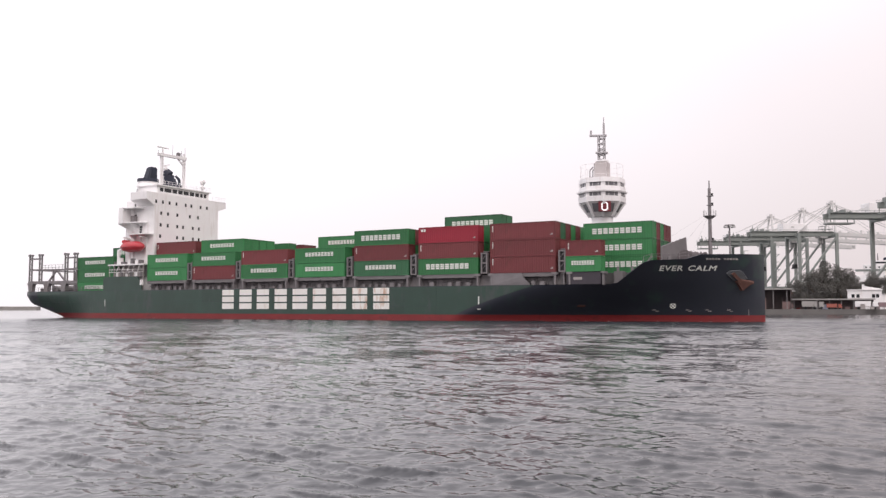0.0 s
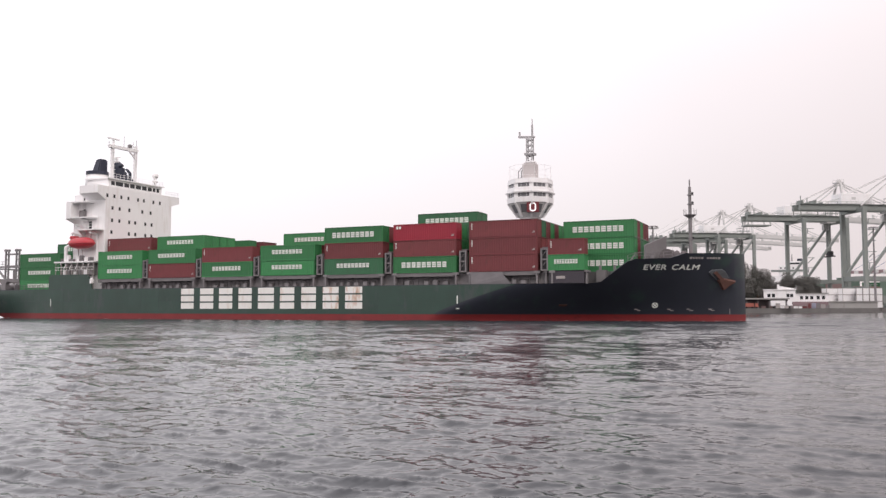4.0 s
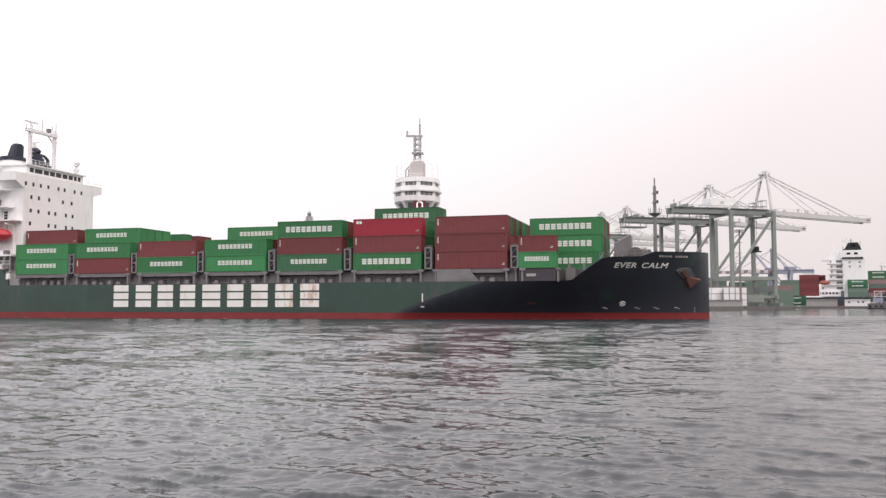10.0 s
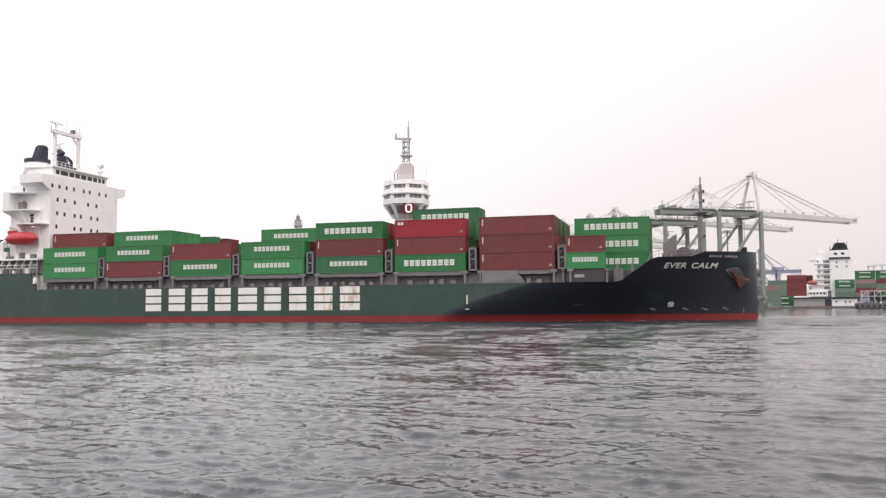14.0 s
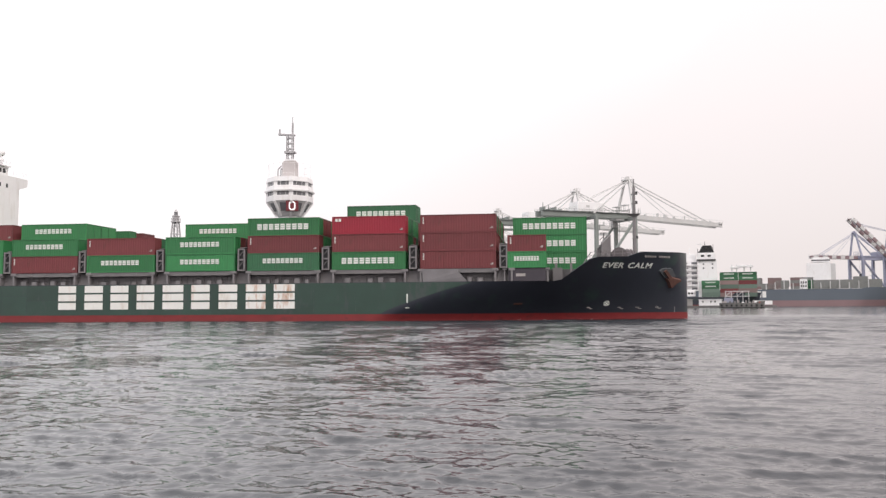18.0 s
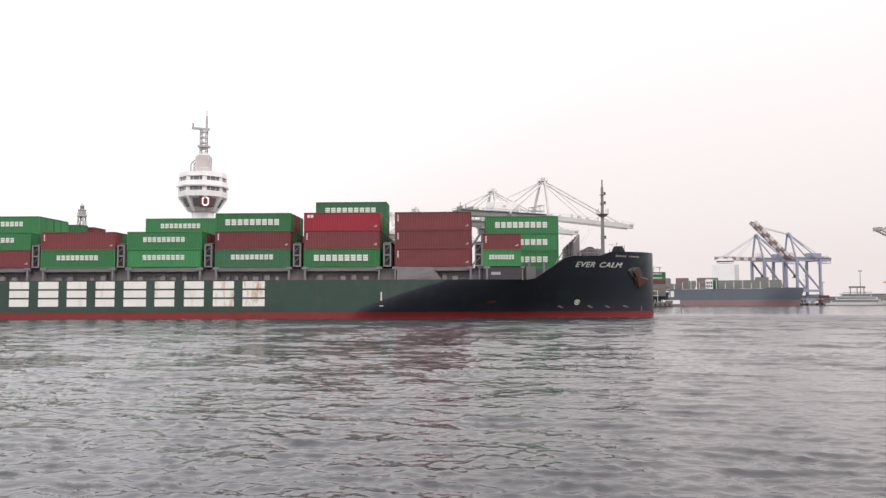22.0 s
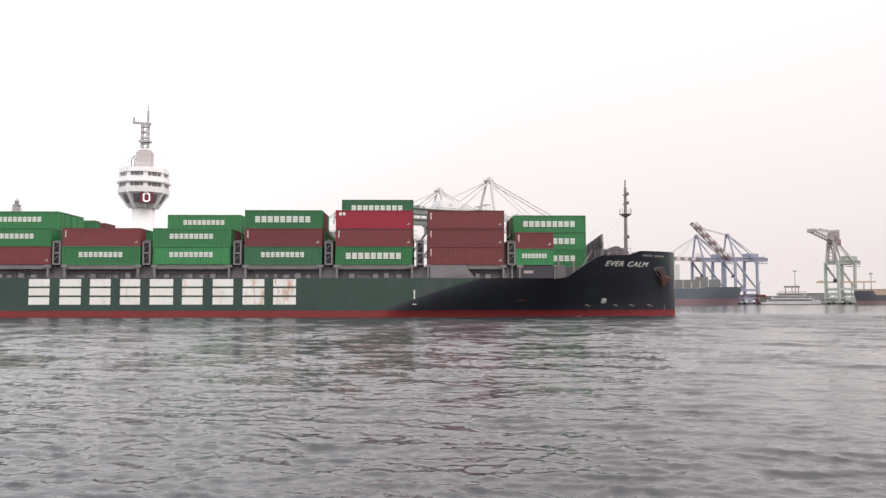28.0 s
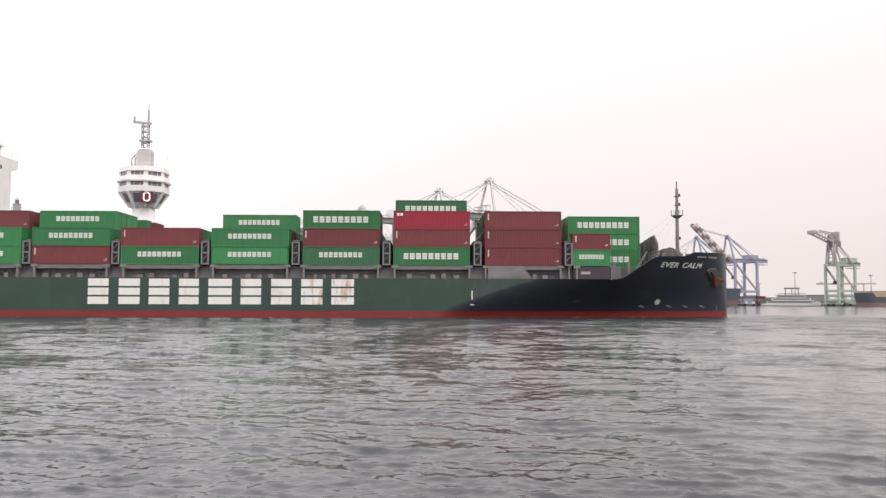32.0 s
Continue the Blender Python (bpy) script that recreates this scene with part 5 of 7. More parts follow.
    beam(bm, (-3.6, 0, Z(9.15)), (-2.0, 0, Z(9.45)), 0.3)
    box(bm, -4.9, -2.2, -0.8, 0.8, Z(8.48), Z(8.72))
    part("roof_frame", bm, STEEL_GREY, e)
    bm = bmesh.new()
    for k in range(12):
        a = k * math.pi / 6
        p = Vector((8.3 * math.cos(a), 8.3 * math.sin(a), Z(8.5)))
        beam(bm, p, p + Vector((0, 0, 5.2)), 0.1)
        q = Vector((8.3 * math.cos(a + math.pi / 6), 8.3 * math.sin(a + math.pi / 6), Z(8.5)))
        for k2 in (1.2, 5.2):
            beam(bm, p + Vector((0, 0, k2)), q + Vector((0, 0, k2)), 0.08)
    part("roof_railing", bm, WHITE, e)
    bm = bmesh.new()
    z0, z1 = Z(9.6), Z(11.36)
    for dx, dy in ((-1.1, -1), (1.1, -1), (1.1, 1), (-1.1, 1)):
        beam(bm, (dx, dy, z0), (dx, dy, z1), 0.35)
    for k in range(5):
        z = z0 + (z1 - z0) * (k + 0.5) / 5
        for a, b in (((-1.1, -1), (1.1, -1)), ((1.1, -1), (1.1, 1)), ((1.1, 1), (-1.1, 1)), ((-1.1, 1), (-1.1, -1))):
            beam(bm, (*a, z), (*b, z), 0.3)
            beam(bm, (*a, z - (z1 - z0) / 10), (*b, z + (z1 - z0) / 10), 0.16)
    part("lattice_mast", bm, TOWER_STEEL, e, "grey lattice mast")
    part("mast_platform", made(box, -1.9, 2.1, -1.6, 1.6, Z(10.2), Z(10.32)), TOWER_STEEL, e)
    bm = bmesh.new()
    beam(bm, (-4.6, 0, Z(11.46)), (2.0, 0, Z(11.38)), 1.2, 0.7)
    part("radar_arm", bm, TOWER_STEEL, e)
    part("radar_drum", made(tube, (-4.2, 0, Z(11.46)), (-4.2, 0, Z(11.8)), 0.4, 8), TOWER_STEEL, e)
    part("top_mast", made(tube, (1.0, 0, Z(11.36)), (1.0, 0, Z(12.2)), 0.45, 8, 0.4), TOWER_STEEL, e)
    part("top_aerial", made(tube, (1.0, 0, Z(12.2)), (1.0, 0, Z(12.6)), 0.2, 6), TOWER_STEEL, e)
    # the figure panel, facing the water
    face = Vector((-A(-18.24, 1).x, -A(-18.24, 1).y, 0)).normalized()
    right = Vector((-face.y, face.x, 0))
    turn = Matrix((right, Vector((0, 0, 1)), face)).transposed().to_4x4()
    c = face * 8.4 + right * 0.9 + Vector((0, 0, Z(6.57)))
    bm = bmesh.new()
    box(bm, -2.3, 2.3, -1.9, 1.9, -2.5, 0.0)
    panel = part("figure_panel", bm, SIGN_RED, e, "dark red panel with a lit white figure")
    panel.matrix_basis = Matrix.Translation(c) @ turn
    bm = bmesh.new()
    w, h, q = 1.0, 1.45, 0.5
    ring = [(-w + q, h), (w - q, h), (w, h - q), (w, -h + q), (w - q, -h), (-w + q, -h), (-w, -h + q), (-w, h - q)]
    for p0, p1 in zip(ring, ring[1:] + ring[:1]):
        beam(bm, (*p0, 0.06), (*p1, 0.06), 0.46, 0.12)
    for p0 in ring:
        box(bm, p0[0] - 0.19, p0[0] + 0.19, p0[1] - 0.19, p0[1] + 0.19, 0.01, 0.118)
    fig = part("figure", bm, GLOW_WHITE, panel, "lit white figure 0")


GLOW_WHITE = bpy.data.materials.new("lit_white")
GLOW_WHITE.use_nodes = True
GLOW_WHITE.node_tree.nodes["Principled BSDF"].inputs["Emission Color"].default_value = (1, 0.95, 0.95, 1)
GLOW_WHITE.node_tree.nodes["Principled BSDF"].inputs["Emission Strength"].default_value = 0.6
control_tower()


def beacon():
    e = thing("beacon_tower", Matrix.Translation(A(-25.53, 330, 1.7)), "slender grey lattice light tower with a lantern and gallery", "tower")
    for sx in (-1, 1):
        for sy in (-1, 1):
            part("leg", made(beam, (3.2 * sx, 3.2 * sy, 0), (0.85 * sx, 0.85 * sy, 32.6), 0.4), TOWER_STEEL, e)
    for k in range(8):
        z0, z1 = 32.0 * k / 8, 32.0 * (k + 1) / 8
        r0, r1 = 3.2 - 2.35 * z0 / 32.6, 3.2 - 2.35 * z1 / 32.6
        bm = bmesh.new()
        for (ax, ay), (bx, by) in (((-1, -1), (1, -1)), ((1, -1), (1, 1)), ((1, 1), (-1, 1)), ((-1, 1), (-1, -1))):
            beam(bm, (r0 * ax, r0 * ay, z0), (r1 * bx, r1 * by, z1), 0.16)
            beam(bm, (r1 * ax, r1 * ay, z1), (r1 * bx, r1 * by, z1), 0.2)
        part("bracing", bm, TOWER_STEEL, e)
    part("gallery_floor", made(tube, (0, 0, 32.4), (0, 0, 32.7), 1.75, 12), TOWER_STEEL, e)
    part("watch_room", made(tube, (0, 0, 32.7), (0, 0, 34.6), 1.3, 10), TOWER_STEEL, e)
    bm = bmesh.new()
    for k in range(10):
        a, b = k * math.pi / 5, (k + 1) * math.pi / 5
        p, q = Vector((1.7 * math.cos(a), 1.7 * math.sin(a), 32.7)), Vector((1.7 * math.cos(b), 1.7 * math.sin(b), 32.7))
        beam(bm, p, p + Vector((0, 0, 1.1)), 0.08)
        beam(bm, p + Vector((0, 0, 1.1)), q + Vector((0, 0, 1.1)), 0.08)
    part("gallery_railing", bm, TOWER_STEEL, e)
    part("room_roof", made(tube, (0, 0, 34.6), (0, 0, 34.85), 1.5, 12), TOWER_STEEL, e)
    part("lantern", made(tube, (0, 0, 34.85), (0, 0, 36.2), 0.75, 12, 0.7), GLASS_PALE, e)
    part("cap", made(tube, (0, 0, 36.2), (0, 0, 37.3), 0.85, 10, 0.12), TOWER_STEEL, e)


beacon()


def folded_boom(e, girder, apex, mat, frame_mat):
    """An inner boom hauled upright and a lattice nose that leans out over the water from its head."""
    top = apex - 8
    for y in (-3.5, 3.5):
        part("boom_girder", made(beam, (1.5, y, girder + 1.5), (-1.0, y, top), 1.8, 2.2), mat, e)
        part("boom_strut", made(beam, (-9, y, girder + 2), (-3, y, top - 2), 1.1), frame_mat, e)
        a, b = Vector((-2, y, top + 1)), Vector((26, y, apex + 2.5))
        part("nose_chord", made(beam, a, b, 1.3, 1.6), mat, e)
        part("nose_chord", made(beam, (-6, y, apex + 2), (20, y, apex + 4.6), 0.9), mat, e)
        bm = bmesh.new()
        for k in range(7):
            beam(bm, a.lerp(b, k / 8), Vector((-6, y, apex + 2)).lerp(Vector((20, y, apex + 4.6)), (k + 0.5) / 7), 0.5)
        part("nose_lattice", bm, mat, e)
    for k in range(6):
        z = girder + 4 + k * (top - girder - 4) / 5
        part("boom_tie", made(beam, (0.5, -3.5, z), (0.5, 3.5, z), 0.7), mat, e)
    part("hoist_house", made(bevel_box, -9, 0, -4.5, 4.5, top - 2.5, top + 3.0, 0.3), CRANE_RED, e)
    part("boom_head", made(bevel_box, -8, -5, -4, 4, top + 2, apex + 4.5, 0.3), mat, e)
    part("nose_tip", made(bevel_box, 23, 28, -4.0, 4.0, apex + 1.0, apex + 4.6, 0.3), mat, e)


def crane(where, turn, mat, boom_mat, gauge=23.5, span=17.0, girder=45.0, apex=66.0, back=28.0, reach=60.0, raised=0.0, label="", house=True, stout=1.0, spread=2.6, fold=False):
    """A ship-to-shore gantry crane. Origin under the waterside legs, x out over the water, y along the quay."""
    e = thing("gantry_crane", Matrix.Translation(where) @ pose(0, 0, 0, 0, 0, turn), label, "crane", "container cranes")
    g, s = gauge, span / 2
    for x in (0, -g):
        for y in (-s, s):
            part("leg", made(beam, (x, y, 1.5), (x, y, girder + 1.5), 1.75 * stout, 1.5 * stout), mat, e)
            bm = bmesh.new()
            box(bm, x - 1.0, x + 1.0, y - 4.5, y + 4.5, 0, 1.6)
            part("bogie", bm, mat, e)
    for x in (0, -g):
        part("sill_beam", made(beam, (x, -s - 2, 4.5), (x, s + 2, 4.5), 1.4, 1.8), mat, e)
        part("portal_beam", made(beam, (x, -s, girder), (x, s, girder), 1.5, 1.8), mat, e)
    # lower frames between the legs
    for x in (0, -g):
        part("lower_tie", made(beam, (x, -s, 8.4), (x, s, 8.4), 1.0, 2.6), mat, e)
        part("cross_tie", made(beam, (x, -s, 13.6), (x, s, 13.6), 1.2, 2.0), mat, e)
        for sg in (-1, 1):
            part("lower_strut", made(beam, (x, sg * s, 9.0), (x, sg * 1.5, 4.6), 0.6), mat, e)
    for y in (-s, s):
        part("equipment_box", made(bevel_box, -g * 0.7, -g * 0.3, y - 1.3, y + 1.3, 1.8, 5.6, 0.2), mat, e)
        part("low_beam", made(beam, (-g, y, 4.6), (0, y, 4.6), 1.1, 1.3), mat, e)
    for y in (-s, s):
        part("portal_tie", made(beam, (-g, y, 13.5), (0, y, 13.5), 1.3 * stout, 1.8 * stout), mat, e)
        part("brace", made(beam, (-g, y, 14.0), (0, y, girder - 1), 1.05 * stout), mat, e)
    for y in (-3.0, 3.0):
        part("main_girder", made(beam, (-g - back, y, girder + 1.5), (1.5, y, girder + 1.5), 1.4, 2.8 * stout), mat, e)
    bm = bmesh.new()
    for x in np.arange(-g - back, 1, 4.5):
        beam(bm, (x, -3, girder + 2.6), (x, 3, girder + 2.6), 0.4)
        for y in (-4.2, 4.2):
            beam(bm, (x, y, girder + 2.8), (x, y, girder + 4.0), 0.12)
    for y in (-4.2, 4.2):
        beam(bm, (-g - back, y, girder + 4.0), (0, y, girder + 4.0), 0.12)
        beam(bm, (-g - back, y, girder + 2.8), (0, y, girder + 2.8), 0.9, 0.15)
    part("walkway", bm, mat, e)
    for k in range(4):
        x = -g - back + 1.5 + 3.2 * k
        bm = bmesh.new()
        bevel_box(bm, x, x + 1.0, -2.4, 2.4, girder + 2.9, girder + 2.9 + (1.9 if k % 2 == 0 else 1.0), 0.15)
        beam(bm, (x + 0.8, 0, girder + 4), (x + 0.8, 0, girder + 7 - k), 0.3)
        part("rope_sheave", bm, mat, e)
    part("under_platform", made(box, -g - back, -g - back + 13, -3.4, 3.4, girder - 2.6, girder - 2.0), mat, e)
    for x in (-g - back + 0.5, -g - back + 12.5):
        for y in (-3.2, 3.2):
            part("hanger", made(beam, (x, y, girder - 2.4), (x, y, girder + 0.4), 0.3), mat, e)
    # boom
    hinge = Vector((1.5, 0, girder + 1.5))
    c, sn = math.cos(radians(raised)), math.sin(radians(raised))
    P = lambda d, y, up=0.0: hinge + Vector((d * c - up * sn, y, d * sn + up * c))
    for y in (-spread, spread) if not fold else ():
        n = 10
        for i in range(n if boom_mat[0] is not boom_mat[1] else 1):
            k = n if boom_mat[0] is not boom_mat[1] else 1
            part("boom_girder", made(beam, P(reach * i / k, y), P(reach * (i + 1) / k, y), 1.2 * stout, 2.2 * stout), boom_mat[i % 2], e)
    if fold:
        folded_boom(e, girder, apex, boom_mat[0], mat)
    else:
        bm = bmesh.new()
        for i in range(14):
            beam(bm, P(reach * i / 13, -spread), P(reach * i / 13, spread), 0.4)
            for y in (-3.6, 3.6):
                beam(bm, P(reach * i / 13, y, 1.2), P(reach * i / 13, y, 2.3), 0.12)
        for y in (-3.6, 3.6):
            beam(bm, P(0, y, 2.3), P(reach, y, 2.3), 0.12)
        part("boom_walkway", bm, boom_mat[0], e)
        part("boom_tip_platform", made(beam, P(reach - 1.5, -4, 1.0), P(reach - 1.5, 4, 1.0), 2.0, 1.0), boom_mat[0], e)
    # A-frame and stays
    frame_mat = mat if boom_mat[0] is not boom_mat[1] else boom_mat[0]
    top = Vector((1.5, 0, apex))
    for y in (-1, 1):
        part("a_frame_leg", made(beam, (0, y * (s - 1), girder + 2), (1.5, y * 1.8, apex), 1.0 * stout), frame_mat, e)
        part("a_frame_back", made(beam, (-g, y * (s - 2), girder + 2), (1.5, y * 1.8, apex - 0.5), 0.6 * stout), frame_mat, e)
        part("back_stay", made(beam, (-g - back * 0.55, y * 2.5, girder + 2.5), (1.5, y * 1.6, apex - 0.3), 0.3 * stout), frame_mat, e)
        for k in (0.5, 0.86):
            if not fold and (raised < 10 or k > 0.6):
                part("fore_stay", made(beam, top + Vector((0, y * 1.6, -0.3)), P(reach * k, y * 2.5, 0.8), 0.42 if k > 0.8 else 0.22), frame_mat, e)
    bm = bmesh.new()
    bevel_box(bm, -0.6, 3.4, -2.2, 2.2, apex - 0.5, apex + 0.3, 0.15)
    for p in ((-0.4, -2.0), (3.2, -2.0), (3.2, 2.0), (-0.4, 2.0)):
        beam(bm, (*p, apex + 0.3), (*p, apex + 1.6), 0.12)
    for y in (-2.0, 2.0):
        beam(bm, (-0.4, y, apex + 1.6), (3.2, y, apex + 1.6), 0.1)
        tube(bm, (1.5, y * 0.5 - 0.2, apex + 0.9), (1.5, y * 0.5 + 0.2, apex + 0.9), 0.9, 10)
    part("apex_platform", bm, frame_mat, e)
    if not fold:
        # rope winch frames by the hinge and small gear along the boom's walkway
        for k, x in enumerate((-6.0, -1.5)):
            bm = bmesh.new()
            for dx in (0, 2.2):
                for y in (-2.2, 2.2):
                    beam(bm, (x + dx, y, girder + 2.8), (x + dx, y, girder + 6.4 + 1.2 * k), 0.2)
            for z in (4.6, 6.3 + 1.2 * k):
                box(bm, x - 0.3, x + 2.5, -2.5, 2.5, girder + z, girder + z + 0.25)
            part("winch_frame", bm, frame_mat, e)
        rb = random.Random(int(reach * 7 + girder))
        for k in range(9):
            d0 = reach * (0.08 + 0.1 * k) + rb.uniform(-1.5, 1.5)
            part("boom_fitting", made(beam, P(d0, -2.2, 1.0), P(d0, -2.2, 1.6 + 1.6 * rb.random()), 0.5 + 0.9 * rb.random()), frame_mat, e)
    if house:
        hb = part("machinery_house", made(bevel_box, -g - 8, -g + 7.5, -4.2, 4.2, girder + 3.0, girder + 8.0, 0.25), WHITE if stout < 1.2 else mat, e)
        part("vent", made(box, -g - 3, -g - 1, -4.3, -4.1, girder + 5, girder + 6.2), CRANE_PALE, hb)
    bm = bmesh.new()
    box(bm, -3 - g * 0.2, 2 - g * 0.2, -3.2, 3.2, girder - 0.8, girder + 0.2)
    bevel_box(bm, -1 - g * 0.2, 2 - g * 0.2, 2.8, 5.2, girder - 4.0, girder - 0.8, 0.2)
    part("trolley_cab", bm, boom_mat[0], e)
    bm = bmesh.new()
    for y in (-1.5, 1.5):
        tube(bm, (-g * 0.2, y, girder - 0.8), (-g * 0.2, y, girder - 17), 0.08, 4)
    box(bm, -0.6 - g * 0.2, 0.6 - g * 0.2, -4.2, 4.2, girder - 18.4, girder - 17.8)
    bevel_box(bm, -1.1 - g * 0.2, 1.1 - g * 0.2, -1.8, 1.8, girder - 17.8, girder - 15.4, 0.15)
    part("spreader", bm, DARK, e)
    x, y = -g, -s
    for k in range(7):
        z = 8 + k * 5
        bm = bmesh.new()
        beam(bm, (x + 1, y - 1.2, z), (x + (4 if k % 2 else 1.2), y - 1.2, z + 2.6), 0.3)
        box(bm, x + 0.8, x + 4.2, y - 2, y - 0.8, z + 2.5, z + 2.7)
        part("stair_flight", bm, mat, e)
    return e


PAIR = (CRANE_PALE, CRANE_PALE)
lab = "pale green ship-to-shore gantry crane with its boom lowered"
for az, d in ((4.33, 450), (0.93, 490), (-4.30, 582), (-5.95, 616), (-7.80, 650)):
    crane(A(az, d, 1.7), 31.0, CRANE_GREEN, PAIR, raised=-2.6, label=lab)
BOOM = (CRANE_RED, CRANE_PALE)
crane(A(18.18, 990, 1.8), 180 - 18 + 45, CRANE_BLUE, BOOM, girder=47, apex=75, reach=57, back=22, gauge=32, span=18, stout=1.5, spread=3.2, label="blue gantry crane with a lowered red and white boom")
crane(A(20.08, 960, 1.8), 180 - 20 + 45, CRANE_BLUE, BOOM, girder=45.5, apex=73, reach=61, raised=37.5, back=22, gauge=32, span=18, stout=1.35, spread=3.3, label="blue gantry crane with its red and white boom raised")
crane(A(26.1, 930, 1.8), 180 - 25.5 + 48, CRANE_MINT, (BOOM_GREY, BOOM_GREY), girder=39, apex=68.5, back=13, gauge=23, span=15.5, stout=1.35, fold=True, label="pale mint gantry crane with its boom folded up")
crane(A(31.2, 960, 1.8), 180 - 25.5 + 48, CRANE_MINT, (BOOM_GREY, BOOM_GREY), girder=39, apex=70, back=16, gauge=28, span=18, stout=1.35, fold=True, label="pale mint gantry crane with its boom folded up")
for az, d in ((4.85, 1300), (3.72, 1330)):
    crane(A(az, d, 1.8), 188, CRANE_BLUE, BOOM, girder=47, apex=80, reach=56, back=32, stout=1.7, label="distant blue gantry crane with a lowered red and white boom")


# ---- moored ships ----
def simple_hull(e, length, beam_w, depth, boot, top_mat, boot_mat, bow_rise=3.0, ox=0.0):
    """A moored ship's hull: bow towards +x, origin amidships at the waterline."""
    def strip(z0, z1, rise):
        bm = bmesh.new()
        for sgn in (-1, 1):
            cols = []
            for i in range(41):
                x = -length / 2 + length * i / 40
                u = max(0, (x - length * 0.30) / (length * 0.2))
                v = max(0, (-length * 0.36 - x) / (length * 0.14))
                col = []
                for j in range(5):
                    z = z0 + (z1 + (rise if u > 0.15 else 0) - z0) * j / 4
                    flare = 1.2 + 0.1 * max(z, 0)
                    hbw = beam_w / 2 * (1 - u ** flare) * (1 - 0.25 * v * v)
                    col.append(bm.verts.new((ox + x + 0.02 * length * (z / depth) * u, sgn * max(hbw, 0.05), z)))
                cols.append(col)
            for a, b in zip(cols, cols[1:]):
                for j in range(4):
                    q = (a[j], b[j], b[j + 1], a[j + 1])
                    bm.faces.new(q if sgn < 0 else q[::-1])
            if sgn < 0:
                first = cols[0]
            else:
                for j in range(4):
                    bm.faces.new((first[j], first[j + 1], cols[0][j + 1], cols[0][j]))
        return bm
    part("hull_side", strip(boot, depth, bow_rise), top_mat, e, smooth=True)
    part("boot_topping", strip(-1.5, boot, 0), boot_mat, e, smooth=True)
    part("deck", made(box, ox - length * 0.49, ox + length * 0.36, -beam_w * 0.46, beam_w * 0.46, depth - 0.4, depth - 0.05), DECK_GREY, e)


def bridge_block(e, x0, x1, half, z0, z1, mat=WHITE):
    part("accommodation_block", made(bevel_box, x0, x1, -half, half, z0, z1, 0.15), mat, e)
    part("bridge_wing", made(bevel_box, x0 + 2, x1 + 0.5, -half - 5, half + 5, z1, z1 + 1.3, 0.1), mat, e)
    part("wheelhouse", made(bevel_box, x0 + 2, x1, -half + 1, half - 1, z1 + 1.2, z1 + 4, 0.1), mat, e)
    part("wheelhouse_glazing", made(box, x0 + 1.9, x1 + 0.1, -half + 0.8, half - 0.8, z1 + 2.2, z1 + 3.2), GLASS_DARK, e)
    z = z0 + 2
    while z < z1 - 1:
        for y in np.arange(-half + 1.5, half - 1, 2.6):
            part("window", made(box, x1 - 0.03, x1 + 0.06, y, y + 0.8, z, z + 0.9), GLASS_DARK, e)
        for x in np.arange(x0 + 1.5, x1 - 1, 2.6):
            part("window", made(box, x, x + 0.8, -half - 0.06, -half + 0.03, z, z + 0.9), GLASS_DARK, e)
        z += 2.9
    part("mast", made(tube, (x1 - 4, 0, z1 + 4), (x1 - 4, 0, z1 + 12), 0.5, 8, 0.2), mat, e)
    part("radar_scanner", made(beam, (x1 - 4, -2.5, z1 + 9), (x1 - 4, 2.5, z1 + 9), 0.5), mat, e)


# the last three tones have distance haze mixed into their colour
FAR_COLOURS = {"green": GREEN_BOX, "teal": TEAL_BOX, "brown": BROWN_BOX, "red": RED_BOX, "grey": GREY_BOX, "white": WHITE, "hazed_teal": HAZED_TEAL, "hazed_brown": HAZED_BROWN, "hazed_grey": HAZED_GREY}
for colour in ("grey", "white", "hazed_teal", "hazed_brown", "hazed_grey"):
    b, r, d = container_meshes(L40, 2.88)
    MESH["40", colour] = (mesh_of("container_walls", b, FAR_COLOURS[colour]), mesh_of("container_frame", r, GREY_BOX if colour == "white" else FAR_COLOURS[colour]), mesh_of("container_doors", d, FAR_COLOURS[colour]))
WORDS.update(hazed_grey="haze-paled grey", hazed_brown="haze-paled brown", hazed_teal="haze-paled green", grey="pale grey", white="white")


def far_container(m, colour):
    ob = new("shipping_container", MESH["40", colour][0])
    ob.matrix_basis = m
    tagged(ob, f"{WORDS[colour]} steel container stacked at the far terminal", "container", "far containers")
    for k, nm in ((1, "frame"), (2, "door_end")):
        o = new(nm, MESH["40", colour][k])
        o.parent = ob
    if colour in ("green", "teal"):
        o = new("lettering", MESH["40", "text"])
        o.parent = ob
    return ob


def joined_stack(name, m, boxes, label):
    """Far-off stacks too many to count: one object, all its containers joined."""
    keys = list(FAR_COLOURS)
    bm = bmesh.new()
    for x, y, z, colour in boxes:
        for k in (0, 1):
            n = len(bm.verts)
            f = len(bm.faces)
            bm.from_mesh(MESH["40", colour][k])
            bm.verts.ensure_lookup_table()
            bm.faces.ensure_lookup_table()
            for v in bm.verts[n:]:
                v.co += Vector((x, y, z))
            for face in bm.faces[f:]:
                face.material_index = keys.index(colour)
    me = bpy.data.meshes.new(name)
    bm.to_mesh(me)
    bm.free()
    for c in keys:
        me.materials.append(FAR_COLOURS[c])
    ob = new(name, me)
    ob.matrix_basis = m
    return tagged(ob, label, "containers", kind="stuff")


inner = joined_stack("inner_containers", Matrix.Translation(SHIP_BASE), INNER, "green and brown containers deep in the deck stacks")
aboard(inner)


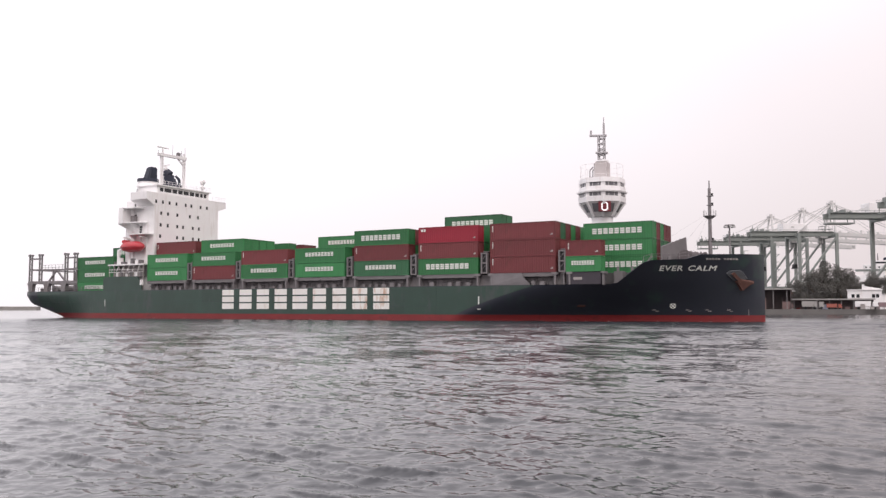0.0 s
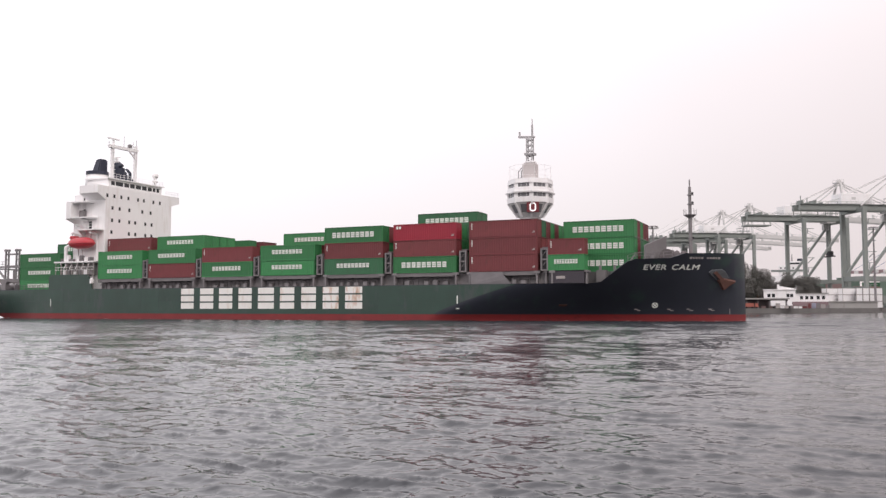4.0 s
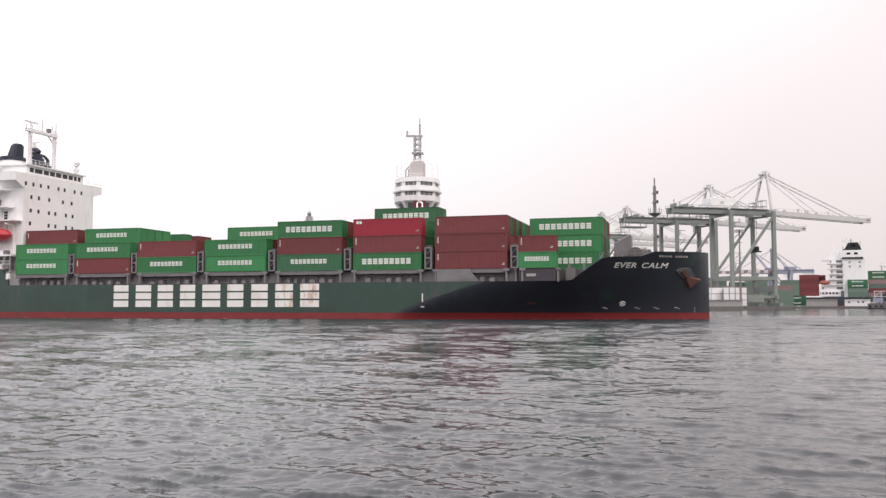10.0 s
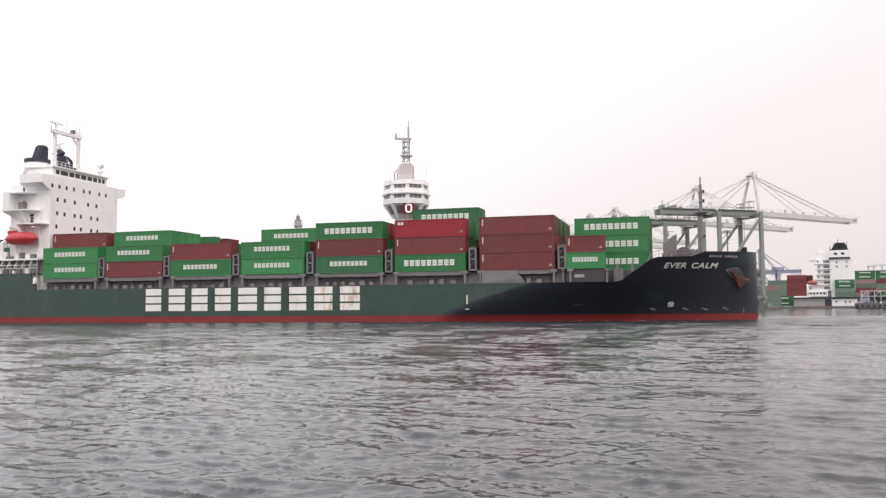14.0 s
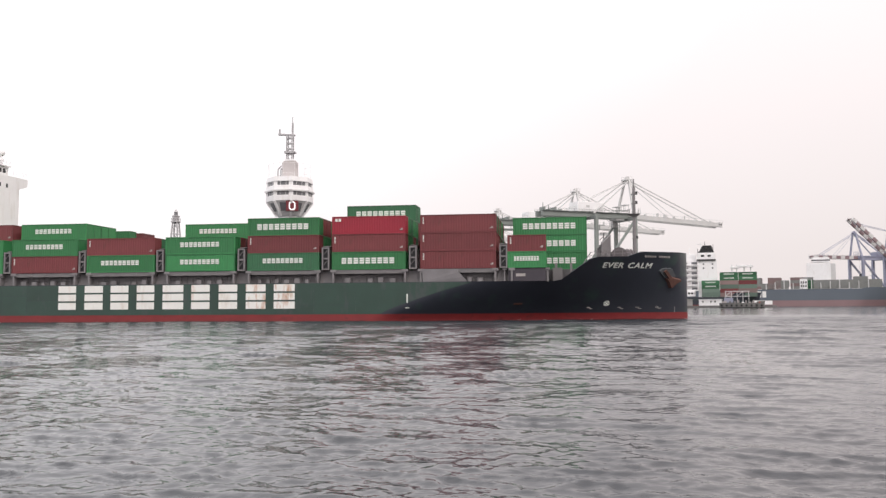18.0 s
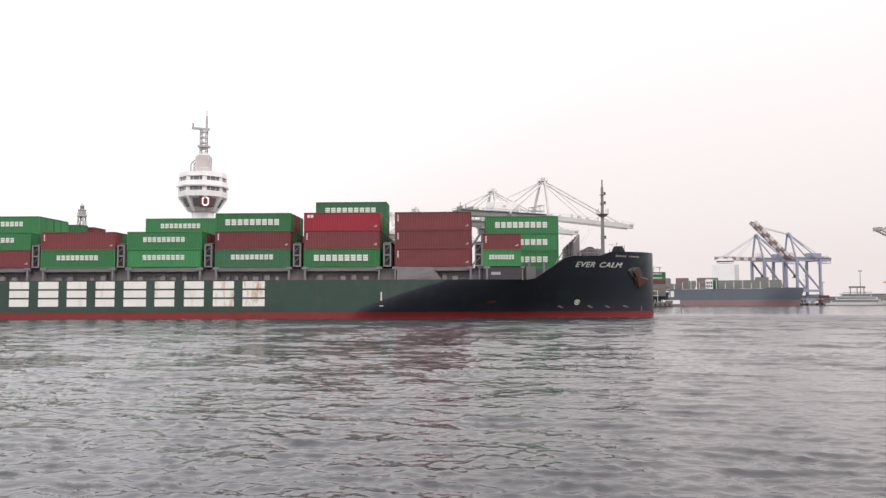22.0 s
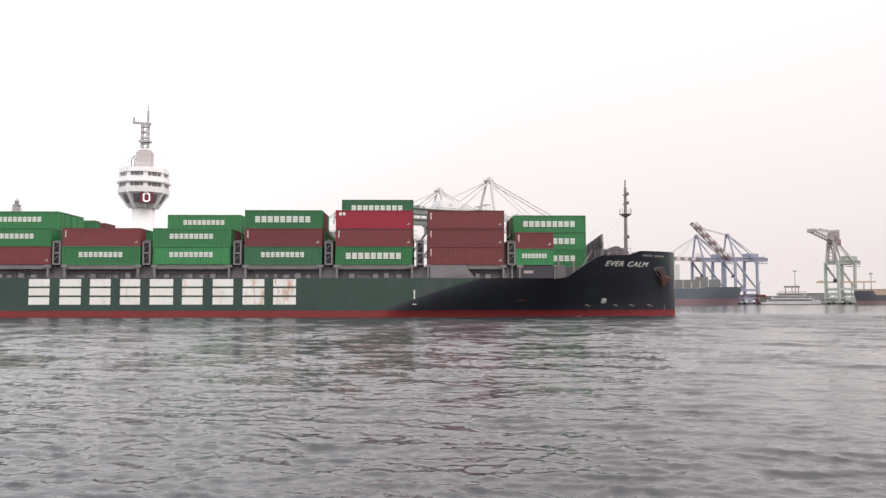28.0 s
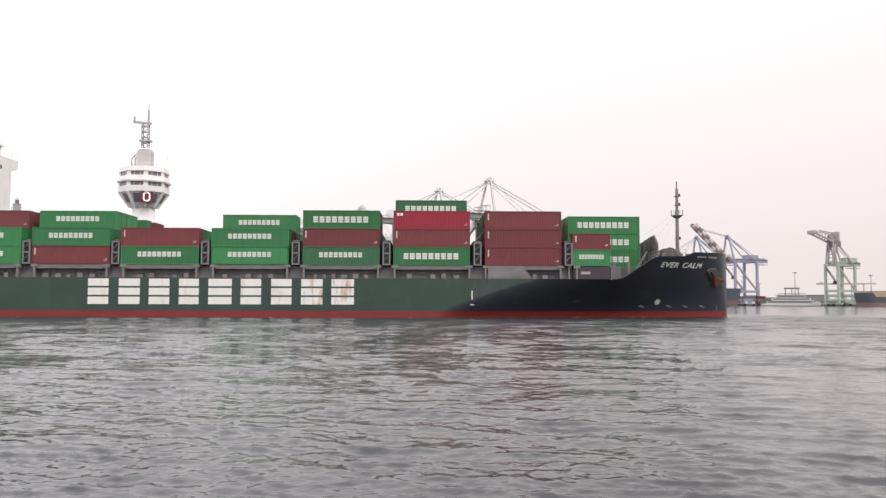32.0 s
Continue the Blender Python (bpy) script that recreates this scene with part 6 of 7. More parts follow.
def moored_white():
    d = 640
    m = Matrix.Translation(A(9.4, d, 0)) @ pose(0, 0, 0, 0, 0, -9.4)
    X = lambda az: d * math.tan(radians(az - 9.4))
    e = thing("moored_container_ship", m, "moored container ship with a tall white bridge and dark funnel", "ship", "moored ships")
    simple_hull(e, 104, 24, 7.5, 2.0, HULL_GREEN, HULL_RED, ox=-18)
    part("accommodation_block", made(bevel_box, X(8.9), X(10.07), -8, 8, 7, 33.6, 0.2), WHITE, e)
    part("wheelhouse", made(bevel_box, X(8.84), X(9.98), -9, 6, 34.3, 39.2, 0.2), WHITE, e)
    part("dark_band", made(box, X(8.84) - 0.1, X(9.98) + 0.1, -9.1, 6.1, 33.5, 34.4), DARK, e)
    part("wheelhouse_window", made(box, X(9.1), X(9.3), -9.1, -8.9, 36.2, 37.6), GLASS_DARK, e)
    part("wheelhouse_window", made(box, X(9.5), X(9.7), -9.1, -8.9, 36.2, 37.6), GLASS_DARK, e)
    part("funnel_base", made(box, X(8.9), X(9.9), -8, 4, 39.1, 40.2), DARK, e)
    bm = bmesh.new()
    r = [[bm.verts.new((x, y, z)) for x, y in ((X(a), -5), (X(c), -5), (X(c), 3), (X(a), 3))] for z, a, c in ((40.1, 8.98, 9.9), (44.6, 9.2, 9.74))]
    for k in range(4):
        n = (k + 1) % 4
        bm.faces.new((r[0][k], r[0][n], r[1][n], r[1][k]))
    bm.faces.new(r[1])
    part("funnel", bm, DARK, e, "black tapered funnel")
    part("funnel_window", made(box, X(9.38), X(9.56), -5.0, -4.4, 41.4, 43.4), GREY_BOX, e)
    part("mast", made(tube, (X(9.1), 0, 39), (X(9.1), 0, 48), 0.5, 8, 0.2), WHITE, e)
    part("mast_yard", made(beam, (X(8.85), 0, 46), (X(9.5), 0, 46), 0.5), WHITE, e)
    # stepped decks beside the tower
    for k, (a, b, z) in enumerate(((7.55, 8.9, 12.0), (7.9, 8.9, 15.8), (8.0, 8.9, 19.4), (8.05, 8.9, 23.0), (8.05, 8.9, 26.6), (8.0, 8.9, 30.2))):
        part("stepped_deck", made(box, X(a), X(b), -8, 5, z, z + 0.6), WHITE, e)
        part("stepped_wall", made(box, X(a + 0.08), X(b - 0.05), -6, 4, z + 0.5, z + 3.7), WHITE, e)
        part("deck_opening", made(box, X(8.5), X(8.84), -6.2, -5.9, z + 0.9, z + 2.5), GLASS_PALE, e)
        part("deck_opening", made(box, X(a + 0.16), X(a + 0.24), -6.2, -5.9, z + 1.2, z + 2.3), GLASS_PALE, e)
        for x in (a + 0.1, 8.45):
            part("deck_post", made(beam, (X(x), -7.7, z + 0.6), (X(x), -7.7, z + 3.6), 0.35), WHITE, e)
    for a, c, z in ((10.9, 11.45, 28.2), (11.3, 12.3, 29.0)):
        part("far_bridge_wing", made(bevel_box, X(a), X(c), 8, 12, z, z + 1.6, 0.2), WHITE, e)
    for a in (11.0, 11.3, 11.75, 12.15):
        part("wing_post", made(beam, (X(a), 10, 7), (X(a), 10, 31), 0.6), CRANE_PALE, e)
    part("side_wing", made(box, X(7.7), X(8.2), -7, 2, 32.6, 33.8), WHITE, e)
    part("upper_house", made(bevel_box, X(8.15), X(8.75), -5, 3, 33.6, 38.5, 0.3), WHITE, e)
    part("low_house", made(bevel_box, X(7.54), X(8.7), -9, 6, 8, 12, 0.2), WHITE, e)
    # lifeboat and its deck, rails and the lower house's windows
    bm = bmesh.new()
    bmesh.ops.create_uvsphere(bm, u_segments=14, v_segments=8, radius=1.0, matrix=Matrix.Translation((X(7.85), -9.5, 17.4)) @ Matrix.Diagonal((3.6, 1.4, 1.5, 1)))
    part("lifeboat", bm, DULL_ORANGE, e, "orange-red lifeboat", True)
    part("low_house_glazing", made(box, X(7.58), X(8.66), -9.1, -8.9, 9.6, 10.9), GLASS_DARK, e)
    for k in range(6):
        part("low_house_mullion", made(box, X(7.62 + 0.19 * k), X(7.68 + 0.19 * k), -9.16, -8.95, 9.5, 11.0), WHITE, e)
    for a in (9.2, 9.75):
        for z in (27.6, 30.4):
            part("window", made(box, X(a), X(a) + 1.0, -8.08, -7.95, z, z + 1.2), GLASS_PALE, e)
    part("upper_mast", made(tube, (X(8.4), -1, 38.4), (X(8.4), -1, 43.5), 0.35, 8, 0.15), WHITE, e)
    for x, h in ((8.9, 42.5), (9.35, 47.5), (9.85, 45.5)):
        part("aerial", made(tube, (X(x), -2, 39), (X(x), -2, h), 0.22, 6), STEEL_GREY, e)
    boxes = []
    rnd = random.Random(8)
    for az, hi, z0, n in ((6.42, 5, 8.5, 4), (6.75, 5, 8.5, 6), (5.32, 4, 8.0, 5), (10.22, 6, 7.6, 4), (11.34, 6, 7.6, 2), (9.1, 4, 7.6, 2)):
        for row in range(n):
            for t in range(hi):
                c = "brown" if az in (6.42, 6.75) else "hazed_teal" if az == 5.32 else ("teal" if t > hi - 3 else rnd.choice(("brown", "hazed_brown", "brown", "hazed_teal")))
                boxes.append((X(az), -9 + row * 2.5 - (3 if az == 9.1 else -11 if az == 6.75 else 0), z0 + t * 2.9, c))
    for x, y, z, c in boxes:
        if y < -6 or z > 16:
            far_container(m @ Matrix.Translation((x, y, z)), c)


moored_white()


def moored_green():
    d = 930
    m = Matrix.Translation(A(16.2, d, 0)) @ pose(0, 0, 0, 0, 0, -16.2)
    X = lambda az: d * math.tan(radians(az - 16.2))
    e = thing("moored_container_ship", m @ Matrix.Translation((-37, 0, 0)), "large moored container ship with green hull and pale red boot topping", "ship", "moored ships")
    simple_hull(e, 208, 30, 16.9, 5.8, HAZED_GREEN, HAZED_RED, 1.2, ox=4)
    o = 37
    part("accommodation_block", made(bevel_box, o + X(15.4), o + X(16.75), -11, 11, 17, 43, 0.3), WHITE, e)
    part("accommodation_wing", made(bevel_box, o + X(16.7), o + X(17.02), -9, 9, 17, 42, 0.3), CRANE_PALE, e)
    part("wheelhouse", made(bevel_box, o + X(15.7), o + X(16.7), -8, 8, 44, 48.5, 0.3), WHITE, e)
    part("wheelhouse_glazing", made(box, o + X(15.68), o + X(16.72), -8.1, 8.1, 45.0, 46.2), GLASS_DARK, e)
    part("low_house", made(bevel_box, o + X(14.98), o + X(15.42), -14, -4, 17, 27, 0.3), WHITE, e)
    for k in range(3):
        for z in (19, 22.5):
            part("house_opening", made(box, o + X(15.04 + 0.13 * k), o + X(15.11 + 0.13 * k), -14.1, -13.9, z, z + 2.2), GLASS_DARK, e)
    for i in range(9):
        part("block_mark", made(box, o + X(10.5 + i * 0.29), o + X(10.72 + i * 0.29), -15.2, -14.9, 8.9, 15.2), LETTER, e)
    part("name_bar", made(box, o + X(18.9), o + X(19.35), -8.0, -6.6, 11.6, 12.6), LETTER_BOX, e, "white bar of lettering")
    for i in range(12):
        az = 13.05 + i * 0.52
        part("lashing_post", made(beam, (o + X(az), -14.2, 16.8), (o + X(az), -14.2, 23.0 + 1.5 * (i % 3)), 0.8, 0.6), CRANE_PALE, e)
    boxes = []
    rnd = random.Random(4)
    for az, hi, cs in ((10.4, 3, "gb"), (11.2, 3, "gb"), (12.0, 4, "gb"), (12.75, 2, "gg"), (13.15, 4, "bbg"), (13.6, 3, "gg"), (14.45, 4, "bbbg"), (15.0, 4, "tg"),
                       (15.75, 3, "gggt"), (16.5, 3, "ggb"), (17.25, 3, "gg"), (18.0, 4, "bgg"), (18.75, 3, "ggb")):
        for row in range(10):
            for t in range(hi - (row % 4 == 3)):
                c = {"g": "hazed_grey", "b": "hazed_brown", "t": "teal"}[rnd.choice(cs)]
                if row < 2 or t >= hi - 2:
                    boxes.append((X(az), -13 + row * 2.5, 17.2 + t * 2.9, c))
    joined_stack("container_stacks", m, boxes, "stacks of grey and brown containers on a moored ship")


moored_green()


def moored_red():
    e = thing("moored_cargo_ship", Matrix.Translation(A(30.5, 900, 0)) @ pose(0, 0, 0, 0, 0, 172 - 22), "moored cargo ship with dark hull and red boot topping", "ship", "moored ships")
    simple_hull(e, 96, 16, 9, 3.6, HAZED_NAVY, HAZED_RED, 4.0)
    bridge_block(e, -40, -28, 6, 9, 24)
    part("deck_house", made(bevel_box, 8, 18, -5, 5, 9, 17, 0.2), WHITE, e)


moored_red()


def moored_behind_trees():
    d = 560
    m = Matrix.Translation(A(-2.3, d, 0)) @ pose(0, 0, 0, 0, 0, 2.3)
    e = thing("moored_container_ship", m, "white upper works of a moored ship behind the trees", "ship", "moored ships")
    X = lambda az: d * math.tan(radians(az + 2.3))
    Z = lambda el: height(el, d)
    part("upper_works", made(bevel_box, X(-2.95), X(-0.95), 0, 12, 1.7, Z(1.95), 0.3), WHITE, e)
    part("upper_house", made(bevel_box, X(-2.5), X(-1.25), 1, 10, Z(1.94), Z(2.6), 0.3), WHITE, e)
    part("bridge_wing", made(bevel_box, X(-2.95), X(-0.95), 0.5, 5, Z(2.2), Z(2.32), 0.1), CRANE_GREEN, e)
    part("wheelhouse", made(bevel_box, X(-2.0), X(-1.1), 2, 8, Z(2.59), Z(2.85), 0.3), WHITE, e)
    part("wheelhouse_glazing", made(box, X(-1.98), X(-1.12), 1.9, 7.9, Z(2.66), Z(2.76)), GLASS_DARK, e)
    for k in range(5):
        part("window", made(box, X(-2.4 + k * 0.24), X(-2.32 + k * 0.24), 0.95, 1.1, Z(2.38), Z(2.47)), GLASS_DARK, e)
    part("funnel", made(bevel_box, X(-1.4), X(-1.1), 3, 7, Z(2.84), Z(3.02), 0.3), NAVY, e)
    part("mast", made(tube, (X(-1.7), 4, Z(2.84)), (X(-1.7), 4, Z(3.3)), 0.4, 8, 0.15), STEEL_GREY, e)


moored_behind_trees()


# ---- quayside ----
def building(name, az0, az1, d, z0, z1, depth, mat, label, windows=True, roof=None):
    a, b = A(az0, d, 0), A(az1, d, 0)
    length = (b - a).length
    turn = math.degrees(math.atan2(b.y - a.y, b.x - a.x))
    e = thing(name, Matrix.Translation(a + Vector((0, 0, z0))) @ pose(0, 0, 0, 0, 0, turn), label, "building")
    h = z1 - z0
    part("wall", made(box, 0, length, 0, depth, 0, h), mat, e)
    part("roof", made(box, -0.4, length + 0.4, -0.5, depth + 0.4, h, h + 0.35), roof or mat, e)
    if windows:
        x = 2.0
        while x < length - 2.5:
            w = part("window", made(box, x, x + 1.1, -0.05, 0.05, h * 0.56, h * 0.78), GLASS_DARK, e)
            part("frame", made(box, x - 0.1, x + 1.2, -0.09, -0.04, h * 0.56 - 0.12, h * 0.56), WHITE, w)
            x += 2.6 if round(x) % 2 else 5.2
    return e




def office():
    """A white office in two heights, with a sloping roof over its middle, window pairs and a red-painted foot."""
    d = 362
    a, b = A(-3.42, d, 0), A(0.3, d, 0)
    turn = math.degrees(math.atan2(b.y - a.y, b.x - a.x))
    e = thing("white_office", Matrix.Translation(a + Vector((0, 0, 1.7))) @ pose(0, 0, 0, 0, 0, turn), "low white office building in two heights with small dark windows", "building")
    X = lambda az: (b - a).length * (az + 3.42) / 3.72
    part("main_wall", made(box, 0, X(-1.55), 0, 10, 0, 7.3), WHITE, e)
    part("main_roof", made(box, -0.3, X(-1.55) + 0.3, -0.4, 10.3, 7.3, 7.6), WHITE, e)
    bm = bmesh.new()
    v = [bm.verts.new((x, y, z)) for y in (0.2, 6) for x, z in ((X(-2.5), 7.6), (X(-1.6), 7.6), (X(-1.6), 7.8), (X(-2.5), 8.9))]
    for f in ((0, 1, 2, 3), (7, 6, 5, 4), (0, 4, 5, 1), (1, 5, 6, 2), (2, 6, 7, 3), (3, 7, 4, 0)):
        bm.faces.new([v[i] for i in f])
    part("sloping_roof", bm, WHITE, e)
    part("chimney", made(bevel_box, X(-2.62), X(-2.48), 0.3, 2.0, 7.6, 9.5, 0.05), WHITE, e)
    part("wing_wall", made(box, X(-1.55), X(0.3), 0.8, 9, 0, 5.7), WHITE, e)
    part("wing_roof", made(box, X(-1.55) + 0.31, X(0.3) + 0.3, 0.4, 9.3, 5.7, 6.0), CONCRETE, e)
    part("painted_foot", made(box, X(-1.95), X(0.3), -0.12, 0.78, 0, 2.6), CRANE_RED, e, "dull red painted foot of the wall")
    for az, y, z in ((-3.2, 0, 4.4), (-2.93, 0, 4.4), (-2.08, 0, 4.4), (-1.87, 0, 4.4), (-1.3, 0.8, 3.5), (-1.0, 0.8, 3.5), (-0.72, 0.8, 3.5), (-0.35, 0.8, 3.5), (-0.05, 0.8, 3.5)):
        w = part("window", made(box, X(az), X(az) + 1.1, y - 0.05, y + 0.05, z, z + 1.35), GLASS_DARK, e)
        part("sill", made(box, X(az) - 0.1, X(az) + 1.2, y - 0.12, y - 0.04, z - 0.14, z), WHITE, w)


office()
for az in (4.95, 5.35, 6.15):
    building("site_cabin", az, az + 0.32, 586, 1.5, 5.7, 3, WHITE, "white site cabin on the pier", False, CONCRETE)
building("pier_store", 3.4, 4.8, 596, 1.5, 5.6, 5, CONCRETE, "low pale store on the pier", False, CONCRETE)
building("quay_wall_store", -1.9, 3.0, 402, 1.7, 4.4, 4, CONCRETE, "long low grey store along the quay", False, CONCRETE)
building("pier_store", 4.9, 8.5, 596, 1.5, 5.6, 5, CONCRETE, "low pale store on the pier", False, CONCRETE)
building("pier_office", 8.9, 10.3, 592, 1.5, 5.4, 6, WHITE, "low white pier office", True)
building("terminal_shed", 20.6, 23.2, 1080, 1.8, 9.5, 30, HAZE_GREY, "long grey distant shed", False, HAZE_GREY)
building("terminal_shed", 23.4, 25.9, 1070, 1.8, 12.5, 30, HAZE_GREY, "long grey distant shed", False, QUAY_DARK)
building("terminal_shed", 28.5, 40, 1150, 1.8, 13.0, 30, HAZE_GREY, "long grey distant shed", False, HAZE_GREY)
building("transit_shed", 27.4, 30.5, 985, 1.8, 15.5, 20, OCHRE, "long quay shed with a faded orange roof", False, OCHRE)


def open_shed(az0, az1, d, top, depth, bay, seed, label):
    """A long shed open towards the water: dark back wall, posts, a thin roof with a pale edge, and goods under it."""
    a, b = A(az0, d, 0), A(az1, d, 0)
    length = (b - a).length
    turn = math.degrees(math.atan2(b.y - a.y, b.x - a.x))
    m = Matrix.Translation(a + Vector((0, 0, 1.7))) @ pose(0, 0, 0, 0, 0, turn)
    e = thing("quay_shed", m, label, "building")
    h = top - 1.7
    part("back_wall", made(box, 0, length, depth - 0.3, depth, 0, h), SHED_DARK, e)
    for x in (0, length - 0.2):
        part("end_wall", made(box, x, x + 0.2, 0.4, depth - 0.3, 0, h), SHED_DARK, e)
    part("roof", made(box, -0.5, length + 0.5, -0.8, depth + 0.3, h, h + 0.3), QUAY_DARK, e)
    part("roof_edge", made(box, -0.5, length + 0.5, -0.95, -0.8, h - 0.1, h + 0.4), CONCRETE, e)
    k = 0.3
    while k < length:
        part("post", made(beam, (k, 0, 0), (k, 0, h), 0.28), STEEL_GREY, e)
        k += bay
    rs = random.Random(seed)
    x = 1.0
    while x < length - 3:
        w, g = rs.uniform(0.8, 3.0), rs.uniform(0.5, 0.62 * h)
        if rs.random() < 0.75:
            o = thing("goods_stack", m @ Matrix.Translation((x, rs.uniform(0.6, 2.4), 0)), "goods stacked under the shed roof", "goods", "quay goods")
            part("body", made(bevel_box, 0, w, 0, 1.2, 0, g, 0.07), rs.choice((BROWN_BOX, STEEL_GREY, SHED_DARK, GREY_BOX, OCHRE, CRANE_BLUE, HAZED_BROWN)), o)
            part("cover", made(bevel_box, -0.05, w + 0.05, -0.05, 1.25, g, g + 0.1, 0.04), rs.choice((STEEL_GREY, GREY_BOX, SHED_DARK)), o)
        x += w + rs.uniform(0.3, 1.6)
    return e


open_shed(-12.5, -6.6, 330, 8.9, 9, 4.6, 3, "tall dark open-fronted quay shed with thin posts")
open_shed(-6.5, -2.0, 342, 5.2, 4.2, 4.0, 4, "long low dark open-fronted shed on the quay")


def quay_clutter():
    """Fenders on the far quay's edge, and small huts and stacked goods behind it."""
    r = random.Random(77)
    base = None
    for i in range(26):
        az = 20.2 + i * 0.43 + r.uniform(-0.1, 0.1)
        p = A(az, float(np.interp(az, [19.5, 24, 28, 30, 42], [950, 926, 924, 932, 900])) - 0.9, 0.0)
        if base is None:
            base = thing("quay_fender", Matrix.Translation(p), "black rubber fender hung on the quay edge", "fender", "quay fenders", bm=made(bevel_box, -1.3, 1.3, -0.6, 0.6, 0.2, 2.3, 0.25), mat=DARK)
        else:
            copy_thing(base, Matrix.Translation(p))
    for i in range(22):
        az = 19.9 + i * 0.36 + r.uniform(-0.1, 0.1)
        w, h = r.uniform(3, 9), r.uniform(1.8, 5.0)
        e = thing("quay_hut" if i % 3 == 0 else "goods_stack", Matrix.Translation(A(az, 962 + 14 * r.random(), 1.8)) @ pose(0, 0, 0, 0, 0, -az), "small grey quay hut" if i % 3 == 0 else "low stack of covered goods on the quay", "hut" if i % 3 == 0 else "goods", "quay goods")
        mat = r.choice((QUAY_DARK, HAZE_GREY, STEEL_GREY, BROWN_BOX, WHITE))
        part("body", made(bevel_box, -w / 2, w / 2, -1.5, 1.5, 0, h, 0.2), mat, e)
        part("roof" if i % 3 == 0 else "cover", made(bevel_box, -w / 2 - 0.2, w / 2 + 0.2, -1.7, 1.7, h, h + 0.4, 0.1), r.choice((STEEL_GREY, HAZE_GREY)), e)


quay_clutter()
r = random.Random(17)
for i in range(9):
    for t in range(r.choice((1, 2, 2, 3))):
        far_container(Matrix.Translation(A(19.2 + i * 0.32, 968 + 3 * (i % 3), 1.85 + 2.9 * t)) @ pose(0, 0, 0, 0, 0, 24), r.choice(("hazed_grey", "hazed_brown", "brown", "hazed_teal")))


def ferry():
    d = 908
    m = Matrix.Translation(A(23.7, d, 0)) @ pose(0, 0, 0, 0, 0, -23.7)
    X = lambda az: d * math.tan(radians(az - 23.7))
    e = thing("moored_ferry", m, "long low white and grey ferry moored at the far quay", "boat", "moored ships")
    simple_hull(e, 54, 10, 2.6, 0.6, CRANE_PALE, DARK, 1.0)
    for k, (a, c, z, half) in enumerate(((22.3, 25.0, 2.5, 4.4), (22.6, 24.9, 5.4, 4.0), (22.9, 24.6, 8.2, 3.5))):
        part("cabin", made(bevel_box, X(a), X(c), -half, half, z, z + 2.7, 0.3), CRANE_PALE if k != 1 else WHITE, e)
        part("cabin_glazing", made(box, X(a) + 1.5, X(c) - 1.5, -half - 0.1, half + 0.1, z + 1.0, z + 2.0), GLASS_PALE, e)
        part("deck_overhang", made(box, X(a) - 1.5, X(c) + 1.5, -half - 0.6, half + 0.6, z + 2.7, z + 3.0), HAZE_GREY, e)
    part("sun_roof", made(box, X(23.0), X(24.6), -4, 4, 12.4, 12.8), HAZE_GREY, e)
    for k in range(6):
        part("roof_post", made(beam, (X(23.05 + 0.3 * k), -3.6, 11.1), (X(23.05 + 0.3 * k), -3.6, 12.4), 0.25), HAZE_GREY, e)


ferry()


def pavilion():
    d = 1000
    e = thing("quay_pavilion", Matrix.Translation(A(23.8, d, 1.8)) @ pose(0, 0, 0, 0, 0, -23.8), "open grey pavilion with corner posts", "building")
    part("platform", made(box, -11, 11, -4, 4, 0, 9.5), CONCRETE, e)
    for x in (-6.5, 0, 6.5):
        for y in (-3, 3):
            part("post", made(beam, (x, y, 9.5), (x, y, 17), 0.9), STEEL_GREY, e)
    part("roof", made(box, -8, 8, -4.5, 4.5, 16.6, 18.2), STEEL_GREY, e)


pavilion()


def loading_gantry():
    d = 936
    m = Matrix.Translation(A(26.8, d, 1.8)) @ pose(0, 0, 0, 0, 0, -26.8)
    e = thing("loading_gantry", m, "pale orange loading gantry beam on mint posts", "gantry")
    part("beam", made(beam, (-26, 0, 20.6), (28, 0, 20.6), 1.6, 1.5), OCHRE, e)
    part("beam_nose", made(beam, (-26, 0, 20.6), (-20, 0, 22.2), 1.2), OCHRE, e)
    for x in (-16, -5, 6, 17):
        part("post", made(beam, (x, 0, 0), (x, 0, 20), 1.2), CRANE_MINT, e)
    part("lower_beam", made(beam, (-17, 0, 9), (18, 0, 9), 1.6, 2.2), CRANE_MINT, e)
    part("base_house", made(bevel_box, -16, 14, -2, 4, 0, 3.5, 0.2), CRANE_MINT, e)


loading_gantry()


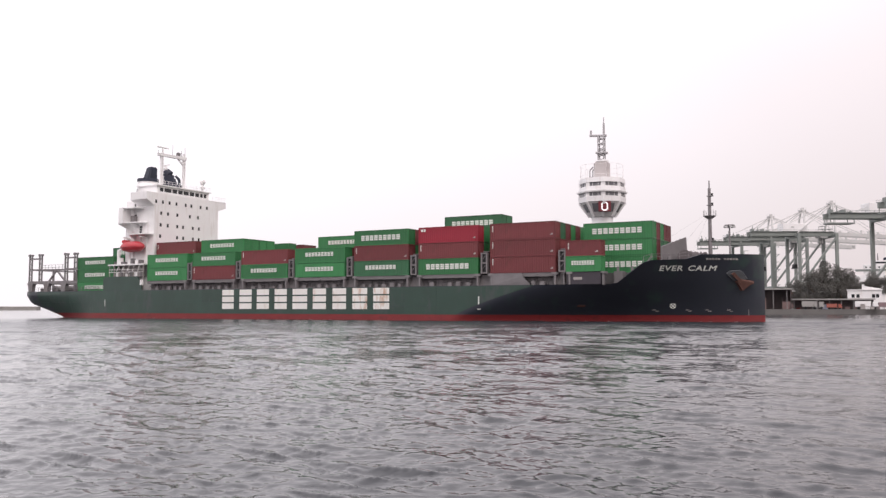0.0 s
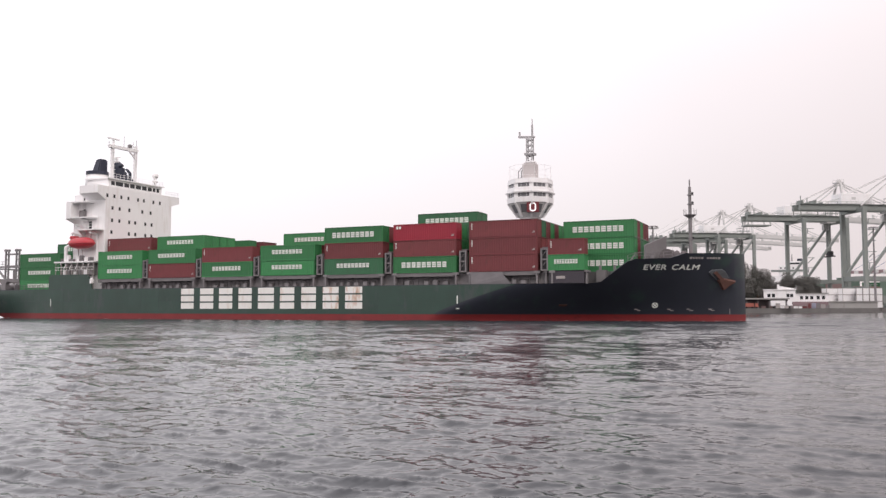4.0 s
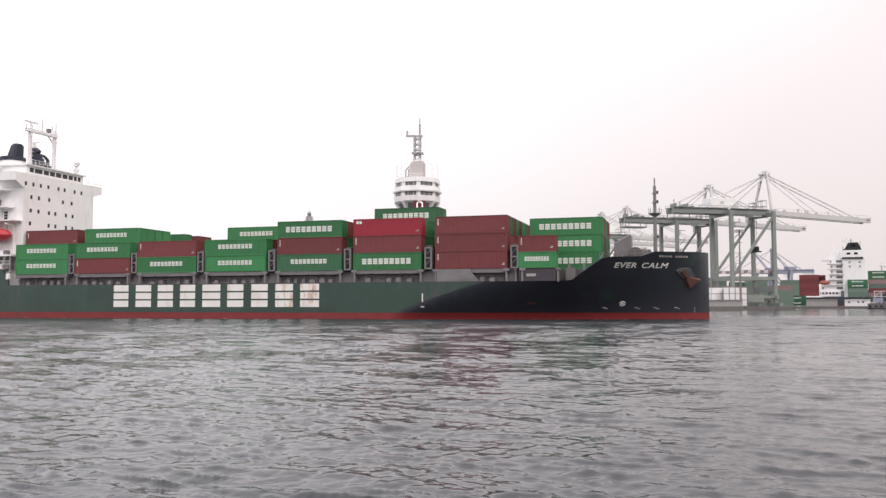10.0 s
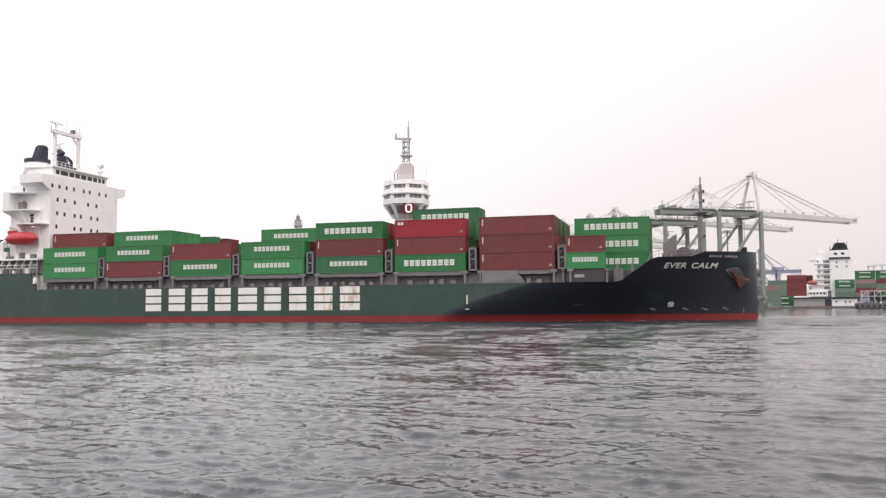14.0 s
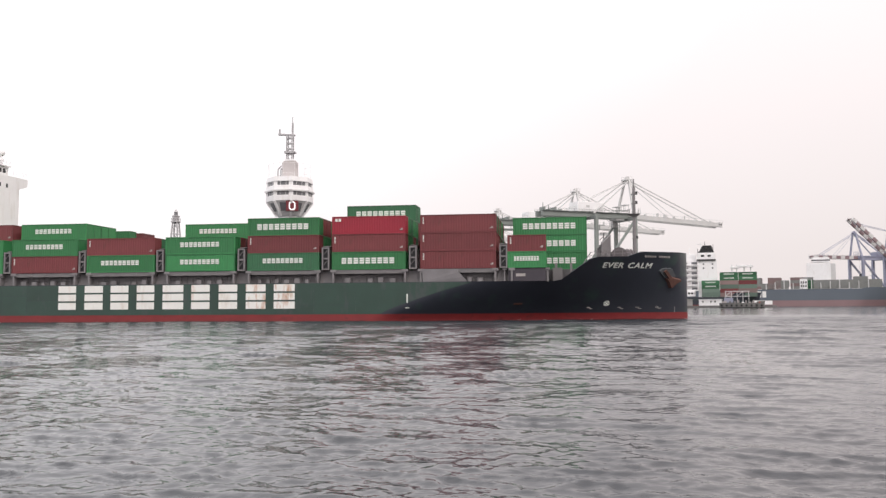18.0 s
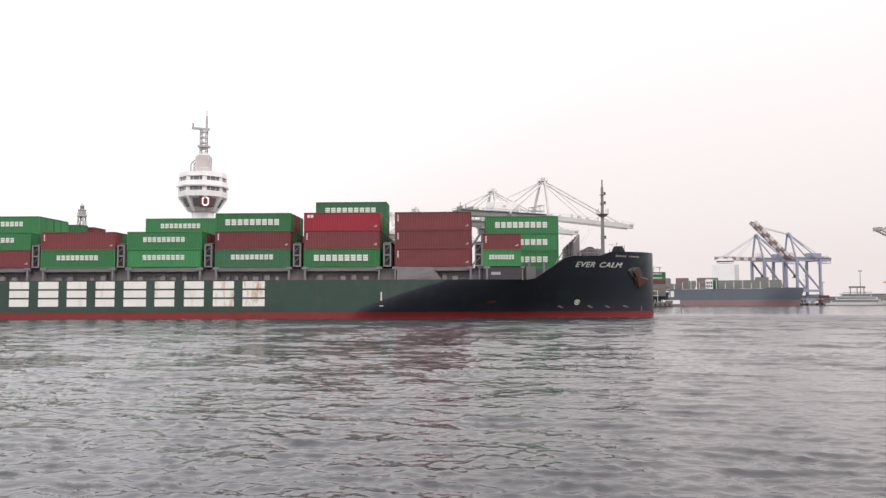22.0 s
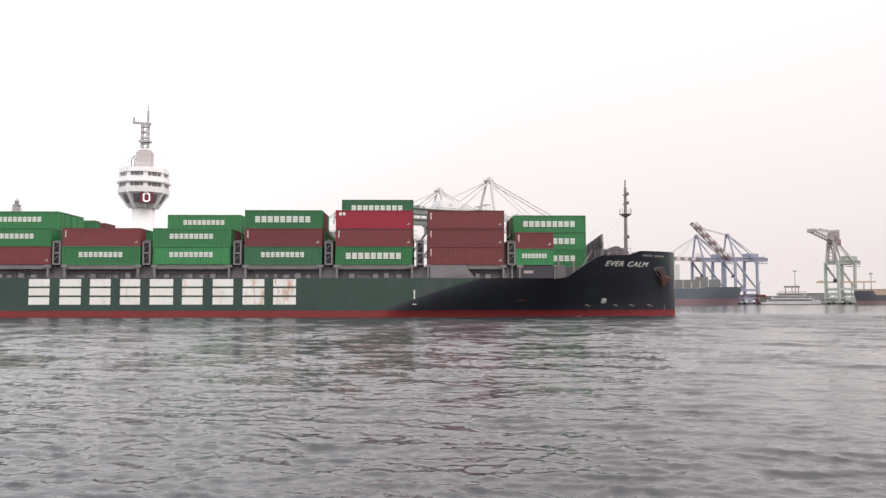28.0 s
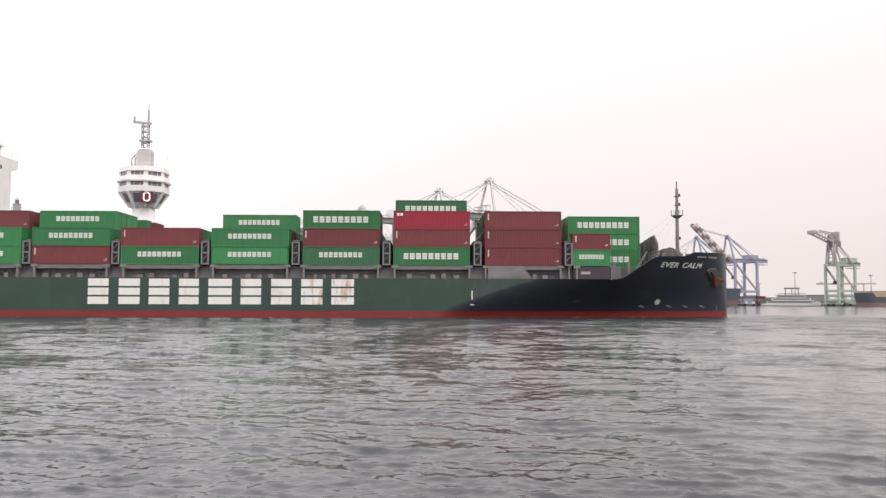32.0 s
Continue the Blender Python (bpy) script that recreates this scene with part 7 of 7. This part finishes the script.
def barge():
    d = 575
    m = Matrix.Translation(A(11.5, d, 0)) @ pose(0, 0, 0, 0, 0, -11.5)
    X = lambda az: d * math.tan(radians(az - 11.5))
    e = thing("moored_barge", m, "dark moored work barge with steel frames", "boat", "moored ships")
    simple_hull(e, 27, 9, 3.2, 0.5, QUAY_DARK, DARK, 1.0)
    part("blue_house", made(bevel_box, X(10.45), X(11.0), -3, 3, 3.4, 6.4, 0.2), CRANE_BLUE, e)
    for y in (-2.0, 2.0):
        for z in (7.4, 10.6):
            part("frame_rail", made(beam, (X(10.5), y, z), (X(12.0), y, z), 0.35), CRANE_PALE, e)
        for k in range(5):
            x = X(10.55) + k * 3.5
            part("frame_post", made(beam, (x, y, 3.2), (x, y, 10.8), 0.35), CRANE_PALE, e)
        for k in (0, 2):
            x = X(10.55) + k * 3.5
            part("frame_brace", made(beam, (x, y, 7.4), (x + 3.5, y, 10.6), 0.25), CRANE_PALE, e)
    rb = random.Random(6)
    for k in range(10):
        x = -12.0 + 2.4 * k + rb.uniform(-0.4, 0.4)
        w, h = rb.uniform(0.8, 1.9), rb.uniform(0.6, 2.0)
        part("deck_gear", made(bevel_box, x, x + w, -3.6, -2.4, 3.1, 3.1 + h, 0.1), rb.choice((STEEL_GREY, QUAY_DARK, GREY_BOX, WHITE, DULL_ORANGE)), e)
    for k in range(9):
        part("tyre_fender", made(tube, (-12 + 3 * k, -4.75, 1.5), (-12 + 3 * k, -4.45, 1.5), 0.7, 10), DARK, e)

barge()
rnd = random.Random(12)
for az, d, turn in ((0.22, 408, 58), (1.12, 410, 56)) + tuple((2.2 + 0.36 * i, 411 + 1.5 * i, 88 - 0.3 * i) for i in range(4)):
    for t in range(3):
        far_container(Matrix.Translation(A(az, d, 1.75 + 2.9 * t)) @ pose(0, 0, 0, 0, 0, turn), "white")
for az, d, n, hi, cs in ((5.4, 520, 3, 2, ("hazed_teal", "teal")), (3.0, 500, 3, 2, ("hazed_teal", "brown")), (-6.9, 470, 3, 2, ("green", "brown")), (-8.6, 460, 3, 3, ("green", "teal")), (21.2, 990, 4, 2, ("brown", "teal")), (12.2, 600, 2, 1, ("grey", "white"))):
    for i in range(n):
        for t in range(max(1, hi - (i % 2))):
            far_container(Matrix.Translation(A(az + i * 0.02, d, 1.85 + 2.9 * t) + Vector((0, 2.6 * i, 0))) @ pose(0, 0, 0, 0, 0, -6), rnd.choice(cs))


yard = []
for i in range(15):
    for row in range(2):
        for t in range(rnd.choice((3, 4, 4, 5)) if row == 0 else 4):
            yard.append((-27.0 + 13.4 * (i % 4) + 0.2 * row, 12.0 * (i // 4) + 2.6 * row, 2.9 * t, rnd.choice(("hazed_teal", "hazed_teal", "hazed_teal", "hazed_grey", "hazed_brown"))))
joined_stack("yard_containers", Matrix.Translation(A(3.2, 512, 1.85)), yard, "haze-paled green containers stacked in the far yard")
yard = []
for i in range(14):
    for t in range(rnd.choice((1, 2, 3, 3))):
        yard.append((12.9 * (i % 7), 9.0 * (i // 7), 2.9 * t, rnd.choice(("hazed_teal", "hazed_grey", "hazed_teal", "hazed_brown"))))
joined_stack("yard_containers", Matrix.Translation(A(-8.6, 470, 1.85)), yard, "haze-paled green and grey containers stacked behind the trees")
yard = [(13.4 * i, 2.6 * row, 2.9 * t, rnd.choice(("hazed_teal", "teal", "hazed_teal", "hazed_brown"))) for i in range(3) for row in range(2) for t in range((5, 6, 5)[i] - row)]
joined_stack("yard_containers", Matrix.Translation(A(-0.6, 548, 1.85)), yard, "green containers stacked behind the white ones")


def lamp_post(az, d, el, base=1.7):
    z = height(el, d) - base
    e = thing("lamp_mast", Matrix.Translation(A(az, d, base)), "tall grey floodlight mast", "lamp", "floodlight masts")
    part("pole", made(tube, (0, 0, 0), (0, 0, z), 0.55, 8, 0.25), STEEL_GREY, e)
    part("ring", made(tube, (0, 0, z - 0.4), (0, 0, z), 1.9, 10), STEEL_GREY, e)
    for k in range(6):
        a = k * math.pi / 3
        part("floodlight", made(box, 1.7 * math.cos(a) - 0.5, 1.7 * math.cos(a) + 0.5, 1.7 * math.sin(a) - 0.5, 1.7 * math.sin(a) + 0.5, z - 1.1, z - 0.4), CRANE_PALE, e)


for az, d, el in ((-10.17, 345, 5.3), (2.9, 405, 4.8), (23.99, 960, 1.97), (28.24, 960, 1.75), (21.9, 1050, 1.3)):
    lamp_post(az, d, el)


def leaf_clump(seed):
    r = random.Random(seed)
    bm = bmesh.new()
    for i in range(900):
        while True:
            p = Vector((r.uniform(-1, 1), r.uniform(-1, 1), r.uniform(-1, 1)))
            if 0.25 < p.length < 1:
                break
        s = r.uniform(0.035, 0.075)
        q = Euler((r.uniform(0, 6), r.uniform(0, 6), r.uniform(0, 6))).to_matrix()
        v = [bm.verts.new(p + q @ Vector(c) * s) for c in ((-1, -0.6, 0), (0.2, -0.8, 0.2), (1, 0.1, 0), (0.1, 0.8, 0.25), (-0.9, 0.5, 0))]
        bm.faces.new(v)
    return mesh_of("leaf_clump", bm, LEAF)


CLUMPS = [leaf_clump(s) for s in (1, 2, 3)]


def tree(az, d, h, wide, seed):
    r = random.Random(seed)
    e = thing("tree", Matrix.Translation(A(az, d, 1.7)), "dark green broadleaf tree on the quay", "tree", "quay trees")
    bm = bmesh.new()
    tube(bm, (0, 0, 0), (0.2, 0, h * 0.45), 0.45, 8, 0.25)
    for k in range(6):
        a = k * 1.05 + r.random()
        tube(bm, (0.1, 0, h * (0.25 + 0.03 * k)), (wide * 0.33 * math.cos(a), wide * 0.33 * math.sin(a), h * (0.5 + 0.3 * r.random())), 0.18, 6, 0.06)
    part("trunk", bm, TRUNK, e)
    for k in range(24):
        a, q = r.uniform(0, 6.28), r.random() ** 0.5
        zz = h * r.uniform(0.32, 0.9)
        spread = wide * 0.7 * (1 - 0.55 * abs(zz / h - 0.5) * 2)
        o = part("foliage", CLUMPS[k % 3], LEAF, e)
        s = r.uniform(0.08, 0.15) * h
        o.matrix_basis = Matrix.LocRotScale((spread * q * math.cos(a), spread * q * math.sin(a), zz), Euler((r.random() * 3, r.random() * 3, r.random() * 6)), (s * 1.25, s * 1.25, s))


for i, (az, d, h, w) in enumerate(((-5.1, 400, 16.5, 12), (-4.5, 405, 20, 13), (-3.8, 402, 17, 12), (-3.2, 405, 13, 9), (-2.4, 412, 12.5, 10), (-1.6, 410, 15.5, 12), (-0.9, 412, 14.5, 12), (-0.3, 416, 10.5, 9), (-7.6, 430, 10, 10), (-6.4, 425, 12, 10), (-5.8, 418, 13, 10))):
    tree(az, d, h, w, 40 + i)


def truck(az, d, mat, label, size=1.0):
    e = thing("parked_truck", Matrix.Translation(A(az, d, 1.7)) @ pose(0, 0, 0, 0, 0, 8) @ Matrix.Scale(size, 4), label, "truck", "quay vehicles")
    part("cargo_box", made(bevel_box, 0, 5.0, 0, 2.3, 0.9, 2.9, 0.08), mat, e)
    part("cab", made(bevel_box, 5.6, 7.4, 0.05, 2.25, 0.6, 2.7, 0.2), mat, e)
    part("windscreen", made(box, 6.9, 7.42, 0.2, 2.1, 1.6, 2.3), GLASS_DARK, e)
    for x in (1.2, 4.2, 6.4):
        for y in (0.0, 2.0):
            part("wheel", made(tube, (x, y, 0.5), (x, y + 0.3, 0.5), 0.5, 12), DARK, e)


r = random.Random(5)
for i in range(12):
    az = -2.6 + i * 0.26
    e = thing("goods_stack", Matrix.Translation(A(az, 333 + r.random() * 3, 1.7)), "low stack of goods in front of the quay shed", "goods", "quay goods")
    w, h = r.uniform(0.8, 1.7), r.uniform(0.6, 2.0)
    part("body", made(bevel_box, -w / 2, w / 2, -0.6, 0.6, 0, h, 0.08), r.choice((WHITE, BROWN_BOX, STEEL_GREY, CRANE_BLUE, GREY_BOX)), e)
    part("cover", made(bevel_box, -w / 2 - 0.05, w / 2 + 0.05, -0.65, 0.65, h, h + 0.12, 0.04), r.choice((STEEL_GREY, GREY_BOX)), e)
truck(-4.6, 331, DULL_ORANGE, "small orange-red truck parked on the quay", 0.68)
truck(-3.0, 335, WHITE, "white truck parked on the quay")
truck(-6.0, 330, CONCRETE, "pale truck parked on the quay")


def motions():
    for ob, m in MOVING:
        walk(ob, [(t, Matrix.Translation((s, DRIFT * s, 0)) @ m) for t, s in SHIP_ROWS])
    walk(water, [(0, pose(0, 0, 0)), (32, pose(7.0, -2.5, 0))])


motions()
